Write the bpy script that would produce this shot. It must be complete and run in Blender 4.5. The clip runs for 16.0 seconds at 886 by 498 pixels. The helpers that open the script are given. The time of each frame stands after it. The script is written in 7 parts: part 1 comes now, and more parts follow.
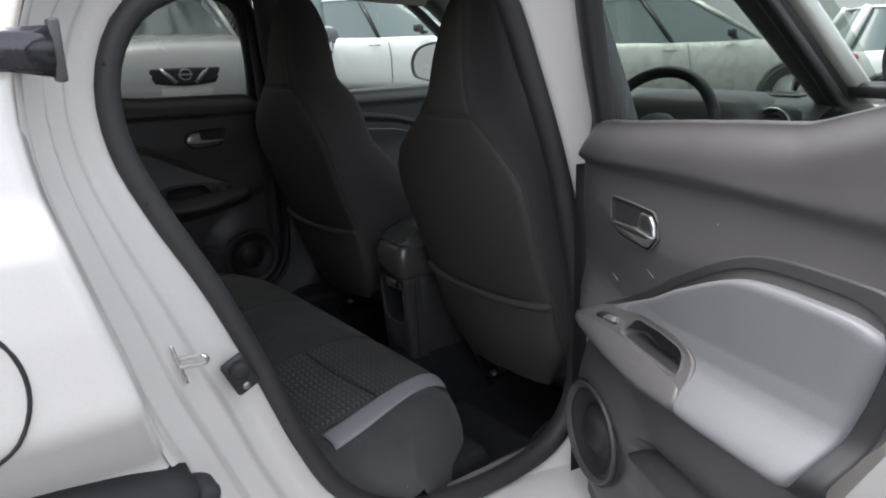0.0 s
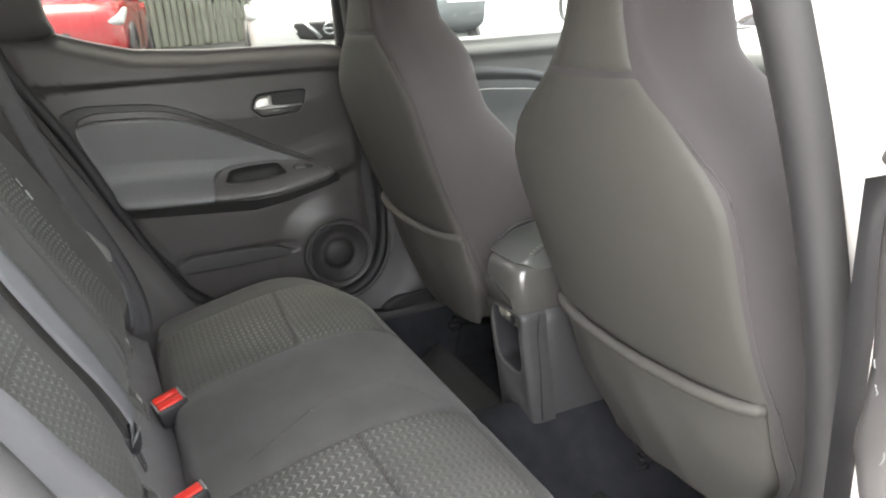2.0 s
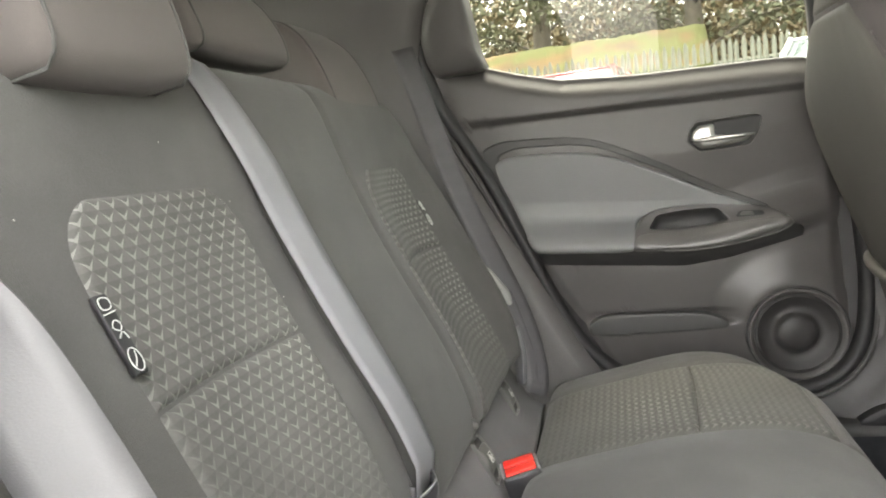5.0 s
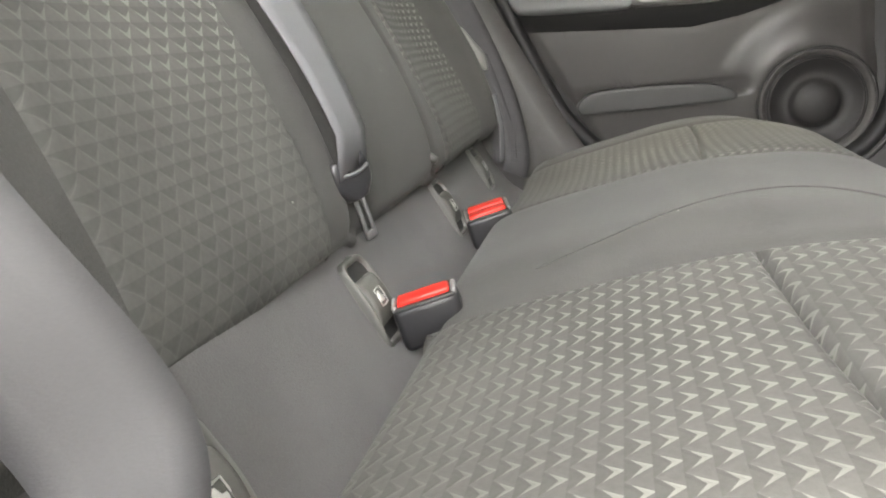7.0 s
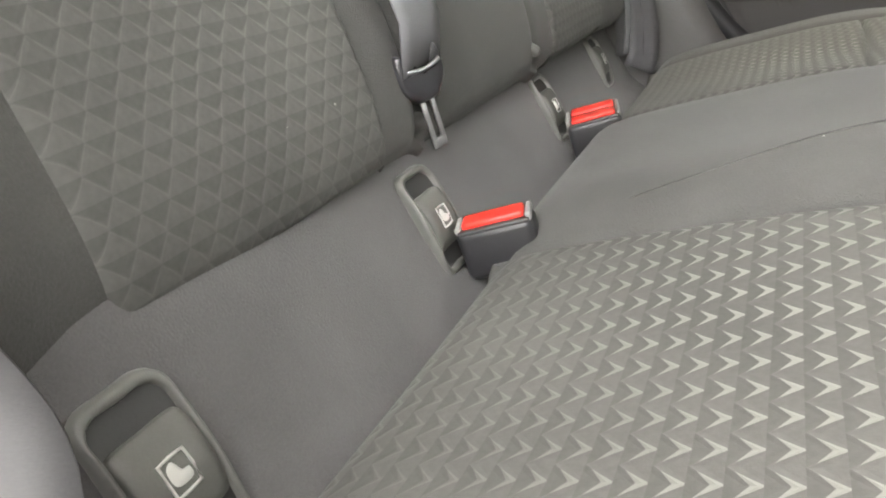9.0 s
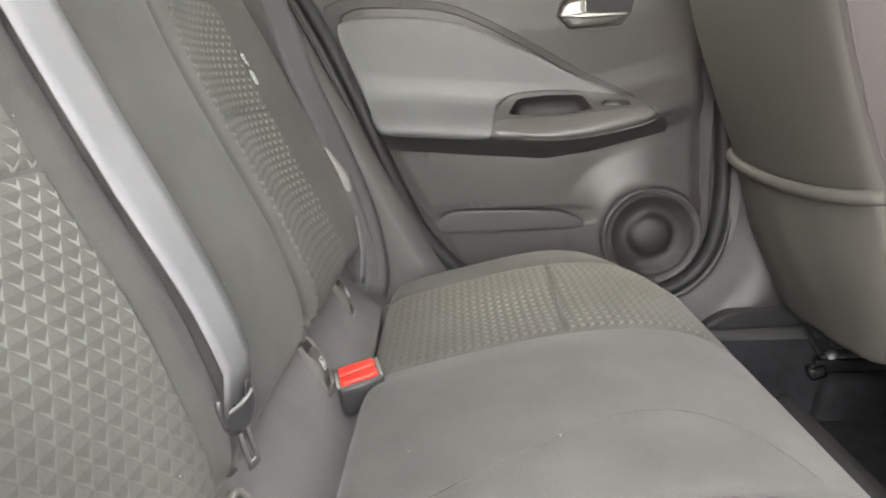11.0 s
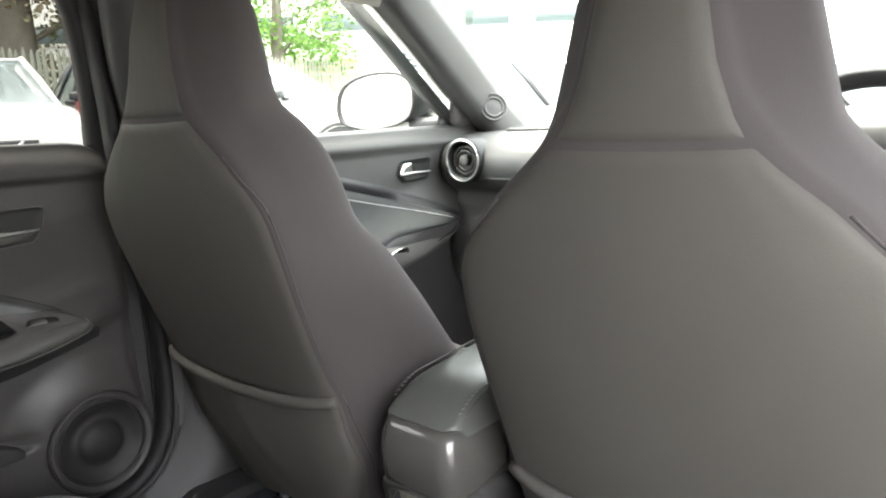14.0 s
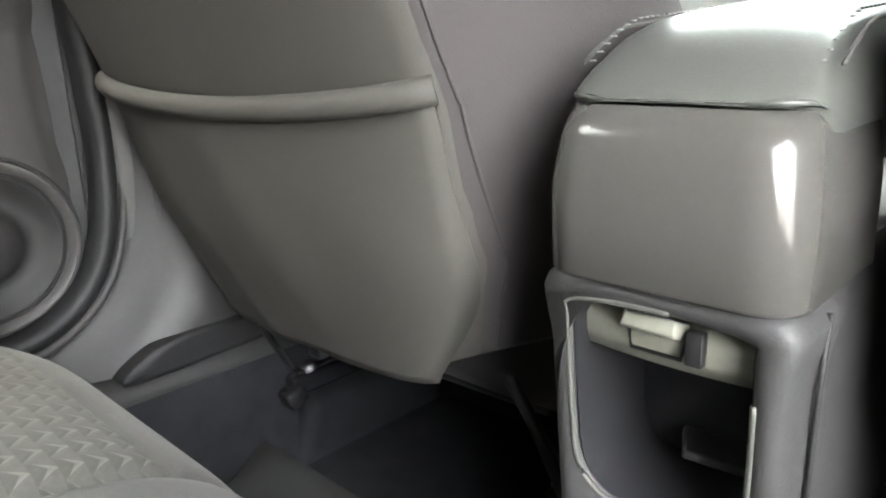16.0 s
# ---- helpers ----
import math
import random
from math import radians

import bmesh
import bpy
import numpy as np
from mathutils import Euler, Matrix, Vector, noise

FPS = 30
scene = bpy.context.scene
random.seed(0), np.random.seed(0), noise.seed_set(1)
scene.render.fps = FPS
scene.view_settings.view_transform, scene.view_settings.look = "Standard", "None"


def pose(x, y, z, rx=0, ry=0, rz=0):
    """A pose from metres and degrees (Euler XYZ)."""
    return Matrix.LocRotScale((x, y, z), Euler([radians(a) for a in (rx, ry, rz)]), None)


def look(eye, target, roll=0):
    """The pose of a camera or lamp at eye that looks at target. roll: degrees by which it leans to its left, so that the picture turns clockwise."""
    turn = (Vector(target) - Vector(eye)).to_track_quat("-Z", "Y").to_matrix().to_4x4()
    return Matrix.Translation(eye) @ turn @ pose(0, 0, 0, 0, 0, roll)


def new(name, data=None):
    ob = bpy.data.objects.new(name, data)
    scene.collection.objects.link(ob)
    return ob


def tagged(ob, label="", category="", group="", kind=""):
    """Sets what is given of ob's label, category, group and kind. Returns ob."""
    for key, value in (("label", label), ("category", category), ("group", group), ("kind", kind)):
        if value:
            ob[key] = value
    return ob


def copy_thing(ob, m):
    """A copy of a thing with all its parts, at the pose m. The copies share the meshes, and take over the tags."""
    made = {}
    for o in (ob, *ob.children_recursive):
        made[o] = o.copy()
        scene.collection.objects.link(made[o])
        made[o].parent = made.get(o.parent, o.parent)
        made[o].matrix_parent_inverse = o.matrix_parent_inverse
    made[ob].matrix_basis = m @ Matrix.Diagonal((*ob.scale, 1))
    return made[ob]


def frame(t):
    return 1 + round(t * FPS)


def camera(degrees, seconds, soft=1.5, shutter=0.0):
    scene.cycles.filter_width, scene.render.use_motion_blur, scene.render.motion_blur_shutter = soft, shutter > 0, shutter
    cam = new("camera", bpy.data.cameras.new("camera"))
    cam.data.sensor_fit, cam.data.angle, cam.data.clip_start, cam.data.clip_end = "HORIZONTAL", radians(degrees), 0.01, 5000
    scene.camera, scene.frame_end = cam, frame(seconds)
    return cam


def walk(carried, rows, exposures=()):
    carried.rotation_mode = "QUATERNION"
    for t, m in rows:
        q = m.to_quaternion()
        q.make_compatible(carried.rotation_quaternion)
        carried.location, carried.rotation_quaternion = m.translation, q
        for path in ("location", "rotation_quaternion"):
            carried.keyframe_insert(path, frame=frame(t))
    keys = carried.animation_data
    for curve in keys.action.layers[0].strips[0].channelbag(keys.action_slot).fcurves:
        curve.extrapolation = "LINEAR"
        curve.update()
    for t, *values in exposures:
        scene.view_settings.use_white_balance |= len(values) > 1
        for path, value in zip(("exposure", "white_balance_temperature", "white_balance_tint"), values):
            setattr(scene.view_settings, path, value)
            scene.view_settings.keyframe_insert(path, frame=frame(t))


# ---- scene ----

cam = camera(62.5, 16.0, soft=2.0)
PATH = [
    (0, (0.003, -1.551, 1.326), (1.139, 0.002, 0.781), -1.9),
    (0.5, (0.12, -1.431, 1.313), (1.245, 0.111, 0.715), -2.2),
    (1, (0.267, -1.317, 1.316), (1.343, 0.236, 0.66), -2.6),
    (1.5, (0.333, -1.187, 1.298), (1.326, 0.403, 0.601), -3.0),
    (2, (0.385, -1.073, 1.269), (1.142, 0.664, 0.629), -3.4),
    (2.5, (0.463, -0.979, 1.204), (0.896, 0.883, 0.616), -3.2),
    (3, (0.51, -0.942, 1.169), (0.626, 0.991, 0.668), -4.5),
    (3.5, (0.54, -0.904, 1.146), (0.39, 1.053, 0.761), -5.6),
    (4, (0.562, -0.869, 1.119), (0.201, 1.079, 0.845), -6.3),
    (4.2, (0.568, -0.859, 1.113), (0.14, 1.081, 0.882), -6.6),
    (6.3, (0.524, -0.714, 0.922), (0.008, 1.188, 0.582), -7.3),
    (6.5, (0.525, -0.701, 0.888), (0.031, 1.194, 0.486), -7.6),
    (7, (0.544, -0.673, 0.835), (0.043, 1.191, 0.311), -7.1),
    (7.5, (0.557, -0.645, 0.822), (-0.06, 1.154, 0.202), -6.6),
    (8, (0.554, -0.614, 0.812), (-0.239, 1.063, 0.063), -7.0),
    (8.2, (0.562, -0.608, 0.806), (-0.278, 1.021, 0.004), -7.0),
    (10.3, (0.543, -0.549, 0.947), (0.103, 1.29, 0.297), -4.7),
    (10.5, (0.543, -0.563, 0.969), (0.262, 1.317, 0.349), -3.5),
    (11, (0.501, -0.631, 0.988), (0.461, 1.308, 0.499), -2.0),
    (11.5, (0.454, -0.665, 1.071), (0.655, 1.293, 0.717), -1.1),
    (12, (0.387, -0.652, 1.121), (0.992, 1.231, 0.828), -0.2),
    (12.5, (0.34, -0.654, 1.183), (1.306, 1.074, 0.896), -0.1),
    (13, (0.283, -0.638, 1.219), (1.509, 0.913, 0.913), -0.6),
    (13.5, (0.272, -0.625, 1.245), (1.657, 0.778, 0.907), -1.7),
    (14, (0.363, -0.595, 1.214), (1.83, 0.714, 0.845), -2.8),
    (14.5, (0.489, -0.515, 1.136), (1.92, 0.821, 0.723), -3.2),
    (15, (0.562, -0.397, 1.008), (1.899, 1.017, 0.549), -2.8),
    (15.5, (0.6, -0.271, 0.923), (1.894, 1.166, 0.414), -2.3),
    (16, (0.665, -0.142, 0.861), (2.05, 1.192, 0.31), -1.6),
]
EXPOSURES = [(0, 2.07, 6250, 14), (0.5, 2.50, 6300, 14), (1.0, 3.40, 6550, 14), (1.5, 4.38, 6800, 14), (2.0, 5.05, 6900, 12), (3.0, 5.62, 7150, 11), (4.0, 5.74, 7300, 11), (6.5, 5.78, 7400, 11), (7.5, 5.70, 7400, 11), (8.0, 5.65, 7400, 11),
             (10.5, 6.16, 7400, 12), (11.0, 6.14, 7350, 13), (11.5, 6.08, 7250, 13), (12.0, 6.0, 7050, 13), (12.5, 5.56, 6950, 13), (13.0, 5.20, 6850, 13), (14.0, 4.98, 6850, 13), (15.0, 5.78, 6950, 11), (15.5, 6.25, 6920, 11), (16.0, 6.36, 6900, 10)]
walk(cam, [(t, look(eye, target, roll)) for t, eye, target, roll in PATH], EXPOSURES)

# ---- light ----
world = bpy.data.worlds.new("sky")
scene.world = world
world.use_nodes = True
wn = world.node_tree.nodes
sky = wn.new("ShaderNodeTexSky")
sky.sky_type, sky.sun_disc = "NISHITA", False
sky.sun_elevation, sky.sun_rotation = radians(70), radians(-34)
sky.air_density, sky.dust_density, sky.ozone_density = 1.2, 4.0, 1.0
soft_sky = wn.new("ShaderNodeHueSaturation")
soft_sky.inputs["Saturation"].default_value = 0.25
world.node_tree.links.new(sky.outputs[0], soft_sky.inputs["Color"])
world.node_tree.links.new(soft_sky.outputs[0], wn["Background"].inputs[0])
wn["Background"].inputs[1].default_value = 0.15
sun = new("sun", bpy.data.lights.new("sun", "SUN"))
sun.data.energy, sun.data.angle, sun.data.color = 0.5, radians(35), (1.0, 0.96, 0.9)
sun.matrix_world = look((-1.6, 2.4, 8.0), (0, 0, 0))


# ---- materials ----
def material(name, colour, rough=0.6, metal=0.0, var=0.12, scale=6.0, bump=0.0, bump_scale=300.0, coat=0.0, spec=0.5, sheen=0.0, stretch=None, specks=0.0):
    """A surface with colour variation at two scales and fine relief."""
    m = bpy.data.materials.new(name)
    m.use_nodes = True
    nt, nodes = m.node_tree, m.node_tree.nodes
    b = nodes["Principled BSDF"]
    link = nt.links.new
    tc = nodes.new("ShaderNodeTexCoord")
    vec = tc.outputs["Object"]
    if stretch:
        mp = nodes.new("ShaderNodeMapping")
        mp.inputs["Scale"].default_value = stretch
        link(vec, mp.inputs[0])
        vec = mp.outputs[0]
    n1, n2 = nodes.new("ShaderNodeTexNoise"), nodes.new("ShaderNodeTexNoise")
    n1.inputs["Scale"].default_value, n2.inputs["Scale"].default_value = scale, bump_scale
    n1.inputs["Detail"].default_value, n2.inputs["Detail"].default_value = 5, 3
    link(vec, n1.inputs["Vector"]), link(vec, n2.inputs["Vector"])
    add = nodes.new("ShaderNodeMath")
    add.operation = "MULTIPLY_ADD"
    add.inputs[1].default_value = 0.5
    link(n2.outputs[0], add.inputs[0]), link(n1.outputs[0], add.inputs[2])
    ramp = nodes.new("ShaderNodeMapRange")
    ramp.inputs[1].default_value, ramp.inputs[2].default_value = 0.45, 1.05
    ramp.inputs[3].default_value, ramp.inputs[4].default_value = 1 - var, 1 + var
    link(add.outputs[0], ramp.inputs[0])
    mul = nodes.new("ShaderNodeMix")
    mul.data_type, mul.blend_type = "RGBA", "MULTIPLY"
    mul.inputs[0].default_value = 1
    mul.inputs[6].default_value = (*colour, 1)
    link(ramp.outputs[0], mul.inputs[7])
    colour_out = mul.outputs[2]
    if specks:
        # stray pale lint and scuffs
        vo = nodes.new("ShaderNodeTexVoronoi")
        vo.inputs["Scale"].default_value = 55
        link(tc.outputs["Object"], vo.inputs["Vector"])
        near, rare, both = (nodes.new("ShaderNodeMath") for _ in range(3))
        near.operation, rare.operation, both.operation = "LESS_THAN", "GREATER_THAN", "MULTIPLY"
        near.inputs[1].default_value, rare.inputs[1].default_value = 0.045, 1 - specks
        tone_ = nodes.new("ShaderNodeSeparateColor")
        link(vo.outputs["Color"], tone_.inputs[0])
        link(vo.outputs["Distance"], near.inputs[0]), link(tone_.outputs[0], rare.inputs[0])
        link(near.outputs[0], both.inputs[0]), link(rare.outputs[0], both.inputs[1])
        lint = nodes.new("ShaderNodeMix")
        lint.data_type = "RGBA"
        link(both.outputs[0], lint.inputs[0]), link(colour_out, lint.inputs[6])
        lint.inputs[7].default_value = (0.34, 0.33, 0.31, 1)
        colour_out = lint.outputs[2]
    link(colour_out, b.inputs["Base Color"])
    rr = nodes.new("ShaderNodeMapRange")
    rr.inputs[3].default_value, rr.inputs[4].default_value = max(0.02, rough - 0.08), min(1, rough + 0.08)
    link(n1.outputs[0], rr.inputs[0]), link(rr.outputs[0], b.inputs["Roughness"])
    b.inputs["Metallic"].default_value = metal
    b.inputs["Coat Weight"].default_value = coat
    b.inputs["Coat Roughness"].default_value = 0.05
    b.inputs["Specular IOR Level"].default_value = spec
    b.inputs["Sheen Weight"].default_value = sheen
    if bump:
        bp = nodes.new("ShaderNodeBump")
        bp.inputs["Strength"].default_value, bp.inputs["Distance"].default_value = bump, 0.001
        link(n2.outputs[0], bp.inputs["Height"]), link(bp.outputs[0], b.inputs["Normal"])
    return m


def chevron_fabric(name, base, thread, along, across, shift):
    """Woven upholstery embossed with columns of small V marks, over UV in metres."""
    m = material(name, base, 0.85, var=0.2, scale=9, sheen=0.06, spec=0.2, specks=0.03)
    nt, nodes = m.node_tree, m.node_tree.nodes
    link = nt.links.new
    b = nodes["Principled BSDF"]

    def calc(op, a, c=0.0):
        n = nodes.new("ShaderNodeMath")
        n.operation = op
        for k, v in enumerate((a, c)):
            if isinstance(v, (int, float)):
                n.inputs[k].default_value = v
            else:
                link(v, n.inputs[k])
        return n.outputs[0]
    uv = nodes.new("ShaderNodeUVMap")
    sep = nodes.new("ShaderNodeSeparateXYZ")
    link(uv.outputs[0], sep.inputs[0])
    row = calc("DIVIDE", sep.outputs[1], along)
    turn = calc("MULTIPLY", calc("FLOOR", row), shift)
    col = calc("ADD", calc("DIVIDE", sep.outputs[0], across), turn)
    fr = calc("FRACT", row)
    arm = calc("ABSOLUTE", calc("SUBTRACT", calc("FRACT", col), 0.5))
    away = calc("ABSOLUTE", calc("SUBTRACT", fr, calc("SUBTRACT", 0.86, calc("MULTIPLY", arm, 1.65))))
    body = calc("MULTIPLY", calc("SUBTRACT", 0.37, arm), 0.55)
    edge = calc("LESS_THAN", away, body)
    # raised triangles between the marks, shading painted in, with fine lines where they meet
    inside = calc("LESS_THAN", fr, calc("SUBTRACT", 0.86, calc("MULTIPLY", arm, 1.65)))
    rib = calc("LESS_THAN", away, 0.07)
    facet_shade = calc("ADD", calc("ADD", calc("MULTIPLY", inside, -0.16), calc("MULTIPLY", rib, 0.10)), 1.0)
    height = calc("MINIMUM", calc("MULTIPLY", away, 3.0), 1.0)
    # The marks' directional sheen is painted: brighter in broad patches, fading along the panel.
    wide = nodes.new("ShaderNodeTexNoise")
    wide.inputs["Scale"].default_value = 3.5
    link(uv.outputs[0], wide.inputs["Vector"])
    patch = nodes.new("ShaderNodeMapRange")
    patch.inputs[1].default_value, patch.inputs[2].default_value = 0.38, 0.66
    link(wide.outputs[0], patch.inputs[0])
    mark = calc("MULTIPLY", edge, calc("ADD", calc("MULTIPLY", patch.outputs[0], 0.80), 0.12))
    sheen_fade = nodes.new("ShaderNodeMapRange")
    sheen_fade.interpolation_type = "SMOOTHSTEP"
    sheen_fade.inputs[1].default_value, sheen_fade.inputs[2].default_value = 0.05, 0.23
    sheen_fade.inputs[3].default_value, sheen_fade.inputs[4].default_value = 0.14, 1.0
    link(calc("ABSOLUTE", sep.outputs[1]), sheen_fade.inputs[0])
    mark = calc("MULTIPLY", mark, sheen_fade.outputs[0])
    old = b.inputs["Base Color"].links[0].from_socket
    tone = nodes.new("ShaderNodeMix")
    tone.data_type, tone.blend_type = "RGBA", "MULTIPLY"
    tone.inputs[0].default_value = 1
    link(old, tone.inputs[6]), link(facet_shade, tone.inputs[7])
    mix = nodes.new("ShaderNodeMix")
    mix.data_type = "RGBA"
    link(mark, mix.inputs[0]), link(tone.outputs[2], mix.inputs[6])
    mix.inputs[7].default_value = (*thread, 1)
    link(mix.outputs[2], b.inputs["Base Color"])
    sheen_ = calc("SUBTRACT", 0.85, calc("MULTIPLY", mark, 0.30))
    link(sheen_, b.inputs["Roughness"])
    weave = nodes.new("ShaderNodeTexNoise")
    weave.inputs["Scale"].default_value = 900
    link(uv.outputs[0], weave.inputs["Vector"])
    total = calc("ADD", height, calc("MULTIPLY", weave.outputs[0], 0.25))
    bp = nodes.new("ShaderNodeBump")
    bp.inputs["Strength"].default_value, bp.inputs["Distance"].default_value = 0.32, 0.001
    link(total, bp.inputs["Height"]), link(bp.outputs[0], b.inputs["Normal"])
    return m


def glass_pane(name, tint=(0.74, 0.79, 0.75), gloss=0.05):
    m = bpy.data.materials.new(name)
    m.use_nodes = True
    nt, nodes = m.node_tree, m.node_tree.nodes
    nodes.remove(nodes["Principled BSDF"])
    t, g, mix = (nodes.new("ShaderNode" + k) for k in ("BsdfTransparent", "BsdfGlossy", "MixShader"))
    t.inputs[0].default_value = (*tint, 1)
    g.inputs["Roughness"].default_value = 0.02
    mix.inputs[0].default_value = gloss
    nt.links.new(t.outputs[0], mix.inputs[1]), nt.links.new(g.outputs[0], mix.inputs[2])
    nt.links.new(mix.outputs[0], nodes["Material Output"].inputs[0])
    return m


PLASTIC = material("grained_dark_plastic", (0.068, 0.065, 0.064), 0.40, var=0.13, scale=5, bump=0.25, bump_scale=700, specks=0.02, spec=0.38)
PLASTIC_SOFT = material("soft_dark_plastic", (0.078, 0.075, 0.074), 0.48, var=0.08, bump=0.2, bump_scale=900)
PLASTIC_BLACK = material("black_plastic", (0.022, 0.022, 0.024), 0.45, var=0.1, bump=0.1)
PLASTIC_GREY = material("dark_grey_plastic", (0.10, 0.10, 0.092), 0.45, bump=0.15, bump_scale=800)
GLOSS_BLACK = material("gloss_black", (0.080, 0.078, 0.072), 0.16, var=0.05, coat=0.6)
LEATHER = material("grey_leatherette", (0.148, 0.152, 0.154), 0.48, var=0.08, bump=0.3, bump_scale=500)
LEATHER_DOOR = material("soft_door_leatherette", (0.070, 0.074, 0.074), 0.70, spec=0.2, var=0.08, bump=0.15, bump_scale=600)
LEATHER_DARK = material("dark_leatherette", (0.092, 0.096, 0.088), 0.32, var=0.08, bump=0.08, bump_scale=700)
FABRIC = material("dark_knit_fabric", (0.068, 0.067, 0.064), 0.9, var=0.22, scale=14, bump=0.55, bump_scale=700, sheen=0.12, spec=0.15, specks=0.12)
FABRIC_SEAT = material("charcoal_seat_fabric", (0.064, 0.058, 0.058), 0.85, var=0.12, scale=5, bump=0.3, bump_scale=1000, sheen=0.08, spec=0.2)
# Seat cloth colour with the side window's olive light mixed into it.
BACK_PANEL = material("smooth_seat_back_cover", (0.070, 0.067, 0.060), 0.60, var=0.12, scale=4, bump=0.25, bump_scale=1100, spec=0.35)
# Dark trim plastic; in recesses and undersides its colour stands in for shade.
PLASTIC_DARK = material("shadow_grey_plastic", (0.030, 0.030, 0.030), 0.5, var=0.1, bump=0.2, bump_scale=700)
GRIP = material("smooth_grip_plastic", (0.090, 0.087, 0.085), 0.30, var=0.1, bump=0.1, bump_scale=800)
PLASTIC_PALE = material("pale_grey_trim", (0.105, 0.105, 0.098), 0.35, var=0.1, bump=0.1)
FOOT_TRIM = material("kick_trim_plastic", (0.034, 0.033, 0.033), 0.5, var=0.15, bump=0.3, bump_scale=700)
DASH = material("dark_dash_plastic", (0.066, 0.065, 0.065), 0.5, var=0.1, bump=0.2, bump_scale=900)
FABRIC_BAND = material("light_grey_fabric", (0.30, 0.29, 0.30), 0.85, bump=0.4, bump_scale=700, sheen=0.2)
# Same knit as FABRIC, with the flap's brighter light put into the colour.
FLAP_FABRIC = material("lit_knit_fabric", (0.094, 0.091, 0.092), 0.9, var=0.2, scale=14, bump=0.55, bump_scale=800, sheen=0.2, spec=0.15, specks=0.15)
CHEVRON = chevron_fabric("chevron_fabric", (0.080, 0.079, 0.073), (0.205, 0.205, 0.185), 0.0114, 0.0192, 0.0)
CHEVRON_BACK = chevron_fabric("chevron_back_fabric", (0.090, 0.089, 0.084), (0.255, 0.255, 0.235), 0.0104, 0.0172, 0.5)
BELT = material("grey_webbing", (0.145, 0.145, 0.155), 0.6, var=0.1, bump=0.2, bump_scale=500, stretch=(1, 1, 3))
# Copy of the grey webbing for the right belt, shade put into its colour.
BELT_SHADED = material("shaded_grey_webbing", (0.078, 0.077, 0.081), 0.6, var=0.1, bump=0.12, bump_scale=600, stretch=(1, 1, 2))
HEAD_FABRIC = material("headrest_fabric", (0.092, 0.082, 0.078), 0.85, var=0.1, scale=5, bump=0.3, bump_scale=1000, sheen=0.1, spec=0.2)
GRILLE = material("black_speaker_mesh", (0.026, 0.025, 0.025), 0.5, var=0.15, bump=0.5, bump_scale=900, spec=0.35)
GRIP_BLACK = material("worn_black_grip", (0.028, 0.028, 0.031), 0.28, var=0.15, bump=0.05)
RAIL_BLACK = material("glossy_black_steel", (0.018, 0.018, 0.020), 0.22, var=0.1)
ledge_scuff = material("scratched_plastic", (0.15, 0.15, 0.145), 0.6, var=0.2)
# A darker copy still, for the left and pillar belts, shade painted in.
BELT_DARK = material("deep_shade_webbing", (0.075, 0.073, 0.078), 0.65, var=0.1, bump=0.6, bump_scale=120, stretch=(1, 1, 9))
CARPET = material("black_carpet", (0.026, 0.027, 0.030), 0.97, var=0.3, scale=30, bump=0.9, bump_scale=800, spec=0.05)
PAINT = material("white_car_paint", (0.63, 0.61, 0.575), 0.22, var=0.055, scale=3.5, coat=0.8)
RUBBER = material("grey_rubber_seal", (0.036, 0.035, 0.035), 0.55, bump=0.2, bump_scale=300)
RUBBER_BLACK = material("black_rubber", (0.015, 0.015, 0.016), 0.6, bump=0.2)
CHROME = material("satin_chrome", (0.75, 0.74, 0.72), 0.18, metal=1.0, var=0.04)
SATIN = material("satin_silver", (0.52, 0.52, 0.50), 0.34, metal=1.0, var=0.06)
STEEL = material("dull_steel", (0.35, 0.35, 0.36), 0.4, metal=1.0, var=0.15)
RED = material("red_push_button", (0.75, 0.035, 0.025), 0.4, var=0.05)
WHITE_MARK = material("white_print", (0.52, 0.52, 0.50), 0.6, var=0.05)
HEADLINER = material("grey_headliner", (0.46, 0.44, 0.41), 0.95, var=0.08, bump=0.5, bump_scale=500, spec=0.1)
GLASS = glass_pane("clear_glass", (0.58, 0.63, 0.59))
PRIVACY = glass_pane("tinted_privacy_glass", (0.145, 0.153, 0.142))
MIRROR = material("mirror_glass", (0.9, 0.92, 0.92), 0.03, metal=1.0, var=0.01)
SCREEN = material("dark_screen", (0.01, 0.011, 0.013), 0.1, var=0.02, coat=0.5)


# ---- mesh helpers ----
def thing(name, place, label, category, group="", kind=""):
    ob = new(name)
    ob.location = place
    return tagged(ob, label, category, group, kind)


def part(name, bm, mat, parent, label="", smooth=True, mods=()):
    """Links a mesh given in world places as one part under its thing."""
    bmesh.ops.recalc_face_normals(bm, faces=bm.faces)
    data = bpy.data.meshes.new(name)
    for f in bm.faces:
        f.smooth = smooth
    bm.to_mesh(data)
    bm.free()
    data.materials.append(mat)
    ob = new(name, data)
    if parent:
        ob.parent = parent
        base = parent
        shift = Vector((0, 0, 0))
        while base:
            shift -= base.location
            base = base.parent
        ob.location = shift
    if label:
        tagged(ob, label)
    for kind, values in mods:
        m = ob.modifiers.new(kind.lower(), kind)
        for k, v in values.items():
            if k == "thickness":
                m.thickness = v
            elif k == "offset":
                m.offset = v
            elif k == "levels":
                m.levels = m.render_levels = v
            elif k == "width":
                m.width, m.segments, m.limit_method = v, 3, "ANGLE"
    return ob


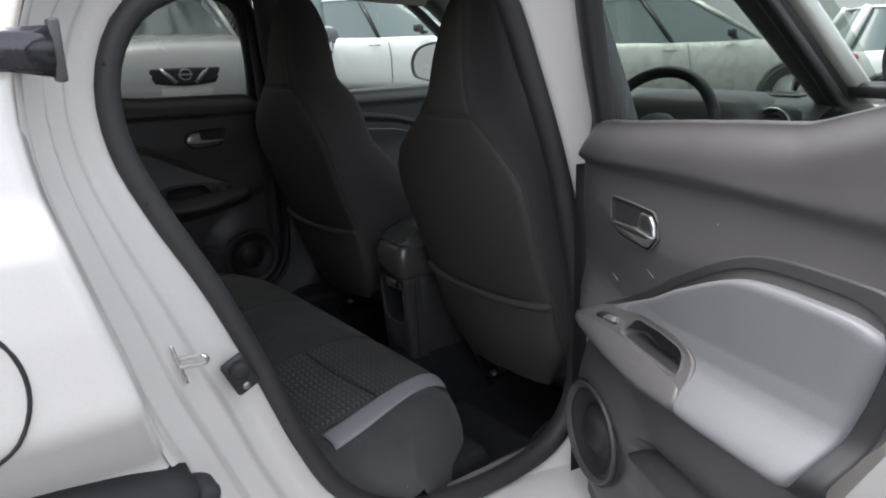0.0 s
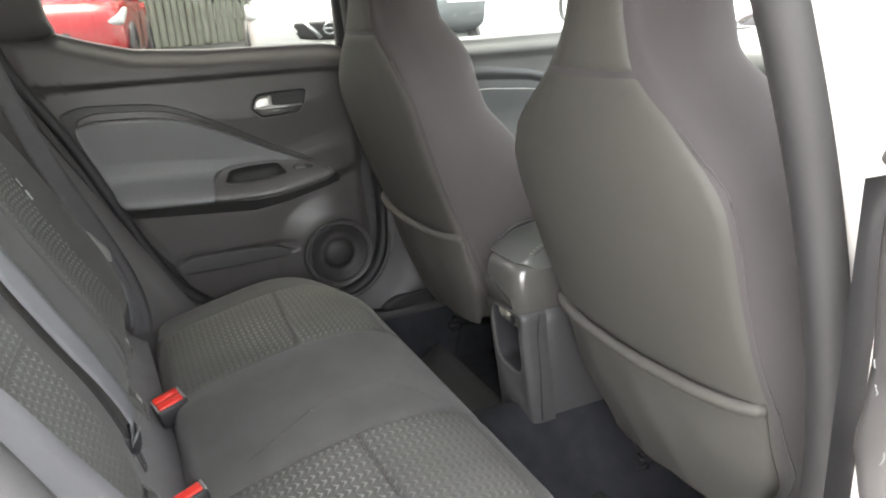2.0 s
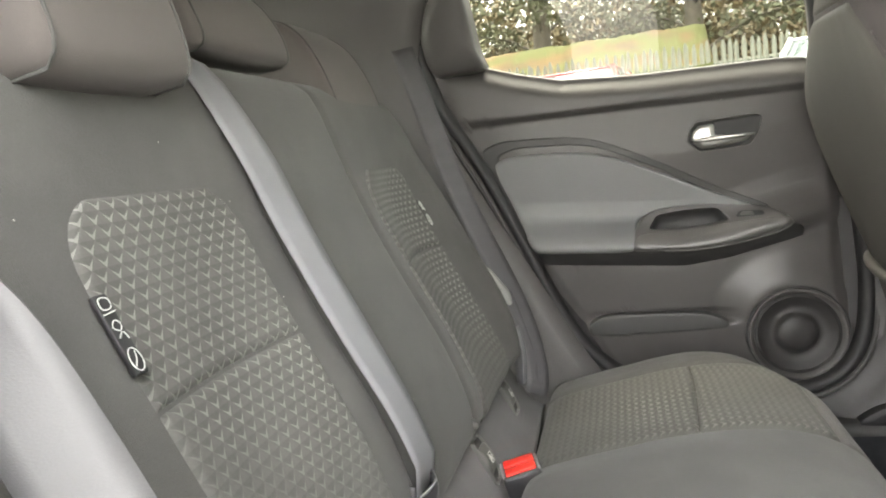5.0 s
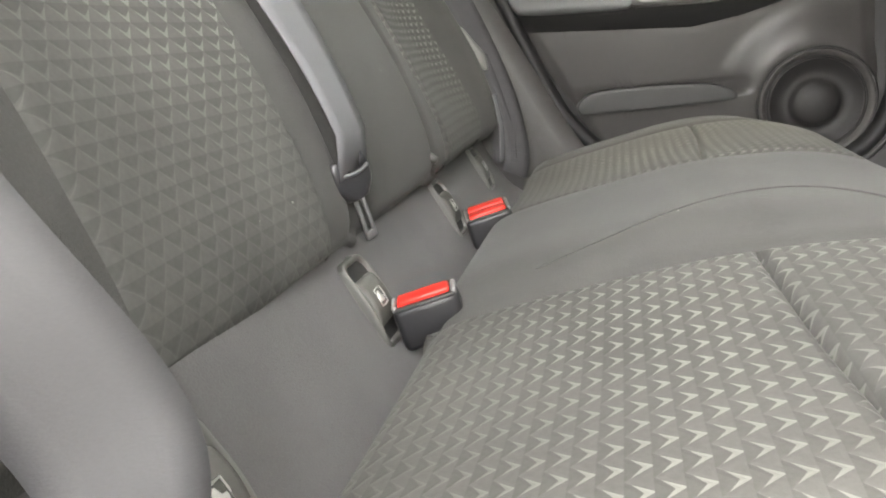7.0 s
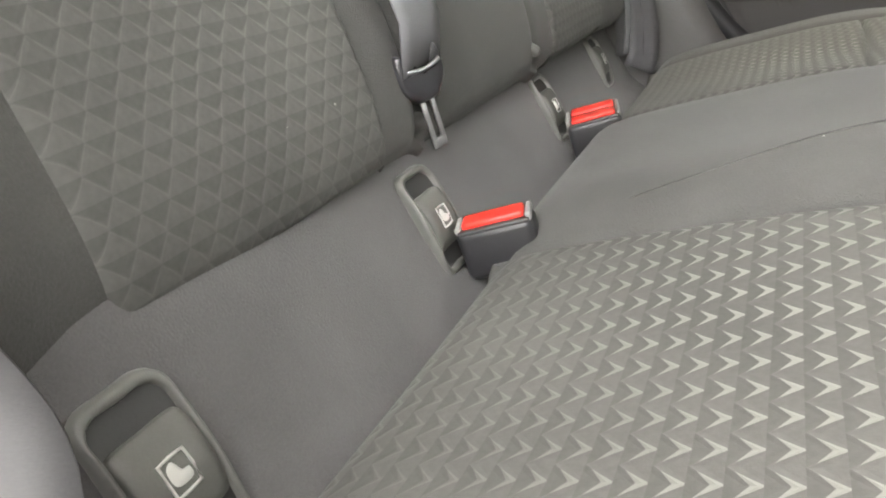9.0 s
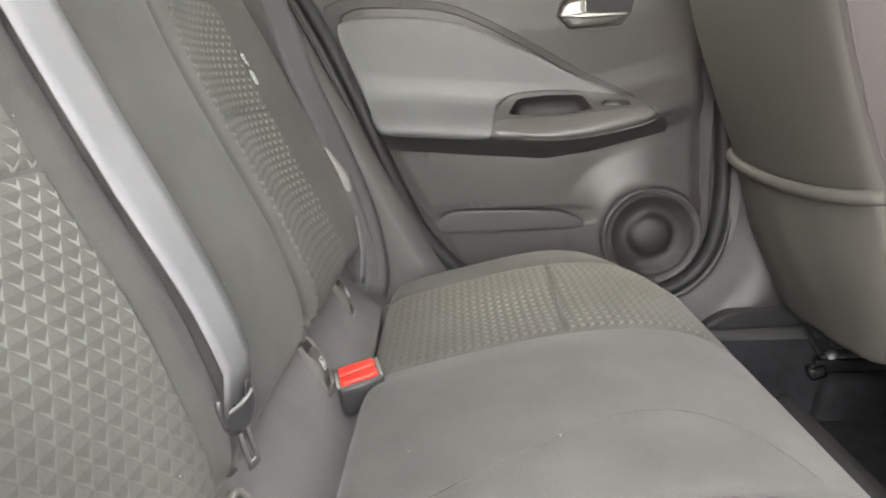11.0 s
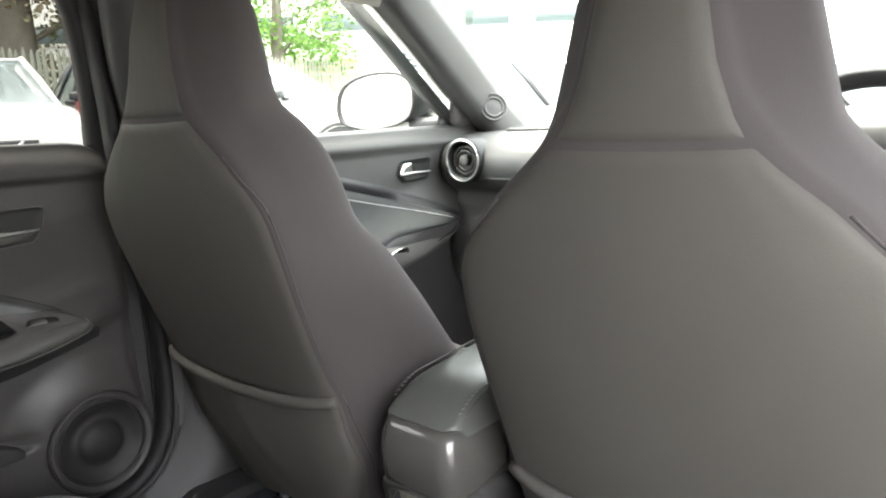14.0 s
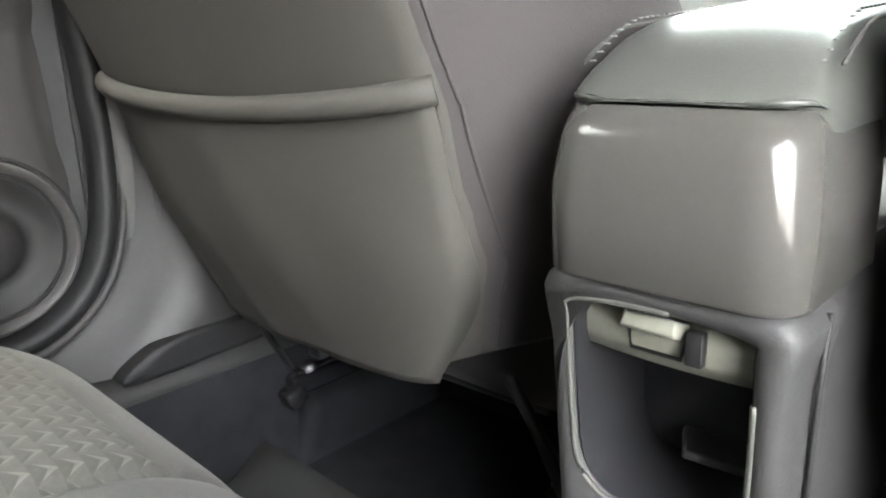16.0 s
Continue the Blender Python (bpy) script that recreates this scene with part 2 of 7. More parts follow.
def spline(pts, n, closed=False):
    """A smooth curve of n points through the control points, evenly spaced along it."""
    p = [np.array(q, float) for q in pts]
    if closed:
        p = [p[-1]] + p + [p[0], p[1]]
    else:
        p = [2 * p[0] - p[1]] + p + [2 * p[-1] - p[-2]]
    out = []
    for i in range(1, len(p) - 2):
        for k in range(24):
            t = k / 24
            out.append(0.5 * (2 * p[i] + (p[i + 1] - p[i - 1]) * t + (2 * p[i - 1] - 5 * p[i] + 4 * p[i + 1] - p[i + 2]) * t * t
                              + (3 * p[i] - p[i - 1] - 3 * p[i + 1] + p[i + 2]) * t ** 3))
    out.append(p[-2])
    out = np.array(out)
    d = np.concatenate([[0], np.cumsum(np.linalg.norm(np.diff(out, axis=0), axis=1))])
    s = np.linspace(0, d[-1], n + 1 if closed else n)
    res = np.stack([np.interp(s, d, out[:, k]) for k in range(out.shape[1])], 1)
    return res[:-1] if closed else res


def curve1(table, x):
    """A value from a table of (position, value), eased between the rows."""
    xs, ys = [a for a, _ in table], [b for _, b in table]
    return float(np.interp(x, xs, ys))


def step(a, b, x):
    t = min(1.0, max(0.0, (x - a) / (b - a)))
    return t * t * (3 - 2 * t)


def sheet(rows, close_u=False, close_v=False, uvs=None, caps=False):
    """A mesh over a grid of points."""
    bm = bmesh.new()
    uvl = bm.loops.layers.uv.new("UVMap") if uvs else None
    v = [[bm.verts.new(tuple(p)) for p in row] for row in rows]
    nr, nc = len(v), len(v[0])
    for i in range(nr if close_u else nr - 1):
        for j in range(nc if close_v else nc - 1):
            ij = [(i, j), (i, (j + 1) % nc), ((i + 1) % nr, (j + 1) % nc), ((i + 1) % nr, j)]
            f = bm.faces.new([v[a][b] for a, b in ij])
            if uvl:
                for loop, (a, b) in zip(f.loops, ij):
                    loop[uvl].uv = uvs[a][b]
    if caps:
        for row in (v[0], v[-1]):
            bm.faces.new(row)
    return bm


def tube(path, r, n=8, closed=False, flat=1.0):
    """A round bar along a path."""
    p = [Vector(q) for q in path]
    rows = []
    for i, q in enumerate(p):
        a = p[i - 1] if (i or closed) else p[i]
        b = p[(i + 1) % len(p)] if (i < len(p) - 1 or closed) else p[i]
        d = (b - a).normalized()
        side = d.cross(Vector((0, 0, 1)) if abs(d.z) < 0.9 else Vector((0, 1, 0))).normalized()
        up = side.cross(d)
        rows.append([q + side * (r * math.cos(2 * math.pi * k / n)) + up * (r * flat * math.sin(2 * math.pi * k / n)) for k in range(n)])
    return sheet(rows, close_u=closed, close_v=True, caps=not closed)


def box(c, s, bevel=0.0, turn=None, seg=2):
    bm = bmesh.new()
    bmesh.ops.create_cube(bm, size=1)
    bmesh.ops.scale(bm, vec=s, verts=bm.verts)
    if bevel:
        bmesh.ops.bevel(bm, geom=bm.edges[:], offset=bevel, segments=seg, affect="EDGES", profile=0.5)
    bmesh.ops.transform(bm, matrix=Matrix.Translation(c) @ (turn or Matrix.Identity(4)), verts=bm.verts)
    return bm


def disc(c, axis, profile, n=40):
    """A turned shape: profile of (radius, height along the axis)."""
    a = Vector(axis).normalized()
    u = a.orthogonal().normalized()
    w = a.cross(u)
    rows = [[Vector(c) + a * h + (u * math.cos(2 * math.pi * k / n) + w * math.sin(2 * math.pi * k / n)) * max(r, 1e-4) for k in range(n)] for r, h in profile]
    bm = sheet(rows, close_v=True)
    bm.verts.ensure_lookup_table()
    if profile[-1][0] < 0.035:
        bm.faces.new([bm.verts[(len(rows) - 1) * n + k] for k in range(n)])
    return bm


def pad(outline, place, rings, n=72):
    """A cushion-like raised shape over a closed outline (u, v). place(u, v, lift) gives its point; rings: (inset 0..1, lift)."""
    o = spline(outline, n, closed=True)
    c = o.mean(axis=0)
    rows = [[place(*(c + (q - c) * (1 - k)), h) for q in o] for k, h in rings]
    bm = sheet(rows, close_v=True)
    bm.verts.ensure_lookup_table()
    last = [bm.verts[(len(rows) - 1) * n + k] for k in range(n)]
    mid = bm.verts.new(tuple(place(*c, rings[-1][1])))
    for k in range(n):
        bm.faces.new((last[k], last[(k + 1) % n], mid))
    return bm


def crisp(corners, f=0.10):
    """A closed outline with short rounded corners and straight sides."""
    c = [np.array(p, float) for p in corners]
    out = []
    for p, q in zip(c, c[1:] + c[:1]):
        out += [tuple(p + (q - p) * f), tuple(p + (q - p) * 0.5), tuple(q + (p - q) * f)]
    return out


def strap(path, width, across, thick=0.0014, twist=None):
    """A flat band along a path; across: the direction of its width (one, or one for each point)."""
    p = [Vector(q) for q in path]
    rows = []
    for i, q in enumerate(p):
        d = (p[min(i + 1, len(p) - 1)] - p[max(i - 1, 0)]).normalized()
        a = Vector(across[i] if isinstance(across[0], (tuple, list, Vector)) else across)
        a = (a - d * a.dot(d)).normalized() * width / 2
        m = d.cross(a).normalized() * thick / 2
        rows.append([q - a + m, q - a * 0.5 + m * 1.4, q + a * 0.5 + m * 1.4, q + a + m, q + a - m, q - a - m])
    return sheet(rows, close_v=True, caps=True)


# ---- ground ----
def ground_z(x, y):
    """Level by the car, rising gently to the fence."""
    return 0.066 * max(0.0, min(y, 30.0) - 1.2)


ASPHALT = material("worn_asphalt", (0.075, 0.074, 0.07), 0.9, var=0.25, scale=1.2, bump=0.8, bump_scale=160)
xs = [-400, -60, -20, -8, -3, 0, 3, 8, 20, 60, 400]
ys = [-400, -60, -15, -4, 1.2, 4, 9, 14, 30, 80, 400]
ground = part("ground", sheet([[(x, y, ground_z(x, y)) for y in ys] for x in xs]), ASPHALT, None, smooth=False)
tagged(ground, "worn grey asphalt of a car park", "ground", kind="structure")

# ---- car body ----
body = thing("car_body", (0.6, 0, 0), "white hatchback body shell with a rear door opening", "car body", kind="structure")

# rear right door opening: a loop in x and z
OPEN = [(0.30, 1.40), (0.235, 1.365), (0.203, 1.30), (0.205, 1.225), (0.235, 1.145), (0.292, 1.03), (0.345, 0.90), (0.392, 0.775), (0.445, 0.675),
        (0.53, 0.60), (0.66, 0.562), (0.80, 0.556), (0.90, 0.578), (0.958, 0.64), (0.978, 0.74), (0.968, 0.88), (0.940, 1.01), (0.900, 1.14),
        (0.850, 1.265), (0.795, 1.385), (0.74, 1.44), (0.62, 1.452), (0.44, 1.44)]
loop = spline(OPEN, 120, closed=True)
mid = np.array([0.6, 1.0])
nxt, prv = np.roll(loop, -1, axis=0), np.roll(loop, 1, axis=0)
nrm = np.stack([(nxt - prv)[:, 1], -(nxt - prv)[:, 0]], 1)
nrm /= np.linalg.norm(nrm, axis=1)[:, None]
nrm *= np.sign(((loop - mid) * nrm).sum(1))[:, None]


def ring(out, y, rear_extra=0.0):
    """The opening's loop moved outward; its rear side by more."""
    pts = []
    for p, n in zip(loop, nrm):
        rear = step(0.2, 0.75, -n[0]) * (0.25 + 0.75 * step(1.25, 0.95, p[1]))
        q = p + n * (out + rear_extra * rear)
        even = y if out < 0.02 else -0.668 - 0.75 * (out - 0.02)
        back = step(0.1, 0.6, -n[0])
        pts.append((q[0], y * back + even * (1 - back), q[1]))
    return pts


seal_rows = [ring(o, y) for o, y in ((0.0, -0.625), (-0.010, -0.640), (-0.013, -0.655), (-0.004, -0.668), (0.010, -0.672), (0.017, -0.664), (0.016, -0.650))]
seal = part("door_seal", sheet(seal_rows, close_v=True), RUBBER, body, "grey rubber seal round the door opening")
for k in (6, 13, 22, 29):
    part("seal_hole", disc((loop[k][0] + nrm[k][0] * 0.010, -0.6735, loop[k][1] + nrm[k][1] * 0.010), (0, -1, 0), [(0.0022, 0), (0.0018, 0.001)], 10), RUBBER_BLACK, seal)
jamb_rows = [ring(o, y, e) for o, y, e in ((0.004, -0.645, 0), (0.012, -0.655, 0), (0.020, -0.668, 0), (0.030, -0.671, 0.012), (0.040, -0.674, 0.022), (0.043, -0.678, 0.024), (0.046, -0.692, 0.027), (0.049, -0.697, 0.030),
             (0.060, -0.703, 0.042), (0.062, -0.707, 0.045), (0.064, -0.730, 0.050), (0.066, -0.736, 0.053), (0.079, -0.746, 0.064), (0.082, -0.752, 0.066), (0.084, -0.782, 0.068), (0.087, -0.792, 0.070), (0.091, -0.797, 0.072))]
part("door_frame", sheet(jamb_rows, close_v=True), PAINT, body, "white painted door jamb with stepped edges")


def skin_y(z):
    return -(0.795 + curve1([(0.2, 0.0), (0.5, 0.006), (0.80, -0.004), (0.90, 0.002), (0.984, 0.055), (0.992, 0.058), (1.08, 0.053), (1.16, 0.042), (1.2, 0.018), (1.3, 0.0), (1.45, -0.06), (1.56, -0.14)], z))


def quarter_y(x, z):
    """The rear quarter's outer surface."""
    t = (max(0.0, 0.13 - x) / 0.85) ** (1 / 1.3)
    return skin_y(z) + 0.20 * t ** 2.5


# rear quarter panel, from the jamb's rear edge to the tail
edge = [p for p, n in zip(ring(0.091, -0.797, 0.072), nrm) if n[0] < -0.35]
edge.sort(key=lambda q: q[2])
rows = []
for z in np.linspace(0.80, 1.44, 60):
    xe = float(np.interp(z, [q[2] for q in edge], [q[0] for q in edge]))
    row = []
    for k in range(40):
        t = k / 39
        x = xe - 0.85 * t ** 1.3
        y = skin_y(z) + 0.20 * t ** 2.5 + 0.012 * (1 - step(0, 0.03, t))
        row.append((x, y, z))
    rows.append(row)
quarter = part("rear_quarter_panel", sheet(rows), PAINT, body, "white painted rear quarter panel", mods=[("SOLIDIFY", {"thickness": 0.004, "offset": 1})])
# filler flap gap, handle trim and wheel-arch cladding
ringp = [(-0.027 + 0.080 * math.cos(a), quarter_y(-0.027 + 0.080 * math.cos(a), 1.042 + 0.082 * math.sin(a)) - 0.0045, 1.042 + 0.082 * math.sin(a)) for a in np.linspace(0, 2 * math.pi, 49)[:-1]]
part("filler_flap_gap", tube(ringp, 0.0022, 6, closed=True), RUBBER_BLACK, quarter)
part("quarter_trim", sheet([[(x, -0.803 - 0.004 * math.sin(math.pi * k / 6) + 0.02 * (0.128 - x) ** 2, z0 + (z1 - z0) * k / 6) for k in range(7)]
                            for x, z0, z1 in ((0.128, 1.306, 1.352), (0.09, 1.313, 1.350), (0.05, 1.314, 1.343), (0.0, 1.312, 1.337), (-0.1, 1.310, 1.33))]),
     material("smoked_glossy_trim", (0.02, 0.02, 0.024), 0.15, coat=0.5, var=0.4, scale=40), quarter, "glossy black handle trim", mods=[("SOLIDIFY", {"thickness": 0.006})])
part("quarter_trim_edge", box((0.131, -0.797, 1.33), (0.010, 0.018, 0.056), 0.003), PLASTIC, quarter)
CLADDING = material("arch_cladding_plastic", (0.030, 0.030, 0.032), 0.75, var=0.15, bump=0.4, bump_scale=500, spec=0.2)
arch = []
for a in np.linspace(72, 150, 40):
    ca, sa = math.cos(radians(a)), math.sin(radians(a))
    arch.append([(r * ca, y, 0.290 + r * sa) for r, y in ((0.52, -0.70), (0.525, -0.80), (0.535, -0.836), (0.57, -0.846), (0.615, -0.842), (0.622, -0.790))])
part("wheel_arch_cladding", sheet(arch), CLADDING, body, "dark grey plastic wheel-arch cladding", mods=[("SOLIDIFY", {"thickness": 0.004})])
part("cladding_end", box((0.190, -0.818, 0.830), (0.030, 0.05, 0.085), 0.010, pose(0, 0, 0, 0, 18, 0)), CLADDING, body)
# striker loop and door stop on the jamb
striker = thing("door_striker", (0.245, -0.68, 0.965), "bright steel latch loop on the white jamb", "door striker")
part("loop", tube(spline([(0.222, -0.706, 0.959), (0.244, -0.725, 0.964), (0.249, -0.729, 0.969), (0.245, -0.727, 0.975), (0.223, -0.707, 0.970)], 24), 0.0030), CHROME, striker)
part("plate", box((0.222, -0.700, 0.962), (0.004, 0.016, 0.055), 0.0015, pose(0, 0, 0, 0, -14, 0)), CHROME, striker)
stop = thing("door_stop", (0.30, -0.688, 0.92), "small black rubber door buffer with a screw", "door buffer")
part("base", box((0.300, -0.690, 0.920), (0.034, 0.010, 0.052), 0.0045, pose(0, 0, 0, 0, -25, 0)), PLASTIC_BLACK, stop)
part("buffer", disc((0.297, -0.694, 0.928), (0, -1, 0), [(0.014, 0), (0.0135, 0.008), (0.011, 0.012), (0.005, 0.0135)], 24), RUBBER_BLACK, stop)
part("screw", disc((0.305, -0.694, 0.904), (0, -1, 0), [(0.0055, 0), (0.005, 0.003), (0.002, 0.0035)], 16), STEEL, stop)
# sill below the opening and the front side of the body
part("sill", sheet([[(x, y, z) for y, z in ((-0.60, 0.545), (-0.70, 0.535), (-0.775, 0.50), (-0.80, 0.44), (-0.80, 0.32), (-0.74, 0.25))] for x in np.linspace(0.3, 2.3, 30)]),
     PAINT, body, mods=[("SOLIDIFY", {"thickness": 0.01})])
part("sill_cladding", box((1.2, -0.80, 0.30), (2.0, 0.03, 0.16), 0.012), PLASTIC, body)
# closed front right door: outer skin with sill line, window frame above
rows = []
for x in np.linspace(1.055, 2.05, 26):
    rows.append([(x, skin_y(z), z) for z in np.linspace(0.42, 1.09, 24)])
frd = thing("front_right_door", (1.5, -0.78, 0.45), "closed white front door with its window", "car door")
part("skin", sheet(rows), PAINT, frd, mods=[("SOLIDIFY", {"thickness": 0.03, "offset": 1})])
part("inner_trim", sheet([[(x, -0.68 - 0.02 * step(1.0, 1.17, z) + 0.05 * step(0.96, 0.90, z) * step(0.80, 0.86, z), z) for z in np.linspace(0.45, 1.10, 34)] for x in np.linspace(1.10, 1.98, 30)]), PLASTIC, frd,
     mods=[("SOLIDIFY", {"thickness": 0.01})])
part("window_sill", sheet([[(x, y, 1.093 + 0.012 * math.sin(math.pi * k / 4)) for k, y in enumerate((-0.70, -0.715, -0.735, -0.76, -0.785))] for x in (1.03, 1.3, 1.6, 1.95)]), PLASTIC_SOFT, frd)


def bar(points, wide, deep, mat, parent, name, label="", n=30):
    """A pillar: a rounded oblong section along a curve; wide along x, deep along y."""
    p = spline(points, n)
    rows = []
    for q in p:
        rows.append([(q[0] + wide / 2 * cx, q[1] + deep / 2 * cy, q[2]) for cx, cy in
                     ((1, 0.5), (0.85, 0.9), (0.5, 1), (-0.5, 1), (-0.85, 0.9), (-1, 0.5), (-1, -0.5), (-0.85, -0.9), (-0.5, -1), (0.5, -1), (0.85, -0.9), (1, -0.5))])
    return part(name, sheet(rows, close_v=True, caps=True), mat, parent, label)


# B pillars: painted outside, dark trim inside
for s in (1, -1):
    bar([(1.045, s * 0.715, 0.50), (1.045, s * 0.725, 0.80), (1.035, s * 0.72, 1.12)], 0.085, 0.10, PAINT, body, "b_pillar", "white painted pillar between the doors")
    bar([(1.034 if s > 0 else 1.0, s * 0.719, 1.122), (1.01 if s > 0 else 0.962, s * 0.685, 1.28), (0.985 if s > 0 else 0.90, s * 0.62, 1.53)], 0.080 if s > 0 else 0.062, 0.09, PLASTIC_BLACK, body, "b_pillar_upper", "black upper pillar between the windows")
    trim = bar([(1.045, s * 0.648, 0.46), (1.045, s * 0.650, 0.85), (1.032, s * 0.645, 1.12), (1.005, s * 0.615, 1.30), (0.975 if s > 0 else 0.90, s * 0.565, 1.52)], 0.15, 0.05, DASH, body, "pillar_trim", "dark plastic pillar trim")
    part("belt_slot", box((1.0, s * 0.622, 1.2), (0.04, 0.02, 0.09), 0.006), PLASTIC_BLACK, trim)
# left door opening: seal, pillar foot and kick trim, mirrored from the open side
seal_in = ((0.010, 0.655), (0.004, 0.640), (-0.002, 0.629), (-0.010, 0.624), (-0.018, 0.627), (-0.023, 0.636), (-0.022, 0.655))
LEFT_OPEN = [(0.265, 1.44), (0.205, 1.385), (0.178, 1.30), (0.190, 1.22), (0.222, 1.145), (0.283, 1.03), (0.340, 0.90), (0.392, 0.775), (0.445, 0.675),
             (0.53, 0.60), (0.66, 0.562), (0.80, 0.556), (0.90, 0.578), (0.958, 0.64), (0.978, 0.74), (0.974, 0.88), (0.958, 1.01), (0.943, 1.14),
             (0.938, 1.25), (0.928, 1.36), (0.905, 1.46), (0.85, 1.515), (0.70, 1.53), (0.44, 1.515)]
lloop = spline(LEFT_OPEN, 120, closed=True)
lt = np.roll(lloop, -1, axis=0) - np.roll(lloop, 1, axis=0)
lnrm = np.stack([lt[:, 1], -lt[:, 0]], 1)
lnrm /= np.linalg.norm(lnrm, axis=1)[:, None]
lnrm *= np.sign(((lloop - mid) * lnrm).sum(1))[:, None]
part("left_door_seal", sheet([[(p[0] + n[0] * o, y, p[1] + n[1] * o) for p, n in zip(lloop, lnrm)] for o, y in seal_in], close_v=True), RUBBER_BLACK, body, "black rubber seal round the closed door")
part("left_seal_lip", sheet([[(p[0] + n[0] * o, y, p[1] + n[1] * o) for p, n in zip(lloop, lnrm)] for o, y in ((0.012, 0.650), (0.012, 0.634), (0.007, 0.6275), (0.001, 0.631), (0.0, 0.645))], close_v=True), RUBBER, body)
# Black sheet added behind the seal, painted as the shade in the door gap.
part("left_gap_backing", sheet([[(p[0] + n[0] * o, y, p[1] + n[1] * o) for p, n in zip(lloop, lnrm) if p[1] < 1.20] for o, y in ((0.06, 0.676), (0.02, 0.676), (-0.02, 0.682), (-0.036, 0.690))]), RUBBER_BLACK, body, "dark gap round the closed door")
for s in (1, -1):
    rows = []
    for p, n in zip(loop, nrm):
        if not (p[1] < 1.0 and (n[0] > 0.5 or (n[1] < -0.3 and p[0] > 0.6))):
            continue
        low = step(0.80, 0.60, p[1])
        prof = ((0.004, 0.648), (0.008, 0.634), (0.014, 0.627), (0.026, 0.622), (0.045, 0.617 - 0.016 * low), (0.075, 0.612 - 0.032 * low), (0.11, 0.606 - 0.030 * low), (0.16, 0.603 - 0.025 * low), (0.24, 0.603 - 0.025 * low))
        rows.append([(p[0] + n[0] * o, s * y, max(p[1] + n[1] * o, 0.50)) for o, y in prof])
    part("pillar_foot_trim", sheet(rows), FOOT_TRIM, body, "dark grained pillar trim flaring into the sill", mods=[("SOLIDIFY", {"thickness": 0.004, "offset": 1 if s > 0 else -1})])
    part("kick_recess", pad([(0.928, 0.526), (0.950, 0.549), (0.99, 0.561), (1.05, 0.563), (1.12, 0.560), (1.13, 0.545), (1.12, 0.532), (1.03, 0.527)], lambda x, z, h, s=s: Vector((x, s * (0.572 - h), z)), [(0, -0.02), (0.0, 0.0), (0.04, 0.003), (0.3, 0.002), (0.8, 0.002)], 50), RUBBER_BLACK, body)
# belt height loops on the B pillars
for s in (1, -1):
    g = thing("seat_belt_guide", (0.985, s * 0.60, 1.22), "dark belt guide with a bright bolt on the pillar", "belt guide", "pillar belt guides")
    part("anchor", box((0.985, s * 0.602, 1.22), (0.035, 0.02, 0.03), 0.006), STEEL, g)
    part("loop", box((0.985, s * 0.592, 1.245), (0.05, 0.012, 0.022), 0.005), PLASTIC_BLACK, g)
    part("webbing", strap(spline([(0.985, s * 0.588, 1.24), (1.0, s * 0.60, 1.0), (1.03, s * 0.615, 0.7), (1.04, s * 0.61, 0.5)], 14), 0.046, (1, 0, 0)), BELT_DARK, g)

# roof, headliner, floor, rear closing panels
roof_rows, liner_rows = [], []
for x in np.linspace(-0.45, 1.62, 26):
    top = 1.62 - 0.035 * step(0.9, 1.62, x) - 0.12 * step(0.2, -0.45, x)
    roof_rows.append([(x, y, top - 0.11 * (abs(y) / 0.66) ** 4) for y in np.linspace(-0.66, 0.66, 25)])
    liner_rows.append([(x, y, top - 0.055 - 0.075 * (abs(y) / 0.62) ** 4) for y in np.linspace(-0.62, 0.62, 25)])
part("roof", sheet(roof_rows), PAINT, body, mods=[("SOLIDIFY", {"thickness": 0.01})])
part("headliner", sheet(liner_rows), HEADLINER, body, "grey fabric roof lining", mods=[("SOLIDIFY", {"thickness": 0.008})])
for s in (1, -1):
    bar([(-0.40, s * 0.60, 1.40), (0.3, s * 0.62, 1.525), (0.9, s * 0.625, 1.55), (1.30, s * 0.62, 1.545), (1.50, s * 0.61, 1.515)], 0.05, 0.10, PAINT, body, "roof_rail")
floor = part("floor", sheet([[(x, y, 0.375 + 0.16 * math.exp(-(y / 0.13) ** 2)) for y in np.linspace(-0.66, 0.66, 45)] for x in np.linspace(0.3, 2.2, 40)]), CARPET, None,
             mods=[("SOLIDIFY", {"thickness": 0.03, "offset": -1})])
tagged(floor, "black carpeted car floor with a raised tunnel", "car floor", kind="structure")
SILL_TRIM = material("scuffed_sill_plastic", (0.034, 0.034, 0.034), 0.6, var=0.2, bump=0.3, bump_scale=600)
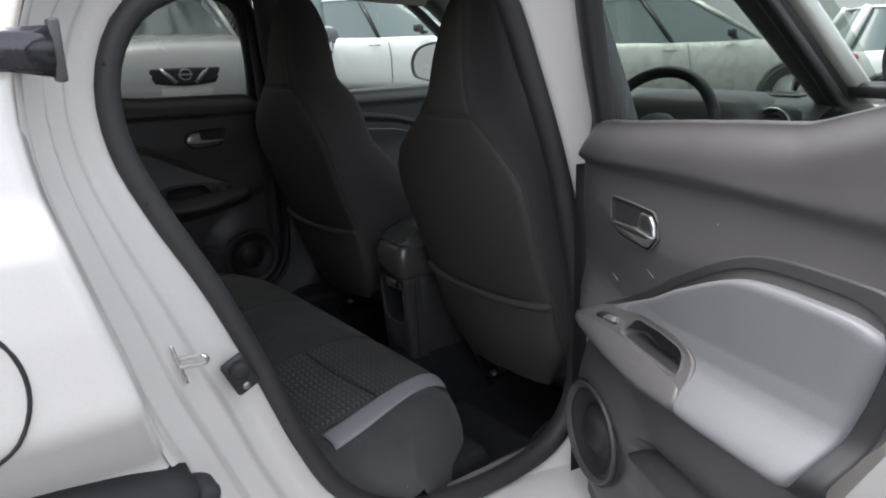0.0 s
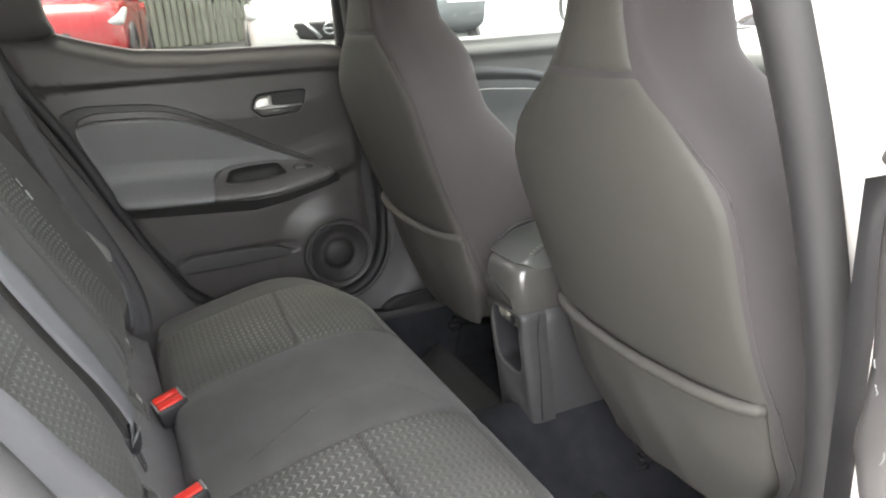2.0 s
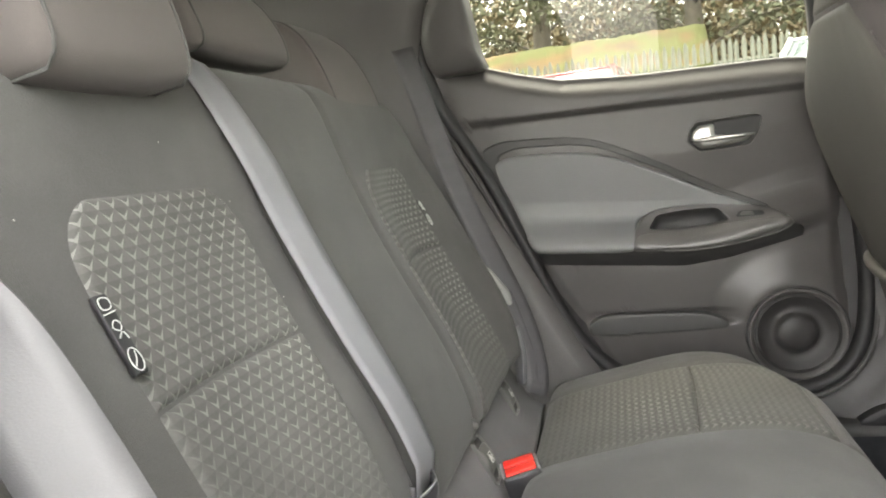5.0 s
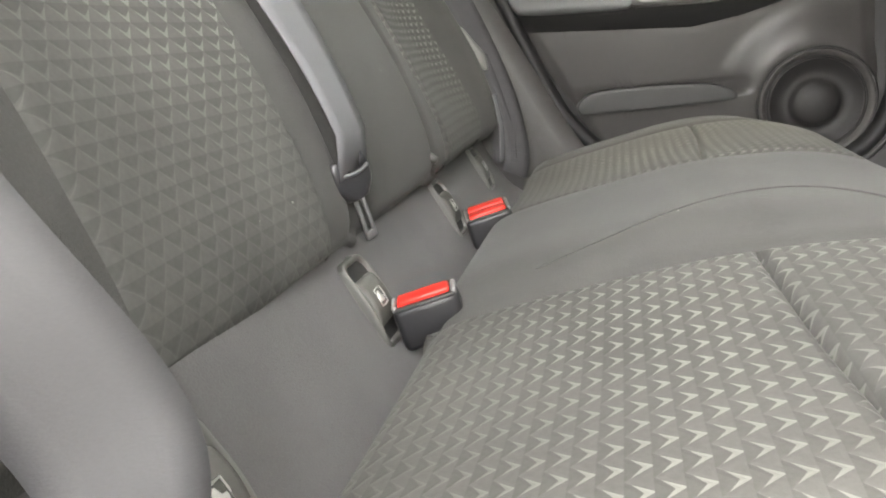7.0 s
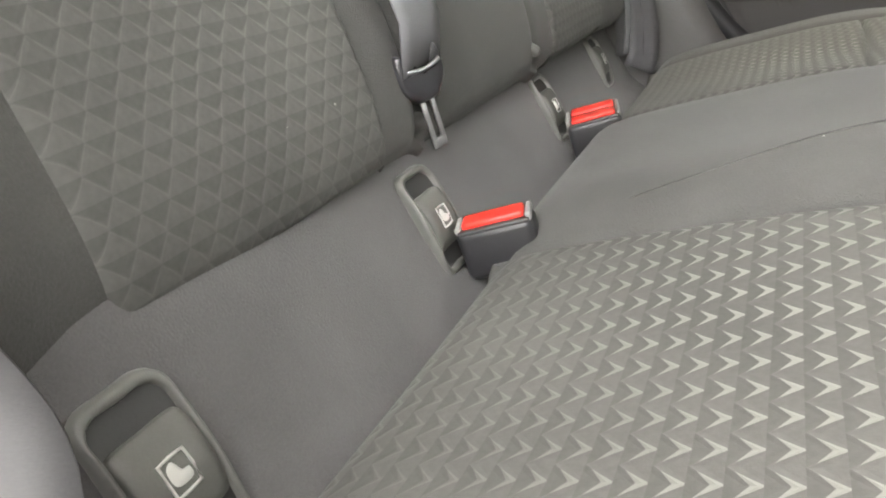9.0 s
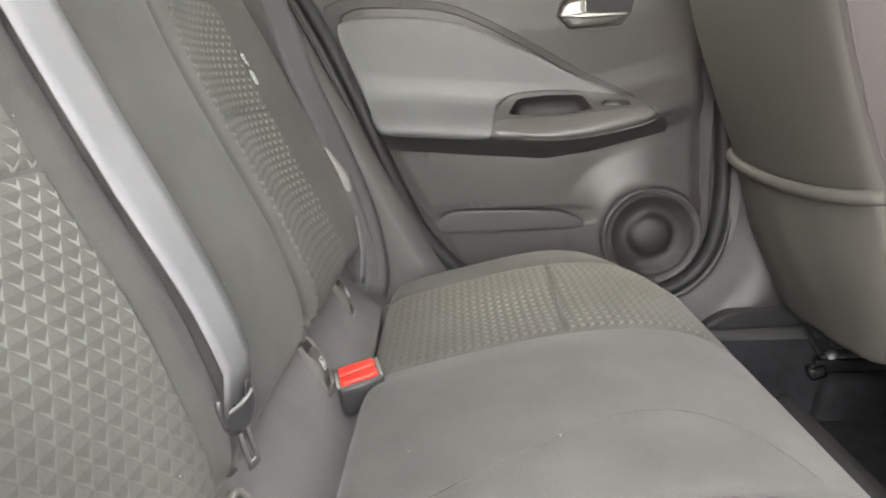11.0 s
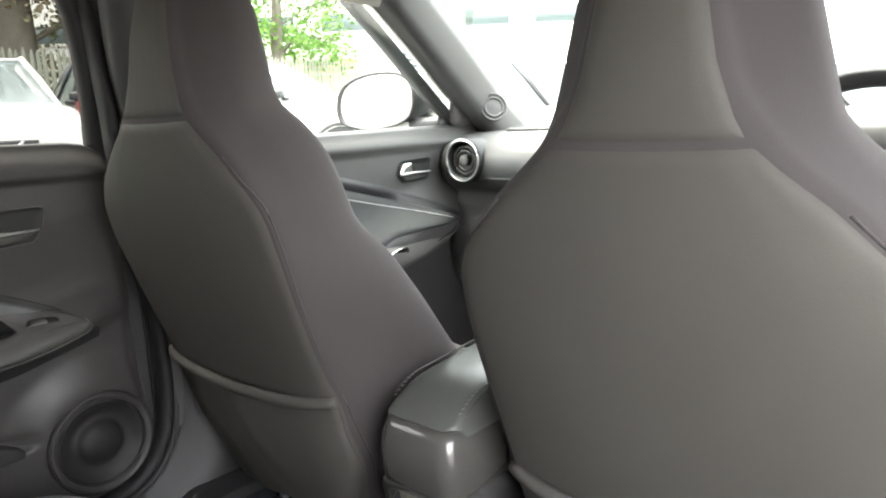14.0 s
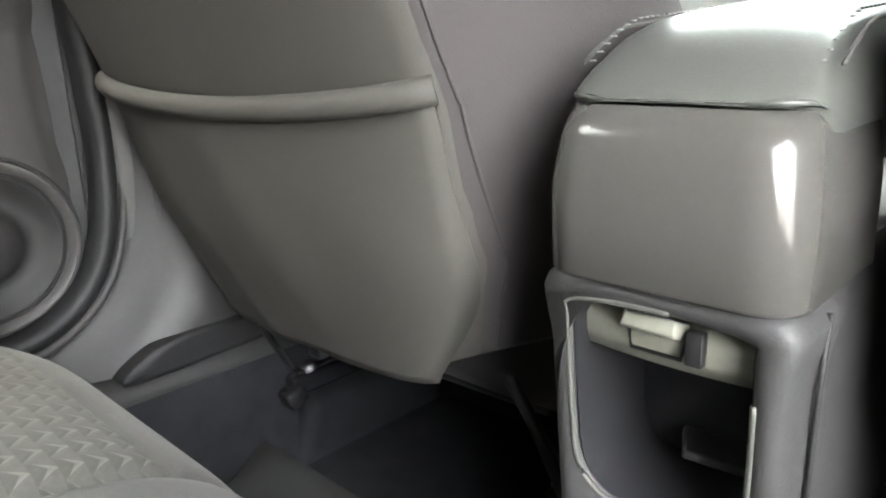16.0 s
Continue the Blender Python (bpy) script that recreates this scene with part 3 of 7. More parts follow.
for s in (1, -1):
    mat_rows = [[(x, s * (0.36 + v) , 0.388 + 0.03 * step(1.0, 1.06, x)) for v in np.linspace(-0.19, 0.165, 14)] for x in np.linspace(0.80, 1.06, 20)]
    fm = thing("floor_mat", (0.95, s * 0.36, 0.388), "black rubber-backed foot mat on the carpet", "floor mat", "rear foot mats")
    part("mat", sheet(mat_rows), material("mat_fabric", (0.022, 0.023, 0.024), 0.95, var=0.2, scale=20, bump=0.8, bump_scale=600), fm, mods=[("SOLIDIFY", {"thickness": 0.006, "offset": 1})])
    part("sill_carpet", sheet([[(x, s * y, z) for y, z in ((0.530, 0.375), (0.543, 0.42), (0.556, 0.49), (0.562, 0.508))] for x in np.linspace(0.45, 2.0, 30)]), CARPET, body)
    part("sill_trim", sheet([[(x, s * y, z) for y, z in ((0.560, 0.500), (0.566, 0.518), (0.572, 0.526), (0.582, 0.529), (0.62, 0.531), (0.66, 0.533))] for x in np.linspace(0.45, 2.0, 30)]), SILL_TRIM, body,
         mods=[("SOLIDIFY", {"thickness": 0.01})])
for s in (1, -1):
    rows = [[(x + 0.02 * math.sin(7 * y), s * y, z) for y in np.linspace(0.11, 0.56, 26)] for x, z in ((1.335, 0.385), (1.350, 0.400), (1.362, 0.43), (1.372, 0.455), (1.385, 0.464), (1.41, 0.466), (1.55, 0.466))]
    part("seat_riser", sheet(rows), CARPET, body, "carpeted riser under the front seat", mods=[("SOLIDIFY", {"thickness": 0.006})])
    rows = []
    for x in [1.098, 1.104, 1.112, 1.118, 1.126, 1.14] + list(np.linspace(1.18, 1.40, 8)):
        k = step(1.096, 1.128, x)
        rows.append([(x, s * y, z) for y, z in ((0.513, 0.377), (0.517, 0.379 + 0.030 * k), (0.522, 0.379 + 0.058 * k), (0.530, 0.379 + 0.068 * k), (0.55, 0.379 + 0.070 * k), (0.575, 0.379 + 0.070 * k))])
    part("rail_plinth", sheet(rows), CARPET, body, "carpeted plinth under the seat rail")
part("bulkhead", box((2.2, 0, 0.74), (0.04, 1.5, 0.72), 0.01), PLASTIC_BLACK, body)
part("parcel_shelf", box((-0.15, 0, 1.07), (0.42, 1.15, 0.02), 0.006), CARPET, body)
part("tailgate_trim", box((-0.46, 0, 0.85), (0.06, 1.35, 0.62), 0.03), PLASTIC, body)
part("rear_floor", box((-0.05, 0, 0.50), (0.80, 1.35, 0.03), 0.005), CARPET, body)
part("tailgate_window", sheet([[(x, y, z) for y in (-0.5, 0, 0.5)] for x, z in ((-0.43, 1.15), (-0.40, 1.42))]), GLASS, body).visible_shadow = False
# left and right rear inner quarter trims beside the backrest
for s in (1, -1):
    rows = []
    for z in np.linspace(0.42, 1.45, 44):
        xr = float(np.interp(z, [0.42, 0.56, 0.68, 0.832, 0.958, 1.146, 1.284, 1.45], [0.56, 0.52, 0.45, 0.37, 0.30, 0.205, 0.18, 0.24]))
        rows.append([(xr - 0.95 * t, s * (0.632 - 0.05 * step(0.03, 0.16, t) - 0.03 * step(1.25, 1.45, z) - 0.012 * math.exp(-((z - 1.17) / 0.004) ** 2) * step(0.0, 0.03, t)), z) for t in np.linspace(0, 1, 26)])
    part("quarter_inner_trim", sheet(rows), PLASTIC_SOFT, body, "dark plastic trim beside the rear seat", mods=[("SOLIDIFY", {"thickness": 0.008})])
    if s > 0:
        rows = []
        for z in np.linspace(0.25, 1.50, 30):
            rows.append([(x, 0.80 - 0.10 * step(1.1, 1.5, z), z) for x in np.linspace(-0.45, 0.22, 10)])
        part("left_rear_quarter", sheet(rows), PAINT, body, mods=[("SOLIDIFY", {"thickness": 0.01})])

# A pillars, windscreen, dashboard
for s in (1, -1):
    dx = 0.0 if s > 0 else -0.13
    ap = bar([(2.10 + dx, s * 0.65, 1.12), (1.93 + dx, s * 0.645, 1.235), (1.74 + dx, s * 0.625, 1.375), (1.52 + dx, s * 0.60, 1.53)], 0.175, 0.075, DASH, body, "a_pillar_trim", "dark plastic windscreen pillar trim")
    tw = part("tweeter", disc((1.93 + dx, s * 0.603, 1.218), (-0.55, -s * 0.8, 0.2), [(0.038, 0.002), (0.038, 0.008), (0.036, 0.012), (0.033, 0.012), (0.030, 0.008), (0.0285, 0.008), (0.0275, 0.012), (0.024, 0.013), (0.022, 0.010), (0.019, 0.010), (0.006, 0.012)], 40), DASH, ap, "round ribbed tweeter grille")
    part("tweeter_gap", disc((1.93 + dx, s * 0.603, 1.218), (-0.55, -s * 0.8, 0.2), [(0.0315, 0.0085), (0.0282, 0.0088)], 40), RUBBER_BLACK, tw)
    bar([(1.93 + dx, s * 0.705, 1.15), (1.80 + dx, s * 0.70, 1.245), (1.60 + dx, s * 0.68, 1.40), (1.44 + dx, s * 0.665, 1.515)], 0.045, 0.030, PLASTIC_BLACK, body, "a_pillar_edge", "black window frame edge")
    bar([(2.06 + dx, s * 0.715, 1.15), (1.90 + dx, s * 0.708, 1.262), (1.70 + dx, s * 0.69, 1.41), (1.52 + dx, s * 0.672, 1.535)], 0.080, 0.035, PAINT, body, "a_pillar_skin", "white painted windscreen pillar")
part("windscreen", sheet([[(x, y, z) for y in np.linspace(-0.62, 0.62, 9)] for x, z in ((2.28, 1.12), (1.95, 1.355), (1.60, 1.57))]), GLASS, body)
bonnet_rows = [[(x, y, 1.12 - 0.16 * step(2.28, 3.25, x) ** 1.4 - 0.14 * (abs(y) / 0.80) ** 4) for y in np.linspace(-0.80, 0.80, 21)] for x in np.linspace(2.28, 3.22, 16)]
part("bonnet", sheet(bonnet_rows), PAINT, body, "white bonnet", mods=[("SOLIDIFY", {"thickness": 0.01})])
nose = []
for z in np.linspace(0.24, 0.95, 16):
    tuck = 0.10 * step(0.45, 0.24, z) + 0.14 * step(0.72, 0.95, z)
    nose.append([(3.36 - tuck - 0.42 * abs(u) ** 3.2, u * 0.84, z) for u in np.linspace(-1, 1, 25)])
part("front_bumper", sheet(nose), PAINT, body, mods=[("SOLIDIFY", {"thickness": 0.02})])
part("front_grille", sheet([[(3.365 - 0.42 * abs(u * 0.5) ** 3.2 - 0.10 * step(0.72, 0.80, z), u * 0.42, z) for u in np.linspace(-1, 1, 9)] for z in np.linspace(0.50, 0.72, 5)]), PLASTIC_BLACK, body)
for s in (1, -1):
    wing = []
    for z in np.linspace(0.30, 0.98, 12):
        wing.append([(x, s * (0.81 + 0.02 * math.sin(math.pi * (z - 0.3) / 0.8) - 0.06 * step(2.6, 3.1, x)), z) for x in np.linspace(2.03, 2.96, 12)])
    part("front_wing", sheet(wing), PAINT, body, mods=[("SOLIDIFY", {"thickness": 0.01})])
    part("headlamp", box((3.05, s * 0.66, 0.93), (0.30, 0.12, 0.07), 0.03, pose(0, 0, 0, 0, 8, -s * 24)), GLASS, body)
    tail = [[(-0.60 - 0.05 * math.sin(math.pi * (z - 0.3) / 0.9), s * y, z) for y in (0.0, 0.3, 0.55, 0.68)] for z in np.linspace(0.30, 1.16, 10)]
    part("tailgate", sheet(tail), PAINT, body, mods=[("SOLIDIFY", {"thickness": 0.02})])
    for x in (0.0, 2.62):
        w = part("wheel", disc((x, s * 0.655, 0.33), (0, s, 0), [(0.20, 0.0), (0.325, 0.0), (0.332, 0.06), (0.328, 0.145), (0.29, 0.16), (0.22, 0.155)], 40), RUBBER_BLACK, body, "black tyre on an alloy rim")
        part("rim", disc((x, s * 0.655, 0.33), (0, s, 0), [(0.22, 0.15), (0.20, 0.13), (0.12, 0.135), (0.05, 0.14), (0.02, 0.14)], 20), STEEL, w)


# ---- rear doors ----
def ledge_z(x):
    return curve1([(0.30, 0.858), (0.368, 0.845), (0.52, 0.832), (0.66, 0.820), (0.74, 0.830), (0.868, 0.860), (0.95, 0.872)], x)


def sill_z(x):
    return curve1([(0.15, 1.275), (0.295, 1.255), (0.36, 1.232), (0.45, 1.207), (0.6, 1.196), (0.86, 1.191), (0.895, 1.186), (0.92, 1.174), (0.938, 1.156), (0.95, 1.130)], x)


# section of the armrest over the ledge: height above it, how far it stands out
ARM = [(-0.20, 0.010), (-0.06, 0.020), (-0.008, 0.022), (0.0, 0.021), (0.008, 0.022), (0.018, 0.034), (0.025, 0.048), (0.031, 0.058), (0.040, 0.064), (0.050, 0.060), (0.060, 0.050),
       (0.074, 0.032), (0.088, 0.016), (0.102, 0.008), (0.13, 0.005), (0.18, 0.009), (0.22, 0.012), (0.26, 0.006), (0.32, 0.0)]
FINE = np.linspace(-0.2, 0.32, 521)
ARM_SOFT = np.convolve(np.pad(np.interp(FINE, [a for a, _ in ARM], [b for _, b in ARM]), 4, mode="edge"), np.hanning(11)[1:-1] / np.hanning(11).sum(), mode="valid")


def arm_profile(x, z):
    span = step(0.24, 0.38, x) * step(0.955, 0.83, x)
    return 0.82 * float(np.interp(z - ledge_z(x), FINE, ARM_SOFT)) * (0.12 + 0.88 * span)


def pit(x, z):
    """Where the trim is cut away behind the pull handle."""
    return step(0.588, 0.600, x) * step(0.752, 0.740, x) * step(0.872, 0.882, z) * step(0.940, 0.934, z)


def relief(x, z, cut=0.0):
    """How far the rear door's trim stands out into the cabin."""
    crease = 1.140 + 0.012 * (0.5 - x)
    n = 0.015 * step(crease - 0.007, crease + 0.007, z) - 0.022 * step(sill_z(x) - 0.05, sill_z(x), z) ** 2
    arm = arm_profile(x, z)
    n += arm - cut * pit(x, z) * (arm + 0.03)
    r = math.hypot(x - 0.849, z - 0.680)
    n += 0.024 * step(0.165, 0.091, r) - 0.050 * step(0.087, 0.080, r) - 0.07 * min(0.43, max(0.0, 1.06 - z))
    lip = step(0.44, 0.50, x) * step(0.76, 0.70, x)
    n += 0.016 * lip * step(0.712, 0.702, z) - 0.010 * lip * step(0.735, 0.725, z) * step(0.702, 0.712, z)
    n += 0.010 * step(0.64, 0.52, z)
    n -= 0.018 * step(0.035, 0.0, 0.95 - x) + 0.010 * step(0.03, 0.0, x - rear_x(z))
    return n


REAR = [(0.42, 0.575), (0.56, 0.53), (0.68, 0.46), (0.832, 0.38), (0.958, 0.31), (1.146, 0.215), (1.284, 0.195), (1.5, 0.20)]


def rear_x(z):
    return curve1(REAR, z)


def rear_door(place, name, label, glass):
    """A rear door; place(x, n, z) puts a point of the closed left door, n metres in from its trim's base plane, into the world."""
    base = Vector(place(0.55, 0, 0.5))
    d = thing(name, base, label, "car door")
    rows, nz = [], 200
    for x in np.linspace(0.2, 0.95, 130):
        lo = 0.46
        for za, zb in zip(np.linspace(0.42, 1.28, 87)[:-1], np.linspace(0.42, 1.28, 87)[1:]):
            if rear_x(za) > x >= rear_x(zb):
                lo = max(lo, zb)
        lo = min(lo, sill_z(x) - 0.01)
        rows.append([place(x, relief(x, z, 1.0), z) for z in np.linspace(lo, sill_z(x), nz)])
    trim = part("trim_panel", sheet(rows), PLASTIC, d, "dark grained plastic door trim")
    # rounded top of the trim, over to the glass
    part("window_ledge", sheet([[place(x, n, sill_z(x) + h) for n, h in ((-0.012, 0.0), (-0.014, 0.0022), (-0.019, 0.0035), (-0.024, 0.0025))] for x in np.linspace(0.19, 0.955, 50)]), PLASTIC, d)
    part("window_seal", sheet([[place(x, n, sill_z(x) + h) for n, h in ((-0.0235, -0.002), (-0.026, 0.0025), (-0.034, 0.002), (-0.042, -0.006))] for x in np.linspace(0.19, 0.955, 50)]), RUBBER_BLACK, d)
    # padded insert
    ins = [(0.308, 1.045), (0.325, 1.066), (0.38, 1.070), (0.50, 1.059), (0.616, 1.012), (0.70, 0.969), (0.79, 0.928), (0.74, 0.935), (0.66, 0.938), (0.605, 0.932), (0.575, 0.915), (0.566, 0.872), (0.55, 0.862), (0.47, 0.866), (0.395, 0.872), (0.368, 0.885), (0.338, 0.96)]
    swell = lambda x, z, h: place(x, relief(x, z) + h, z)
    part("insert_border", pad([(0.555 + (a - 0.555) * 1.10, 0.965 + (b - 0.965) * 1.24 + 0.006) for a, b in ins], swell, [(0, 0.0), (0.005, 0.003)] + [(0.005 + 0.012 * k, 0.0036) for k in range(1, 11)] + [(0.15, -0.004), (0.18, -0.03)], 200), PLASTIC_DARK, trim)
    # Dark skin under the armrest, the shade below it put into the colour.
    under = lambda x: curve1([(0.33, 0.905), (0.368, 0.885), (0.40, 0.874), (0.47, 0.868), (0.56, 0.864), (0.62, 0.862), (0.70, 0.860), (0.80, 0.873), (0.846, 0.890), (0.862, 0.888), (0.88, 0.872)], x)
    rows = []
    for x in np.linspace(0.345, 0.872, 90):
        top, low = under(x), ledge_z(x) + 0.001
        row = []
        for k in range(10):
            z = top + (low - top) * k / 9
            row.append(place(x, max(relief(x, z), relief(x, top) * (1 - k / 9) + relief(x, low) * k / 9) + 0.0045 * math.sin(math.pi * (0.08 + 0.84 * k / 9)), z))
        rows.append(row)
    part("armrest_shade_skin", sheet(rows), PLASTIC_DARK, trim)
    insert = part("armrest_insert", pad(ins, swell, [(0, -0.004), (0.004, 0.005), (0.012, 0.009), (0.03, 0.011)] + [(k / 28, 0.012) for k in range(2, 28)], 200), LEATHER, d, "padded grey leatherette insert")
    # pull handle round a deep cup
    arm = [(0.562, 0.866), (0.566, 0.895), (0.585, 0.923), (0.62, 0.937), (0.70, 0.938), (0.795, 0.928), (0.838, 0.908), (0.846, 0.890), (0.80, 0.872), (0.70, 0.858), (0.62, 0.860)]
    cup = crisp([(0.594, 0.899), (0.612, 0.926), (0.665, 0.931), (0.722, 0.930), (0.741, 0.905), (0.668, 0.897)], 0.14)
    flat = lambda x, z, h: place(x, relief(x, z) + 0.010 + h, z)
    hub_c = np.array([0.668, 0.909])

    def by_angle(outline, n=120):
        o = spline(outline, 400, closed=True) - hub_c
        a = np.arctan2(o[:, 1], o[:, 0])
        k = np.argsort(a)
        a, rad = a[k], np.linalg.norm(o, axis=1)[k]
        t = np.linspace(-math.pi, math.pi, n + 1)[:-1]
        rr = np.interp(t, a, rad, period=2 * math.pi)
        return hub_c + np.stack([rr * np.cos(t), rr * np.sin(t)], 1)
    oa, oc = by_angle(arm), by_angle(cup)
    rows = [[flat(*p, -0.035) for p in oa], [flat(*p, -0.004) for p in oa]]
    rows += [[flat(*(p + (q - p) * k), h) for p, q in zip(oa, oc)] for k, h in ((0.03, 0.0), (0.10, 0.002), (0.22, 0.002), (0.36, 0.002), (0.5, 0.002), (0.64, 0.002), (0.78, 0.002), (0.88, 0.0022), (0.94, 0.0035), (0.98, 0.003), (1.0, 0.0))]
    arest = part("pull_handle", sheet(rows, close_v=True), PLASTIC_SOFT, d, "dark pull handle with a deep cup")
    floor_n = relief(0.668, 0.909) - 0.018
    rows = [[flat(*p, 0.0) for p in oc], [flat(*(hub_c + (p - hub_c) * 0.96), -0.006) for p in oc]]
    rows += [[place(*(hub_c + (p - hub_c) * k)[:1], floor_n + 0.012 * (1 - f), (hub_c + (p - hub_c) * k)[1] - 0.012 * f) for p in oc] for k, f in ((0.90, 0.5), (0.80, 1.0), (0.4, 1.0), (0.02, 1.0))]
    # Darker plastic carries the shade inside the cup.
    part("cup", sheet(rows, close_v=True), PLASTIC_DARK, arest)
    part("window_switch", pad(crisp([(0.752, 0.910), (0.760, 0.921), (0.800, 0.919), (0.803, 0.911)], 0.14), flat, [(0, 0.0), (0.06, 0.0035), (0.4, 0.003), (0.8, 0.003)], 48), PLASTIC_BLACK, arest)
    part("switch_cap", pad(crisp([(0.758, 0.912), (0.764, 0.9195), (0.782, 0.919), (0.786, 0.912)], 0.14), flat, [(0, 0.002), (0.1, 0.006), (0.5, 0.0075), (0.8, 0.008)], 36), PLASTIC_PALE, arest, "grey rocker switch")
    part("grip_fascia", pad([(0.568, 0.870), (0.570, 0.888), (0.585, 0.8935), (0.64, 0.8955), (0.72, 0.900), (0.79, 0.905), (0.832, 0.906), (0.840, 0.893), (0.80, 0.876), (0.70, 0.8625), (0.62, 0.864)], flat, [(0, 0.0), (0.02, 0.0032), (0.08, 0.0042), (0.3, 0.0046), (0.6, 0.0046), (0.85, 0.0046)], 110), GRIP, arest, "smooth grey grip face")
    part("bright_line", tube([flat(x, z, 0.0005) for x, z in spline([(0.838, 0.908), (0.846, 0.890), (0.80, 0.872), (0.70, 0.858), (0.62, 0.860)], 30)], 0.0013, 6), PLASTIC_PALE, arest)
    # inner release handle
    rec = crisp([(0.678, 1.060), (0.686, 1.082), (0.698, 1.0935), (0.750, 1.0955), (0.807, 1.0965), (0.8125, 1.090), (0.804, 1.062), (0.789, 1.0415), (0.74, 1.0385), (0.699, 1.0380)])
    hp = lambda x, z, h: place(x, relief(x, z) + h, z)
    bez = part("handle_recess", pad(rec, hp, [(-0.02, 0.001), (0.0, 0.003), (0.03, 0.003), (0.06, 0.0012), (0.3, 0.0012), (0.8, 0.0012)], 60), RUBBER_BLACK, d, "black recess of the door release")
    part("recess_rim", tube([hp(x, z, 0.0028) for x, z in spline(rec, 60, closed=True)], 0.0011, 6, closed=True), PLASTIC_GREY, bez)
    plate = crisp([(0.684, 1.060), (0.690, 1.077), (0.701, 1.0865), (0.7275, 1.0875), (0.7285, 1.060)])
    part("lever_plate", pad(plate, hp, [(0, 0.002), (0.01, 0.005), (0.06, 0.0062), (0.5, 0.0065), (0.85, 0.0065)], 80), SATIN, bez, "satin chrome end plate")
    blade = crisp([(0.683, 1.0605), (0.70, 1.0625), (0.728, 1.0655), (0.745, 1.0640), (0.799, 1.0625), (0.797, 1.0595), (0.74, 1.0575), (0.70, 1.0570)])
    part("release_lever", pad(blade, hp, [(0, 0.004), (0.01, 0.0085), (0.10, 0.0100), (0.5, 0.0105), (0.85, 0.0105)], 96), SATIN, bez, "satin chrome release lever")
    under = crisp([(0.686, 1.058), (0.74, 1.0585), (0.796, 1.060), (0.780, 1.0485), (0.74, 1.0445), (0.702, 1.0430)])
    part("lever_underside", pad(under, hp, [(0, 0.002), (0.02, 0.006), (0.3, 0.008), (0.85, 0.009)], 72), PLASTIC_PALE, bez)
    # speaker
    ax = Vector(place(0.849, 1, 0.68)) - Vector(place(0.849, 0, 0.68))
    spk = part("speaker_ring", disc(place(0.849, 0.012, 0.677), ax, [(0.0885, -0.014), (0.0885, 0.004), (0.0872, 0.0085), (0.0855, 0.0095), (0.0832, 0.0085), (0.0790, 0.0045), (0.0765, 0.0015), (0.0760, -0.004)], 72), PLASTIC, d, "round speaker grille with ribbed rings")
    part("speaker_grille", disc(place(0.849, 0.012, 0.677), ax, [(0.077, -0.005), (0.0748, -0.001), (0.0735, 0.0026), (0.0718, 0.0030), (0.0695, 0.0014), (0.060, -0.006), (0.050, -0.0105), (0.043, -0.0105), (0.039, -0.0080), (0.036, -0.0030), (0.030, 0.0022), (0.018, 0.0058), (0.004, 0.0068)], 72), GRILLE, spk)
    cone = Vector(place(0.849, 0.012, 0.677))
    cu, cw = ax.normalized().orthogonal().normalized(), ax.normalized().cross(ax.normalized().orthogonal().normalized())
    for rr, hh, wr in ((0.0900, 0.003, 0.0022), (0.0757, 0.0012, 0.0017)):
        part("grille_rib", tube([cone + ax.normalized() * hh + (cu * math.cos(a) + cw * math.sin(a)) * rr for a in np.linspace(0, 2 * math.pi, 65)[:-1]], wr, 6, closed=True), RUBBER_BLACK, spk)
    # map pocket mouth, its inner shade painted as a flat dark patch
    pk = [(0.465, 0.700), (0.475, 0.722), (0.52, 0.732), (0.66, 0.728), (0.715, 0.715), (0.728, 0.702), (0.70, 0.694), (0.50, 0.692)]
    part("pocket_shade", pad(pk, lambda x, z, h: place(x, max(relief(x, z), 0.010) + h, z), [(-0.02, -0.03), (0.0, 0.0012), (0.03, 0.0016), (0.3, 0.0016), (0.8, 0.0016)], 80), PLASTIC_DARK, trim, "dark mouth of the map pocket")
    # outer skin, window frame and glass
    skin = []
    for z in np.linspace(0.42, 1.135, 34):
        x0 = curve1([(0.42, 0.62), (0.6, 0.52), (0.8, 0.40), (0.95, 0.30), (1.15, 0.15), (1.35, 0.14)], z)
        skin.append([place(x0 + (0.985 - x0) * t, -0.145 - curve1([(0.4, 0), (0.95, 0.03), (1.1, 0.03), (1.3, 0.0)], z), z) for t in np.linspace(0, 1, 16)])
    part("skin", sheet(skin), PAINT, d, "white painted outer skin", mods=[("SOLIDIFY", {"thickness": 0.006})])
    part("door_edge", sheet([[place(0.955 + 0.01 * k, -0.036 * k, z) for k in (0, 0.3, 0.6, 0.9)] for z in np.linspace(0.46, 1.12, 12)]), RUBBER_BLACK, d)
    # The closed door's edge is blackened as gap shade; the open one stays white.
    part("door_edge_skin", sheet([[place(0.955 + 0.01 * k, -0.036 * k, z) for k in (0.9, 2.0, 3.0, 4)] for z in np.linspace(0.46, 1.12, 12)]), RUBBER_BLACK if name == "rear_left_door" else PAINT, d)
    rear_edge = []
    for z in np.linspace(0.46, 1.28, 26):
        rear_edge.append([place(rear_x(z) - 0.012 * k - 0.004, -0.02 - 0.028 * k, z) for k in range(5)])
    part("door_rear_edge", sheet(rear_edge), PAINT, d)
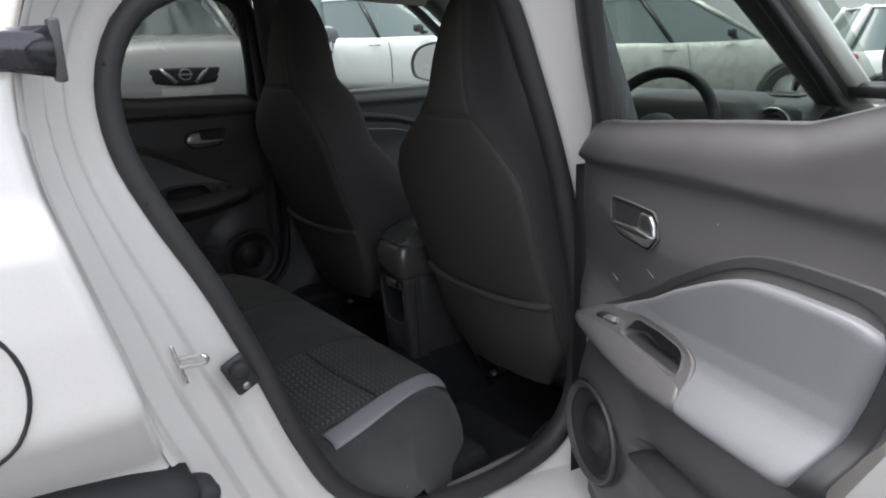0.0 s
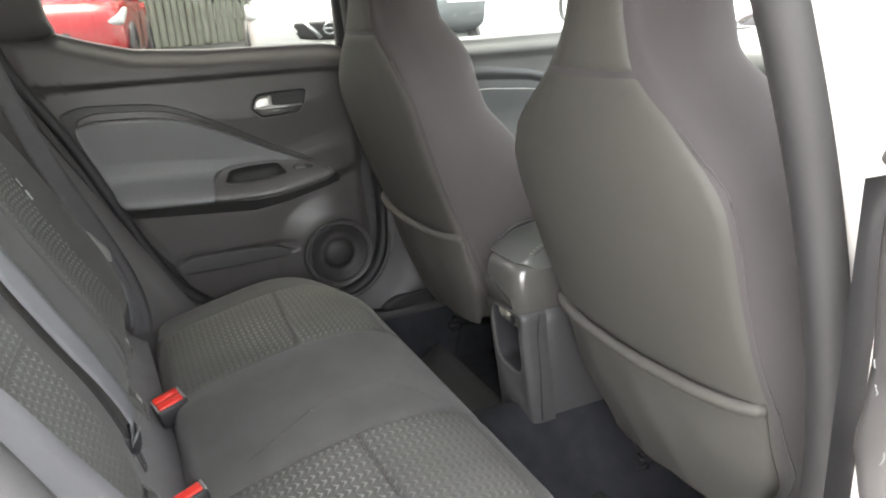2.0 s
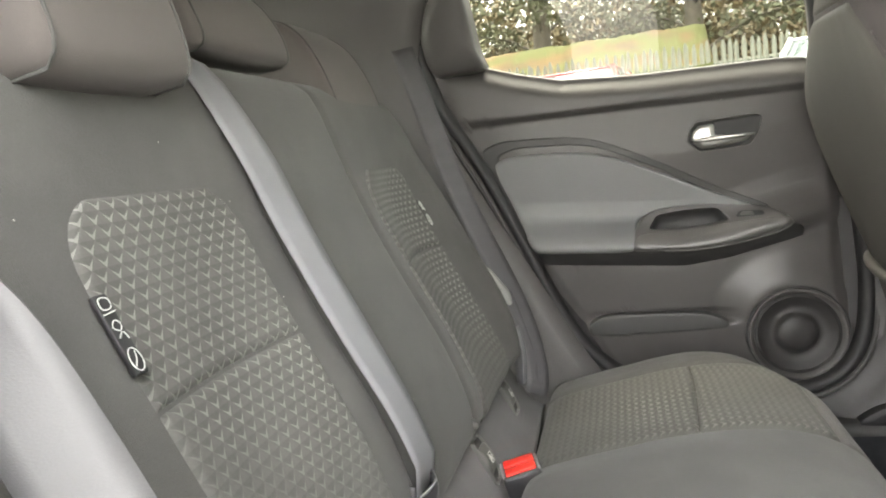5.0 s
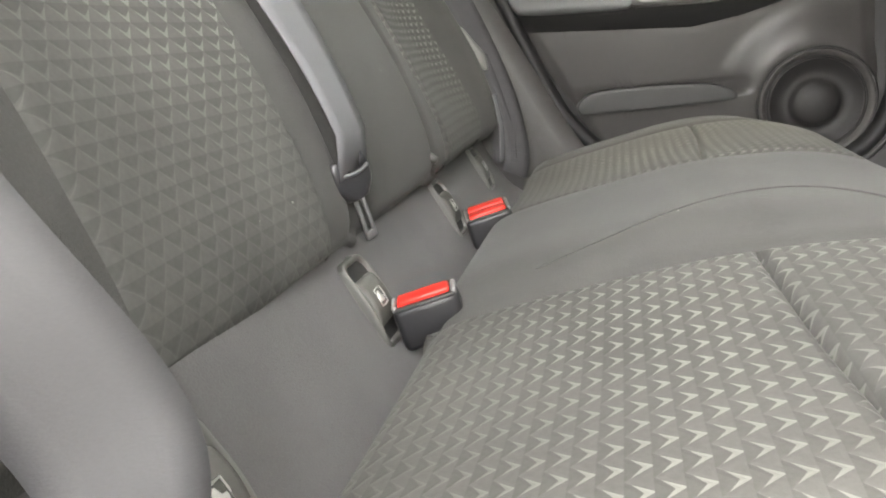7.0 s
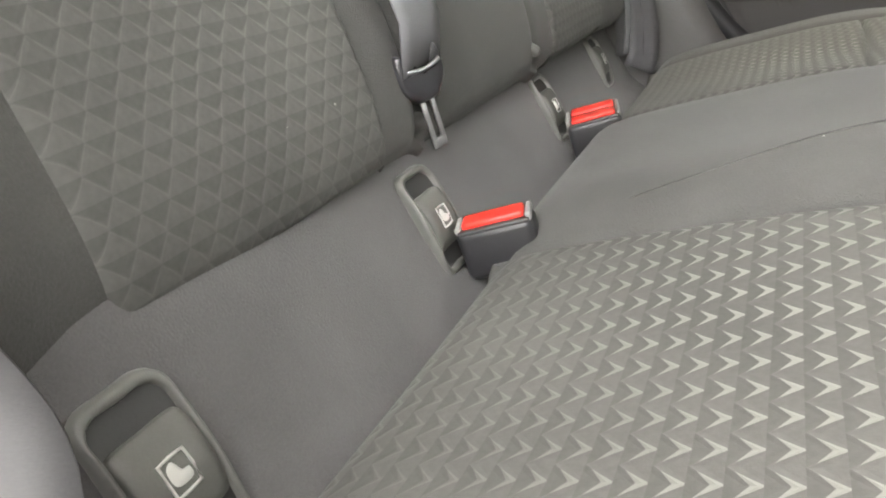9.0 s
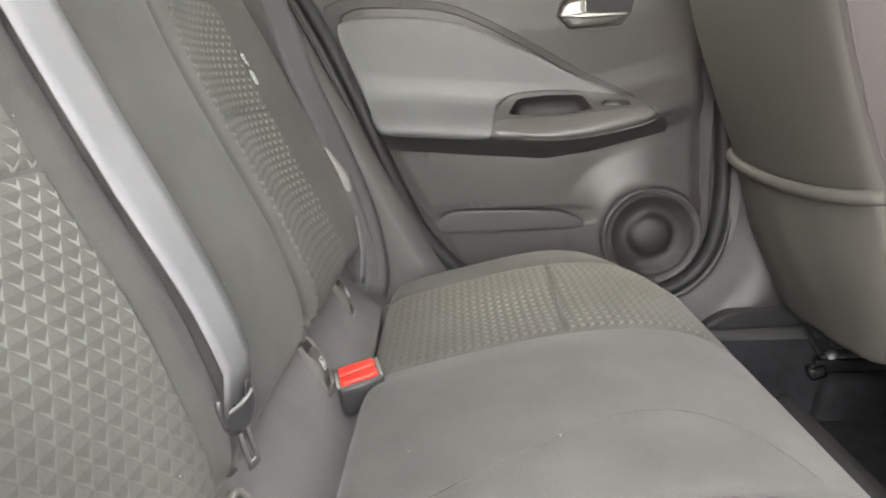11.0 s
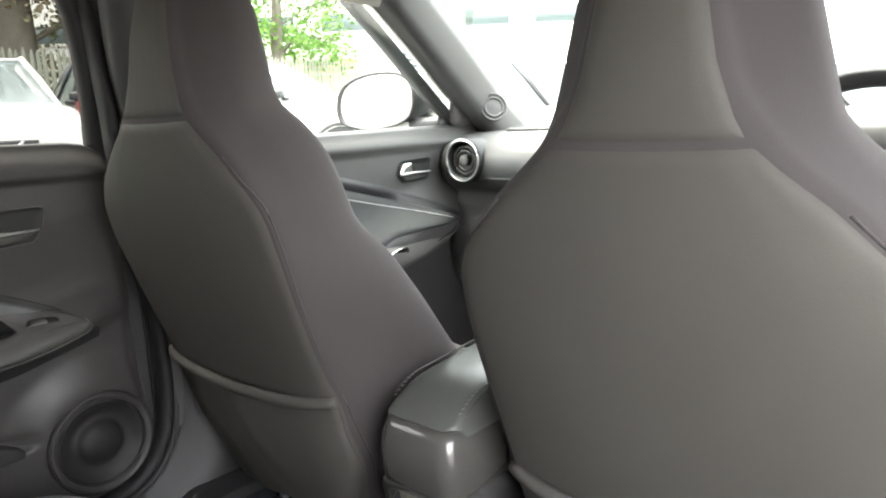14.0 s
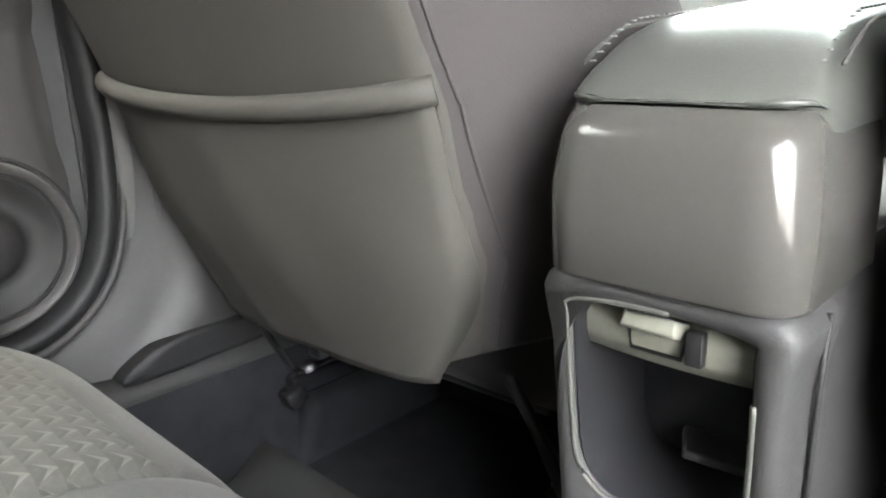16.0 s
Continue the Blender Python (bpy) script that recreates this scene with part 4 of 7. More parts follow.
    # window frame: front upright, top, and the broad dark rear corner
    frame_pts = [(0.930, 1.17), (0.918, 1.295), (0.893, 1.408), (0.858, 1.460), (0.778, 1.483), (0.505, 1.480), (0.352, 1.450), (0.267, 1.395), (0.21, 1.295)]
    fp = spline(frame_pts, 50)
    lean = lambda z: -0.040 + 0.26 * max(0.0, z - 1.19)
    rows = []
    for i, (x, z) in enumerate(fp):
        a, b = fp[max(i - 1, 0)], fp[min(i + 1, len(fp) - 1)]
        t = np.array(b) - np.array(a)
        t = t / np.linalg.norm(t)
        nn = np.array([-t[1], t[0]])
        if (np.array([0.55, 1.25]) - np.array([x, z])).dot(nn) > 0:
            nn = -nn
        rows.append([place(x + nn[0] * o, lean(z) + q, z + nn[1] * o) for o, q in ((-0.016, -0.012), (-0.016, 0.008), (-0.006, 0.016), (0.016, 0.018), (0.026, 0.010), (0.028, -0.016), (0.010, -0.028))])
    part("window_frame", sheet(rows, close_v=True, caps=True), PLASTIC_BLACK, d, "black window frame")
    corner = [(0.205, 1.250), (0.195, 1.33), (0.235, 1.405), (0.278, 1.432), (0.292, 1.365), (0.300, 1.29), (0.308, 1.250), (0.26, 1.243)]
    part("window_corner", pad(corner, lambda x, z, h: place(x, lean(z) + 0.02 + h, z), [(0, -0.03), (0.0, 0.026), (0.03, 0.036), (0.10, 0.042), (0.4, 0.045), (0.8, 0.045)], 60), PLASTIC, d, "dark plastic cover behind the window")
    pane = part("window_pane", sheet([[place(x, lean(z) - 0.012, z) for x in (0.21, 0.5, 0.93)] for z in np.linspace(1.17, 1.475, 6)]), glass, d, "grey tinted window glass", smooth=True)
    pane.visible_shadow = name == "rear_left_door"
    return d


rear_door(lambda x, n, z: Vector((x, 0.668 - n, z)), "rear_left_door", "closed rear door with dark trim and grey padded insert", PRIVACY)
HX, HY, OPENING = 0.905, -0.707, radians(69.0)
CO, SO = math.cos(OPENING), math.sin(OPENING)


def open_place(x, n, z):
    """The right door: the left one mirrored and swung open about its front edge."""
    s = 0.95 - x
    return Vector((HX - s * CO - n * SO, HY - s * SO + n * CO, z + (0.009 + 0.018 * step(0.88, 0.55, x)) * step(1.10, 1.19, z)))


open_door = rear_door(open_place, "rear_right_door", "open rear door with dark trim and grey padded insert", GLASS)
# pale scuffs on the open door's trim
for pts in ([(0.922, 0.981), (0.919, 0.977), (0.917, 0.976)], [(0.913, 0.963), (0.911, 0.960), (0.908, 0.959), (0.909, 0.956)], [(0.818, 0.970), (0.811, 0.966), (0.803, 0.962)], [(0.711, 1.007), (0.705, 1.003), (0.697, 0.999)], [(0.869, 0.932), (0.865, 0.929), (0.864, 0.925)]):
    part("scuff", tube([open_place(x, relief(x, z, 1.0) + 0.0004, z) for x, z in spline(pts, 8)], 0.0007, 5), ledge_scuff, open_door, "pale scratch in the plastic")

# ---- front left door ----
fl = thing("front_left_door", (1.5, 0.70, 0.5), "closed front door with dark trim and grey padded insert", "car door")


def front_relief(x, z):
    arm_z = curve1([(1.1, 0.80), (1.5, 0.845), (1.75, 0.90), (1.95, 0.95)], x)
    n = 0.012 * step(1.12, 1.135, z) - 0.02 * step(1.14, 1.17, z)
    n += 0.075 * step(arm_z - 0.01, arm_z + 0.02, z) * step(arm_z + 0.16, arm_z + 0.05, z) * step(1.95, 1.70, x)
    return n


fp_ = lambda x, z, h=0.0: Vector((x, 0.675 - front_relief(x, z) - h, z))
part("trim_panel", sheet([[fp_(x, z) for z in np.linspace(0.42, 1.172, 90)] for x in np.linspace(1.08, 2.02, 80)]), DASH, fl, "dark plastic door trim")
part("window_ledge", sheet([[(x, 0.687 + o, 1.172 + h) for o, h in ((0.0, 0.0), (0.008, 0.006), (0.022, 0.008), (0.05, 0.004), (0.07, -0.004))] for x in np.linspace(1.06, 2.0, 12)]), PLASTIC_DARK, fl)
part("dark_band", sheet([[fp_(x, zt - (zt - zb) * k / 5, 0.004 * math.sin(math.pi * k / 5) + 0.001) for k in range(6)] for x, zt, zb in
     [(x, curve1([(1.1, 1.108), (1.30, 1.104), (1.433, 1.084), (1.6, 1.040), (1.8, 0.962)], x), curve1([(1.1, 1.07), (1.30, 1.07), (1.433, 1.058), (1.6, 1.012), (1.8, 0.944)], x)) for x in np.linspace(1.1, 1.8, 40)]]), PLASTIC_BLACK, fl)
finsert = part("armrest_insert", sheet([[fp_(x, zt - (zt - zb) * k / 16, 0.010 * min(1, 3 * math.sin(math.pi * k / 16)) + 0.001) for k in range(17)] for x, zt, zb in
     [(x, curve1([(1.1, 1.066), (1.30, 1.066), (1.433, 1.054), (1.6, 1.010), (1.78, 0.946)], x), curve1([(1.1, 0.86), (1.45, 0.895), (1.55, 0.93), (1.78, 0.94)], x)) for x in np.linspace(1.1, 1.78, 50)]]), LEATHER_DOOR, fl, "padded grey leatherette insert")
part("stitch_line", tube([fp_(x, curve1([(1.1, 1.046), (1.30, 1.046), (1.433, 1.034), (1.6, 0.992), (1.75, 0.95)], x), 0.0112) for x in np.linspace(1.12, 1.74, 30)], 0.0012, 5), WHITE_MARK, finsert)
farm = part("armrest", pad([(1.46, 0.895), (1.52, 0.925), (1.62, 0.955), (1.74, 0.953), (1.80, 0.925), (1.74, 0.905), (1.60, 0.870), (1.48, 0.860)], lambda x, z, h: Vector((x, 0.600 - h - 0.4 * max(0, 0.91 - z) + 0.9 * max(0, z - 0.90), z)), [(0, -0.05), (0.0, 0.0), (0.05, 0.006), (0.4, 0.008), (0.8, 0.008)], 60), PLASTIC, fl, "grey armrest with window switches")
part("window_switches", box((1.63, 0.618, 0.942), (0.085, 0.028, 0.012), 0.004, pose(0, 0, 0, -35, 0, 0)), PLASTIC_BLACK, farm)
for k in (0, 1):
    part("switch_cap", box((1.612 + 0.036 * k, 0.616, 0.948), (0.022, 0.016, 0.010), 0.003, pose(0, 0, 0, -35, 0, 0)), CHROME, farm)
part("pull_cup", pad([(1.49, 0.885), (1.53, 0.905), (1.57, 0.905), (1.56, 0.885), (1.51, 0.872)], lambda x, z, h: Vector((x, 0.590 - h, z)), [(0, 0.0), (0.1, 0.004), (0.3, 0.002), (0.8, 0.002)], 30), CHROME, farm)
part("bright_line", tube(spline([(1.50, 0.605, 0.872), (1.60, 0.594, 0.884), (1.72, 0.594, 0.912), (1.79, 0.60, 0.93)], 20), 0.002, 6), CHROME, farm)
hp2 = lambda x, z, h: fp_(x, z, h)
front_rec = crisp([(1.626, 1.067), (1.634, 1.089), (1.646, 1.1005), (1.698, 1.1025), (1.750, 1.1035), (1.755, 1.097), (1.747, 1.069), (1.735, 1.0485), (1.688, 1.0455), (1.647, 1.045)])
fb = part("handle_recess", pad(front_rec, hp2, [(0, 0.001), (0.04, 0.003), (0.08, 0.001), (0.8, 0.001)], 60), RUBBER_BLACK, fl)
part("lever_plate", pad(crisp([(1.632, 1.067), (1.638, 1.084), (1.649, 1.0935), (1.6755, 1.0945), (1.6765, 1.067)]), hp2, [(0, 0.002), (0.01, 0.008), (0.06, 0.0095), (0.85, 0.0098)], 60), SATIN, fb)
part("release_lever", pad(crisp([(1.631, 1.0675), (1.676, 1.0725), (1.743, 1.0695), (1.741, 1.0665), (1.688, 1.0645), (1.648, 1.064)]), hp2, [(0, 0.006), (0.01, 0.013), (0.10, 0.0155), (0.85, 0.016)], 60), SATIN, fb, "satin chrome release lever")
part("lever_underside", pad(crisp([(1.634, 1.065), (1.688, 1.0655), (1.740, 1.067), (1.728, 1.0555), (1.688, 1.0515), (1.65, 1.050)]), hp2, [(0, 0.002), (0.02, 0.006), (0.3, 0.008), (0.85, 0.009)], 48), PLASTIC_PALE, fb)
part("mirror_corner", pad([(1.86, 1.178), (1.86, 1.265), (1.89, 1.262), (1.985, 1.178)], lambda x, z, h: Vector((x, 0.685 - h, z)), [(0, 0), (0.05, 0.012), (0.5, 0.015), (0.8, 0.015)], 40), PLASTIC, fl, "dark corner cover by the mirror")
part("skin", sheet([[(x, 0.80 + curve1([(0.4, 0), (0.95, 0.03), (1.1, 0.03), (1.3, 0)], z), z) for z in np.linspace(0.42, 1.17, 12)] for x in np.linspace(1.03, 2.05, 8)]), PAINT, fl, mods=[("SOLIDIFY", {"thickness": 0.006})])
bar([(1.065, 0.70, 1.15), (1.02, 0.68, 1.30), (0.965, 0.64, 1.45)], 0.04, 0.03, PLASTIC_BLACK, fl, "window_frame")
part("window_pane", sheet([[(x, 0.712 - 0.28 * (z - 1.17), z) for x in np.linspace(1.0, 1.9, 5)] for z in (1.15, 1.3, 1.47)]), GLASS, fl)


# ---- rear bench ----
CUSH = spline([(0.385, 0.585), (0.390, 0.618), (0.408, 0.638), (0.455, 0.653), (0.52, 0.668), (0.60, 0.684), (0.68, 0.690), (0.75, 0.684), (0.80, 0.664), (0.832, 0.630), (0.845, 0.585), (0.845, 0.52), (0.835, 0.44), (0.825, 0.39)], 90)
CUSH_S = np.concatenate([[0], np.cumsum(np.linalg.norm(np.diff(CUSH, axis=0), axis=1))])


def cushion(s, y):
    """The bench's upper surface; s runs over the seat from its rear edge to the floor."""
    x, z = float(np.interp(s, CUSH_S, CUSH[:, 0])), float(np.interp(s, CUSH_S, CUSH[:, 1]))
    a = abs(y)
    x -= (0.10 * step(0.36, 0.66, a) + 0.10 * step(0.52, 0.66, a)) * step(0.55, 0.85, x)
    z -= 0.010 * math.exp(-((a - 0.312) / 0.11) ** 2) * step(0.74, 0.60, x) * step(0.37, 0.45, x)
    z -= 0.085 * step(0.50, 0.66, a) ** 1.5
    z += 0.012 * step(0.168, 0.085, a) * step(0.80, 0.6, x)
    return Vector((x, y, z))


def quilt(surface, s0, s1, y0, y1, ns, ny, seam=(1, 1, 1, 1), deep=0.006, wide=0.007, flip=False, warp=0.10):
    """A panel of a seat's surface with its edges drawn down into seams (start, end, low y, high y)."""
    rows, uvs = [], []
    e = 1e-3
    lo = s0 if callable(s0) else lambda y: s0
    hi = s1 if callable(s1) else lambda y: s1
    for i in range(ns + 1):
        # closer rows at the seams
        u = i / ns
        row, ur = [], []
        for j in range(ny + 1):
            v = j / ny
            y = y0 + (y1 - y0) * (v - 0.12 * math.sin(2 * math.pi * v))
            a, b = lo(y), hi(y)
            s = a + (b - a) * (u - warp * math.sin(2 * math.pi * u))
            p = surface(s, y)
            n = (surface(s + e, y) - surface(s - e, y)).cross(surface(s, y + e) - surface(s, y - e)).normalized()
            if n.z + 0.6 * n.x < 0:
                n = -n
            d = 0.0
            for on, dist in zip(seam, (s - a, b - s, y - y0, y1 - y)):
                if on > 1:
                    on = 1 + (on - 1) * step(0.0, 0.014, min(y - y0, y1 - y))
                    d = max(d, on * math.exp(-(max(dist, 0.0) / (wide * 0.45)) ** 1.3))
                elif on:
                    d = max(d, on * math.exp(-(max(dist, 0.0) / wide) ** 1.3))
            row.append(p - n * (deep * d))
            ur.append((y, -s if flip else s))
        rows.append(row)
        uvs.append(ur)
    return sheet(rows, uvs=uvs)


def s_at(xx):
    return float(np.interp(xx, CUSH[:60, 0], CUSH_S[:60]))


bench = thing("rear_bench_seat", (0.6, 0, 0.38), "charcoal fabric rear bench with embossed chevron panels", "car seat")
SR, SF = 0.0, s_at(0.80)


def SG(y):
    """The cross seam of the outer seats, a little farther forward towards the doors."""
    return 0.272 + 0.062 * abs(y)


ALL = float(CUSH_S[-1])
part("centre_cushion", quilt(cushion, SR, ALL, -0.168, 0.168, 110, 40, (0, 0, 1, 1)), FABRIC, bench, "plain charcoal centre cushion")
for sgn in (1, -1):
    y0, y1 = sorted((sgn * 0.168, sgn * 0.462))
    part("cushion_panel", quilt(cushion, SR, SG, y0, y1, 60, 44, (1, 1.6, 1, 1), wide=0.008, warp=0.135), CHEVRON, bench, "chevron-embossed seat panel")
    part("cushion_panel", quilt(cushion, SG, SF, y0, y1, 56, 44, (1.6, 1, 1, 1), wide=0.008, warp=0.135), CHEVRON, bench, "chevron-embossed seat panel")
    part("cushion_front", quilt(cushion, SF, ALL, y0, y1, 50, 34), FABRIC, bench)
    y0, y1 = sorted((sgn * 0.462, sgn * 0.66))
    part("cushion_bolster", quilt(cushion, SR, ALL, y0, y1, 100, 26, (0, 0, 1, 0) if sgn > 0 else (0, 0, 0, 1)), FABRIC, bench)
part("cushion_seam", tube([cushion(s_at(x), y) + Vector((0, 0, 0.0006)) for x, y in spline([(0.47, -0.130), (0.52, -0.112), (0.575, -0.090), (0.63, -0.070), (0.68, -0.062), (0.72, -0.078), (0.75, -0.112), (0.765, -0.150)], 40)], 0.0006, 5), FABRIC, bench, "thin sewn seam")
# light band along the outer edge of the seat
rows = []
for t in np.linspace(0, 1, 30):
    s = s_at(0.50) + t * (s_at(0.80) + 0.03 - s_at(0.50))
    c = -0.514 + 0.075 * t ** 2 + 0.01 * t
    row = []
    for k in range(9):
        p = cushion(s, c + 0.052 * (k / 8 - 0.5))
        row.append(p + Vector((0.002, 0, 0.0035 + 0.0015 * math.sin(math.pi * k / 8))))
    rows.append(row)
part("edge_band", sheet(rows), FABRIC_BAND, bench, "light grey fabric band", mods=[("SOLIDIFY", {"thickness": 0.003})])
part("cushion_base", box((0.60, 0, 0.47), (0.42, 1.18, 0.20), 0.02), CARPET, bench)

# backrest
BACK = spline([(0.300, 0.685), (0.318, 0.692), (0.330, 0.712), (0.326, 0.76), (0.304, 0.83), (0.262, 0.92), (0.222, 1.01), (0.188, 1.10), (0.166, 1.165), (0.148, 1.195), (0.11, 1.212), (0.05, 1.212), (0.03, 1.19)], 90)
BACK_S = np.concatenate([[0], np.cumsum(np.linalg.norm(np.diff(BACK, axis=0), axis=1))])


def backrest(s, y):
    x, z = float(np.interp(s, BACK_S, BACK[:, 0])), float(np.interp(s, BACK_S, BACK[:, 1]))
    a = abs(y)
    x -= 0.014 * math.exp(-((a - 0.30) / 0.12) ** 2) * step(0.70, 0.80, z) * step(1.15, 1.0, z)
    x += 0.012 * math.exp(-((a - 0.50) / 0.06) ** 2) * step(1.15, 0.95, z)
    if y > 0:
        x -= 0.018 * math.exp(-((a - 0.34) / 0.13) ** 2) * step(0.72, 0.86, z) * step(1.16, 1.02, z)
    x -= 0.10 * step(0.53, 0.63, a)
    z -= 0.05 * step(0.44, 0.60, a) * step(1.0, 1.2, z)
    return Vector((x, y, z))


def b_at(zz):
    return float(np.interp(zz, BACK[:75, 1], BACK_S[:75]))


BT = float(BACK_S[-1])
part("centre_back", quilt(backrest, 0, BT, -0.135, 0.135, 100, 34, (0, 0, 1, 1), flip=True), FABRIC, bench, "plain charcoal centre backrest")
def overlay(s0, s1, y0, y1, ns, ny, round_top=0.0):
    """A panel sewn onto the backrest, its edges drawn in; the upper corners may be rounded."""
    rows, uvs = [], []
    e, c, h = 1e-3, (y0 + y1) / 2, (y1 - y0) / 2
    for i in range(ns + 1):
        u = i / ns
        s = s0 + (s1 - s0) * (u - 0.10 * math.sin(2 * math.pi * u))
        k = 0.0
        if round_top and s > s1 - round_top:
            k = 1 - math.sqrt(max(0.0, 1 - ((s - s1 + round_top) / round_top) ** 2))
        half = h - round_top * 0.92 * k
        row, ur = [], []
        for j in range(ny + 1):
            v = j / ny
            y = c + half * (2 * (v - 0.12 * math.sin(2 * math.pi * v)) - 1)
            p = backrest(s, y)
            n = (backrest(s + e, y) - backrest(s - e, y)).cross(backrest(s, y + e) - backrest(s, y - e)).normalized()
            if n.z + 0.6 * n.x < 0:
                n = -n
            d = min(s - s0, s1 - s, half - abs(y - c))
            row.append(p + n * (0.0040 - 0.006 * math.exp(-(max(d, 0.0) / 0.0035) ** 1.2)))
            ur.append((y, -s))
        rows.append(row)
        uvs.append(ur)
    return sheet(rows, uvs=uvs)


for sgn in (1, -1):
    y0, y1 = sorted((sgn * 0.135, sgn * 0.63))
    part("outer_back", quilt(backrest, 0, BT, y0, y1, 90, 70, (0, 0, 1, 0) if sgn > 0 else (0, 0, 0, 1)), FABRIC, bench, "plain charcoal outer backrest")
    y0, y1 = sorted((sgn * 0.190, sgn * 0.415))
    part("back_panel", overlay(0.012, b_at(0.935), y0, y1, 60, 44), CHEVRON_BACK, bench, "chevron-embossed back panel")
    part("back_panel", overlay(b_at(0.935), b_at(1.080), y0, y1, 44, 44, 0.055), CHEVRON_BACK, bench, "chevron-embossed back panel")
part("back_shell", box((0.06, 0, 0.92), (0.06, 1.16, 0.50), 0.02, pose(0, 0, 0, 0, -18, 0)), CARPET, bench)
# fabric flap between cushion and backrest
def flap_shift(y):
    """The foot of the backrest comes forward and rises a little towards the right-hand door."""
    a = -0.163 - y
    return (0.065 * a, 0.030 * a) if a > 0 else (0.040 * a, 0.006 * a)


FLAP = spline([(0.396, 0.584), (0.374, 0.602), (0.359, 0.622), (0.342, 0.653), (0.327, 0.684), (0.318, 0.702), (0.312, 0.715), (0.29, 0.725)], 24)
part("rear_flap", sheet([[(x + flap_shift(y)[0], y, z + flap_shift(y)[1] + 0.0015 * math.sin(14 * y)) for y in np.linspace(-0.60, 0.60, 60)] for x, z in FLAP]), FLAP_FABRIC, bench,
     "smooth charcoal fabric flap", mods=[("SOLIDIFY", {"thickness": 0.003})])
# side labels sewn into the backrest
tilt = pose(0, 0, 0, 0, -24, 0)


def print_on(c, marks, parent, thick=0.00045):
    """Fine white embroidered lines on the backrest: closed or open strokes over (across, up)."""
    for pts in marks:
        shut = pts[0] == pts[-1]
        line = spline(pts[:-1], 16, closed=True) if shut else spline(pts, 10)
        part("print_line", tube([c + Vector((0.0022 - 0.45 * b, a, b)) for a, b in line], thick, 5, closed=shut), WHITE_MARK, parent)


FIGURE = [[(-0.004, 0.018), (0.004, 0.018), (0.0045, 0.024), (-0.0035, 0.0245), (-0.004, 0.018)], [(-0.006, 0.0145), (0.006, 0.0155)], [(-0.004, 0.006), (0.0, 0.010), (0.004, 0.007), (0.001, 0.003), (-0.004, 0.006)],
          [(-0.003, -0.001), (0.002, 0.002), (0.0045, -0.003)], [(0.0055 * math.cos(a), -0.016 + 0.0075 * math.sin(a)) for a in np.linspace(0, 2 * math.pi, 10)], [(-0.003, -0.020), (0.001, -0.015), (0.002, -0.011)]]
FIGURE[4][-1] = FIGURE[4][0]
c = backrest(b_at(0.990), -0.416)
lab = part("sewn_label", box(c + Vector((0.0078, 0, 0)), (0.004, 0.013, 0.058), 0.001, tilt), RUBBER_BLACK, bench, "small black sewn label with white print")
print_on(c + Vector((0.0083, 0, 0)), FIGURE, lab)
c = backrest(b_at(1.000), 0.418)
badge_ = part("embroidery_patch", box(c + Vector((0.0012, 0, 0)), (0.002, 0.010, 0.040), 0.0008, tilt), FABRIC, bench, "embroidered white marks on the fabric")
print_on(c + Vector((0.0016, 0, 0)), [[(1.35 * a, 1.25 * b) for a, b in m] for m in FIGURE[2:]], badge_, 0.0009)


def headrest(y, wide, x, z, high, name_label):
    hd_ = thing("headrest", (x, y, z), name_label, "headrest", "rear headrests")
    lean_h = 0.24
    side = [(0.052, 0.06), (0.058, 0.22), (0.054, 0.50), (0.040, 0.78), (0.016, 0.95), (-0.014, 1.0), (-0.042, 0.93), (-0.056, 0.70), (-0.056, 0.40), (-0.044, 0.16), (-0.016, 0.02), (0.026, -0.01)]
    o = spline(side, 44, closed=True)
    mid_o = np.array([0.0, 0.48])
    rows = []
    for t, k in [(-1, 0.06), (-1, 0.45), (-0.995, 0.70), (-0.975, 0.84), (-0.93, 0.92), (-0.86, 0.965)] + [(q, 0.965 + 0.035 * (1 - (q / 0.84) ** 4)) for q in np.linspace(-0.80, 0.80, 17)] + [(0.86, 0.965), (0.93, 0.92), (0.975, 0.84), (0.995, 0.70), (1, 0.45), (1, 0.06)]:
        q = mid_o + (o - mid_o) * k
        rows.append([(x + a - lean_h * high * b, y + wide / 2 * t * (1 - 0.10 * abs(b - 0.35)), z + high * b) for a, b in q])
    part("cushion", sheet(rows, close_v=True, caps=True), HEAD_FABRIC, hd_)
    for t in (-0.86, 0.86):
        q = mid_o + (o - mid_o) * 0.972
        part("piping", tube([(x + a - lean_h * high * b, y + wide / 2 * t * (1 - 0.10 * abs(b - 0.35)), z + high * b) for a, b in q], 0.0016, 5, closed=True), FABRIC, hd_, "piped seam")
    for dy in (-0.06, 0.06):
        part("post", tube([(x - 0.01, y + dy, z - 0.05), (x - 0.02, y + dy, z + 0.05)], 0.006), CHROME, hd_)
        part("guide", box((x - 0.012, y + dy, z - 0.012), (0.03, 0.03, 0.016), 0.005), PLASTIC_BLACK, hd_)
    return hd_


headrest(-0.316, 0.185, 0.158, 1.160, 0.225, "charcoal padded rear headrest with a piped seam")
headrest(0.015, 0.245, 0.085, 1.222, 0.118, "low charcoal padded centre headrest")
headrest(0.322, 0.235, 0.108, 1.150, 0.168, "charcoal padded rear headrest with a piped seam")

ledge_grey = material("worn_grey_plastic", (0.24, 0.24, 0.23), 0.4, var=0.15, bump=0.1)


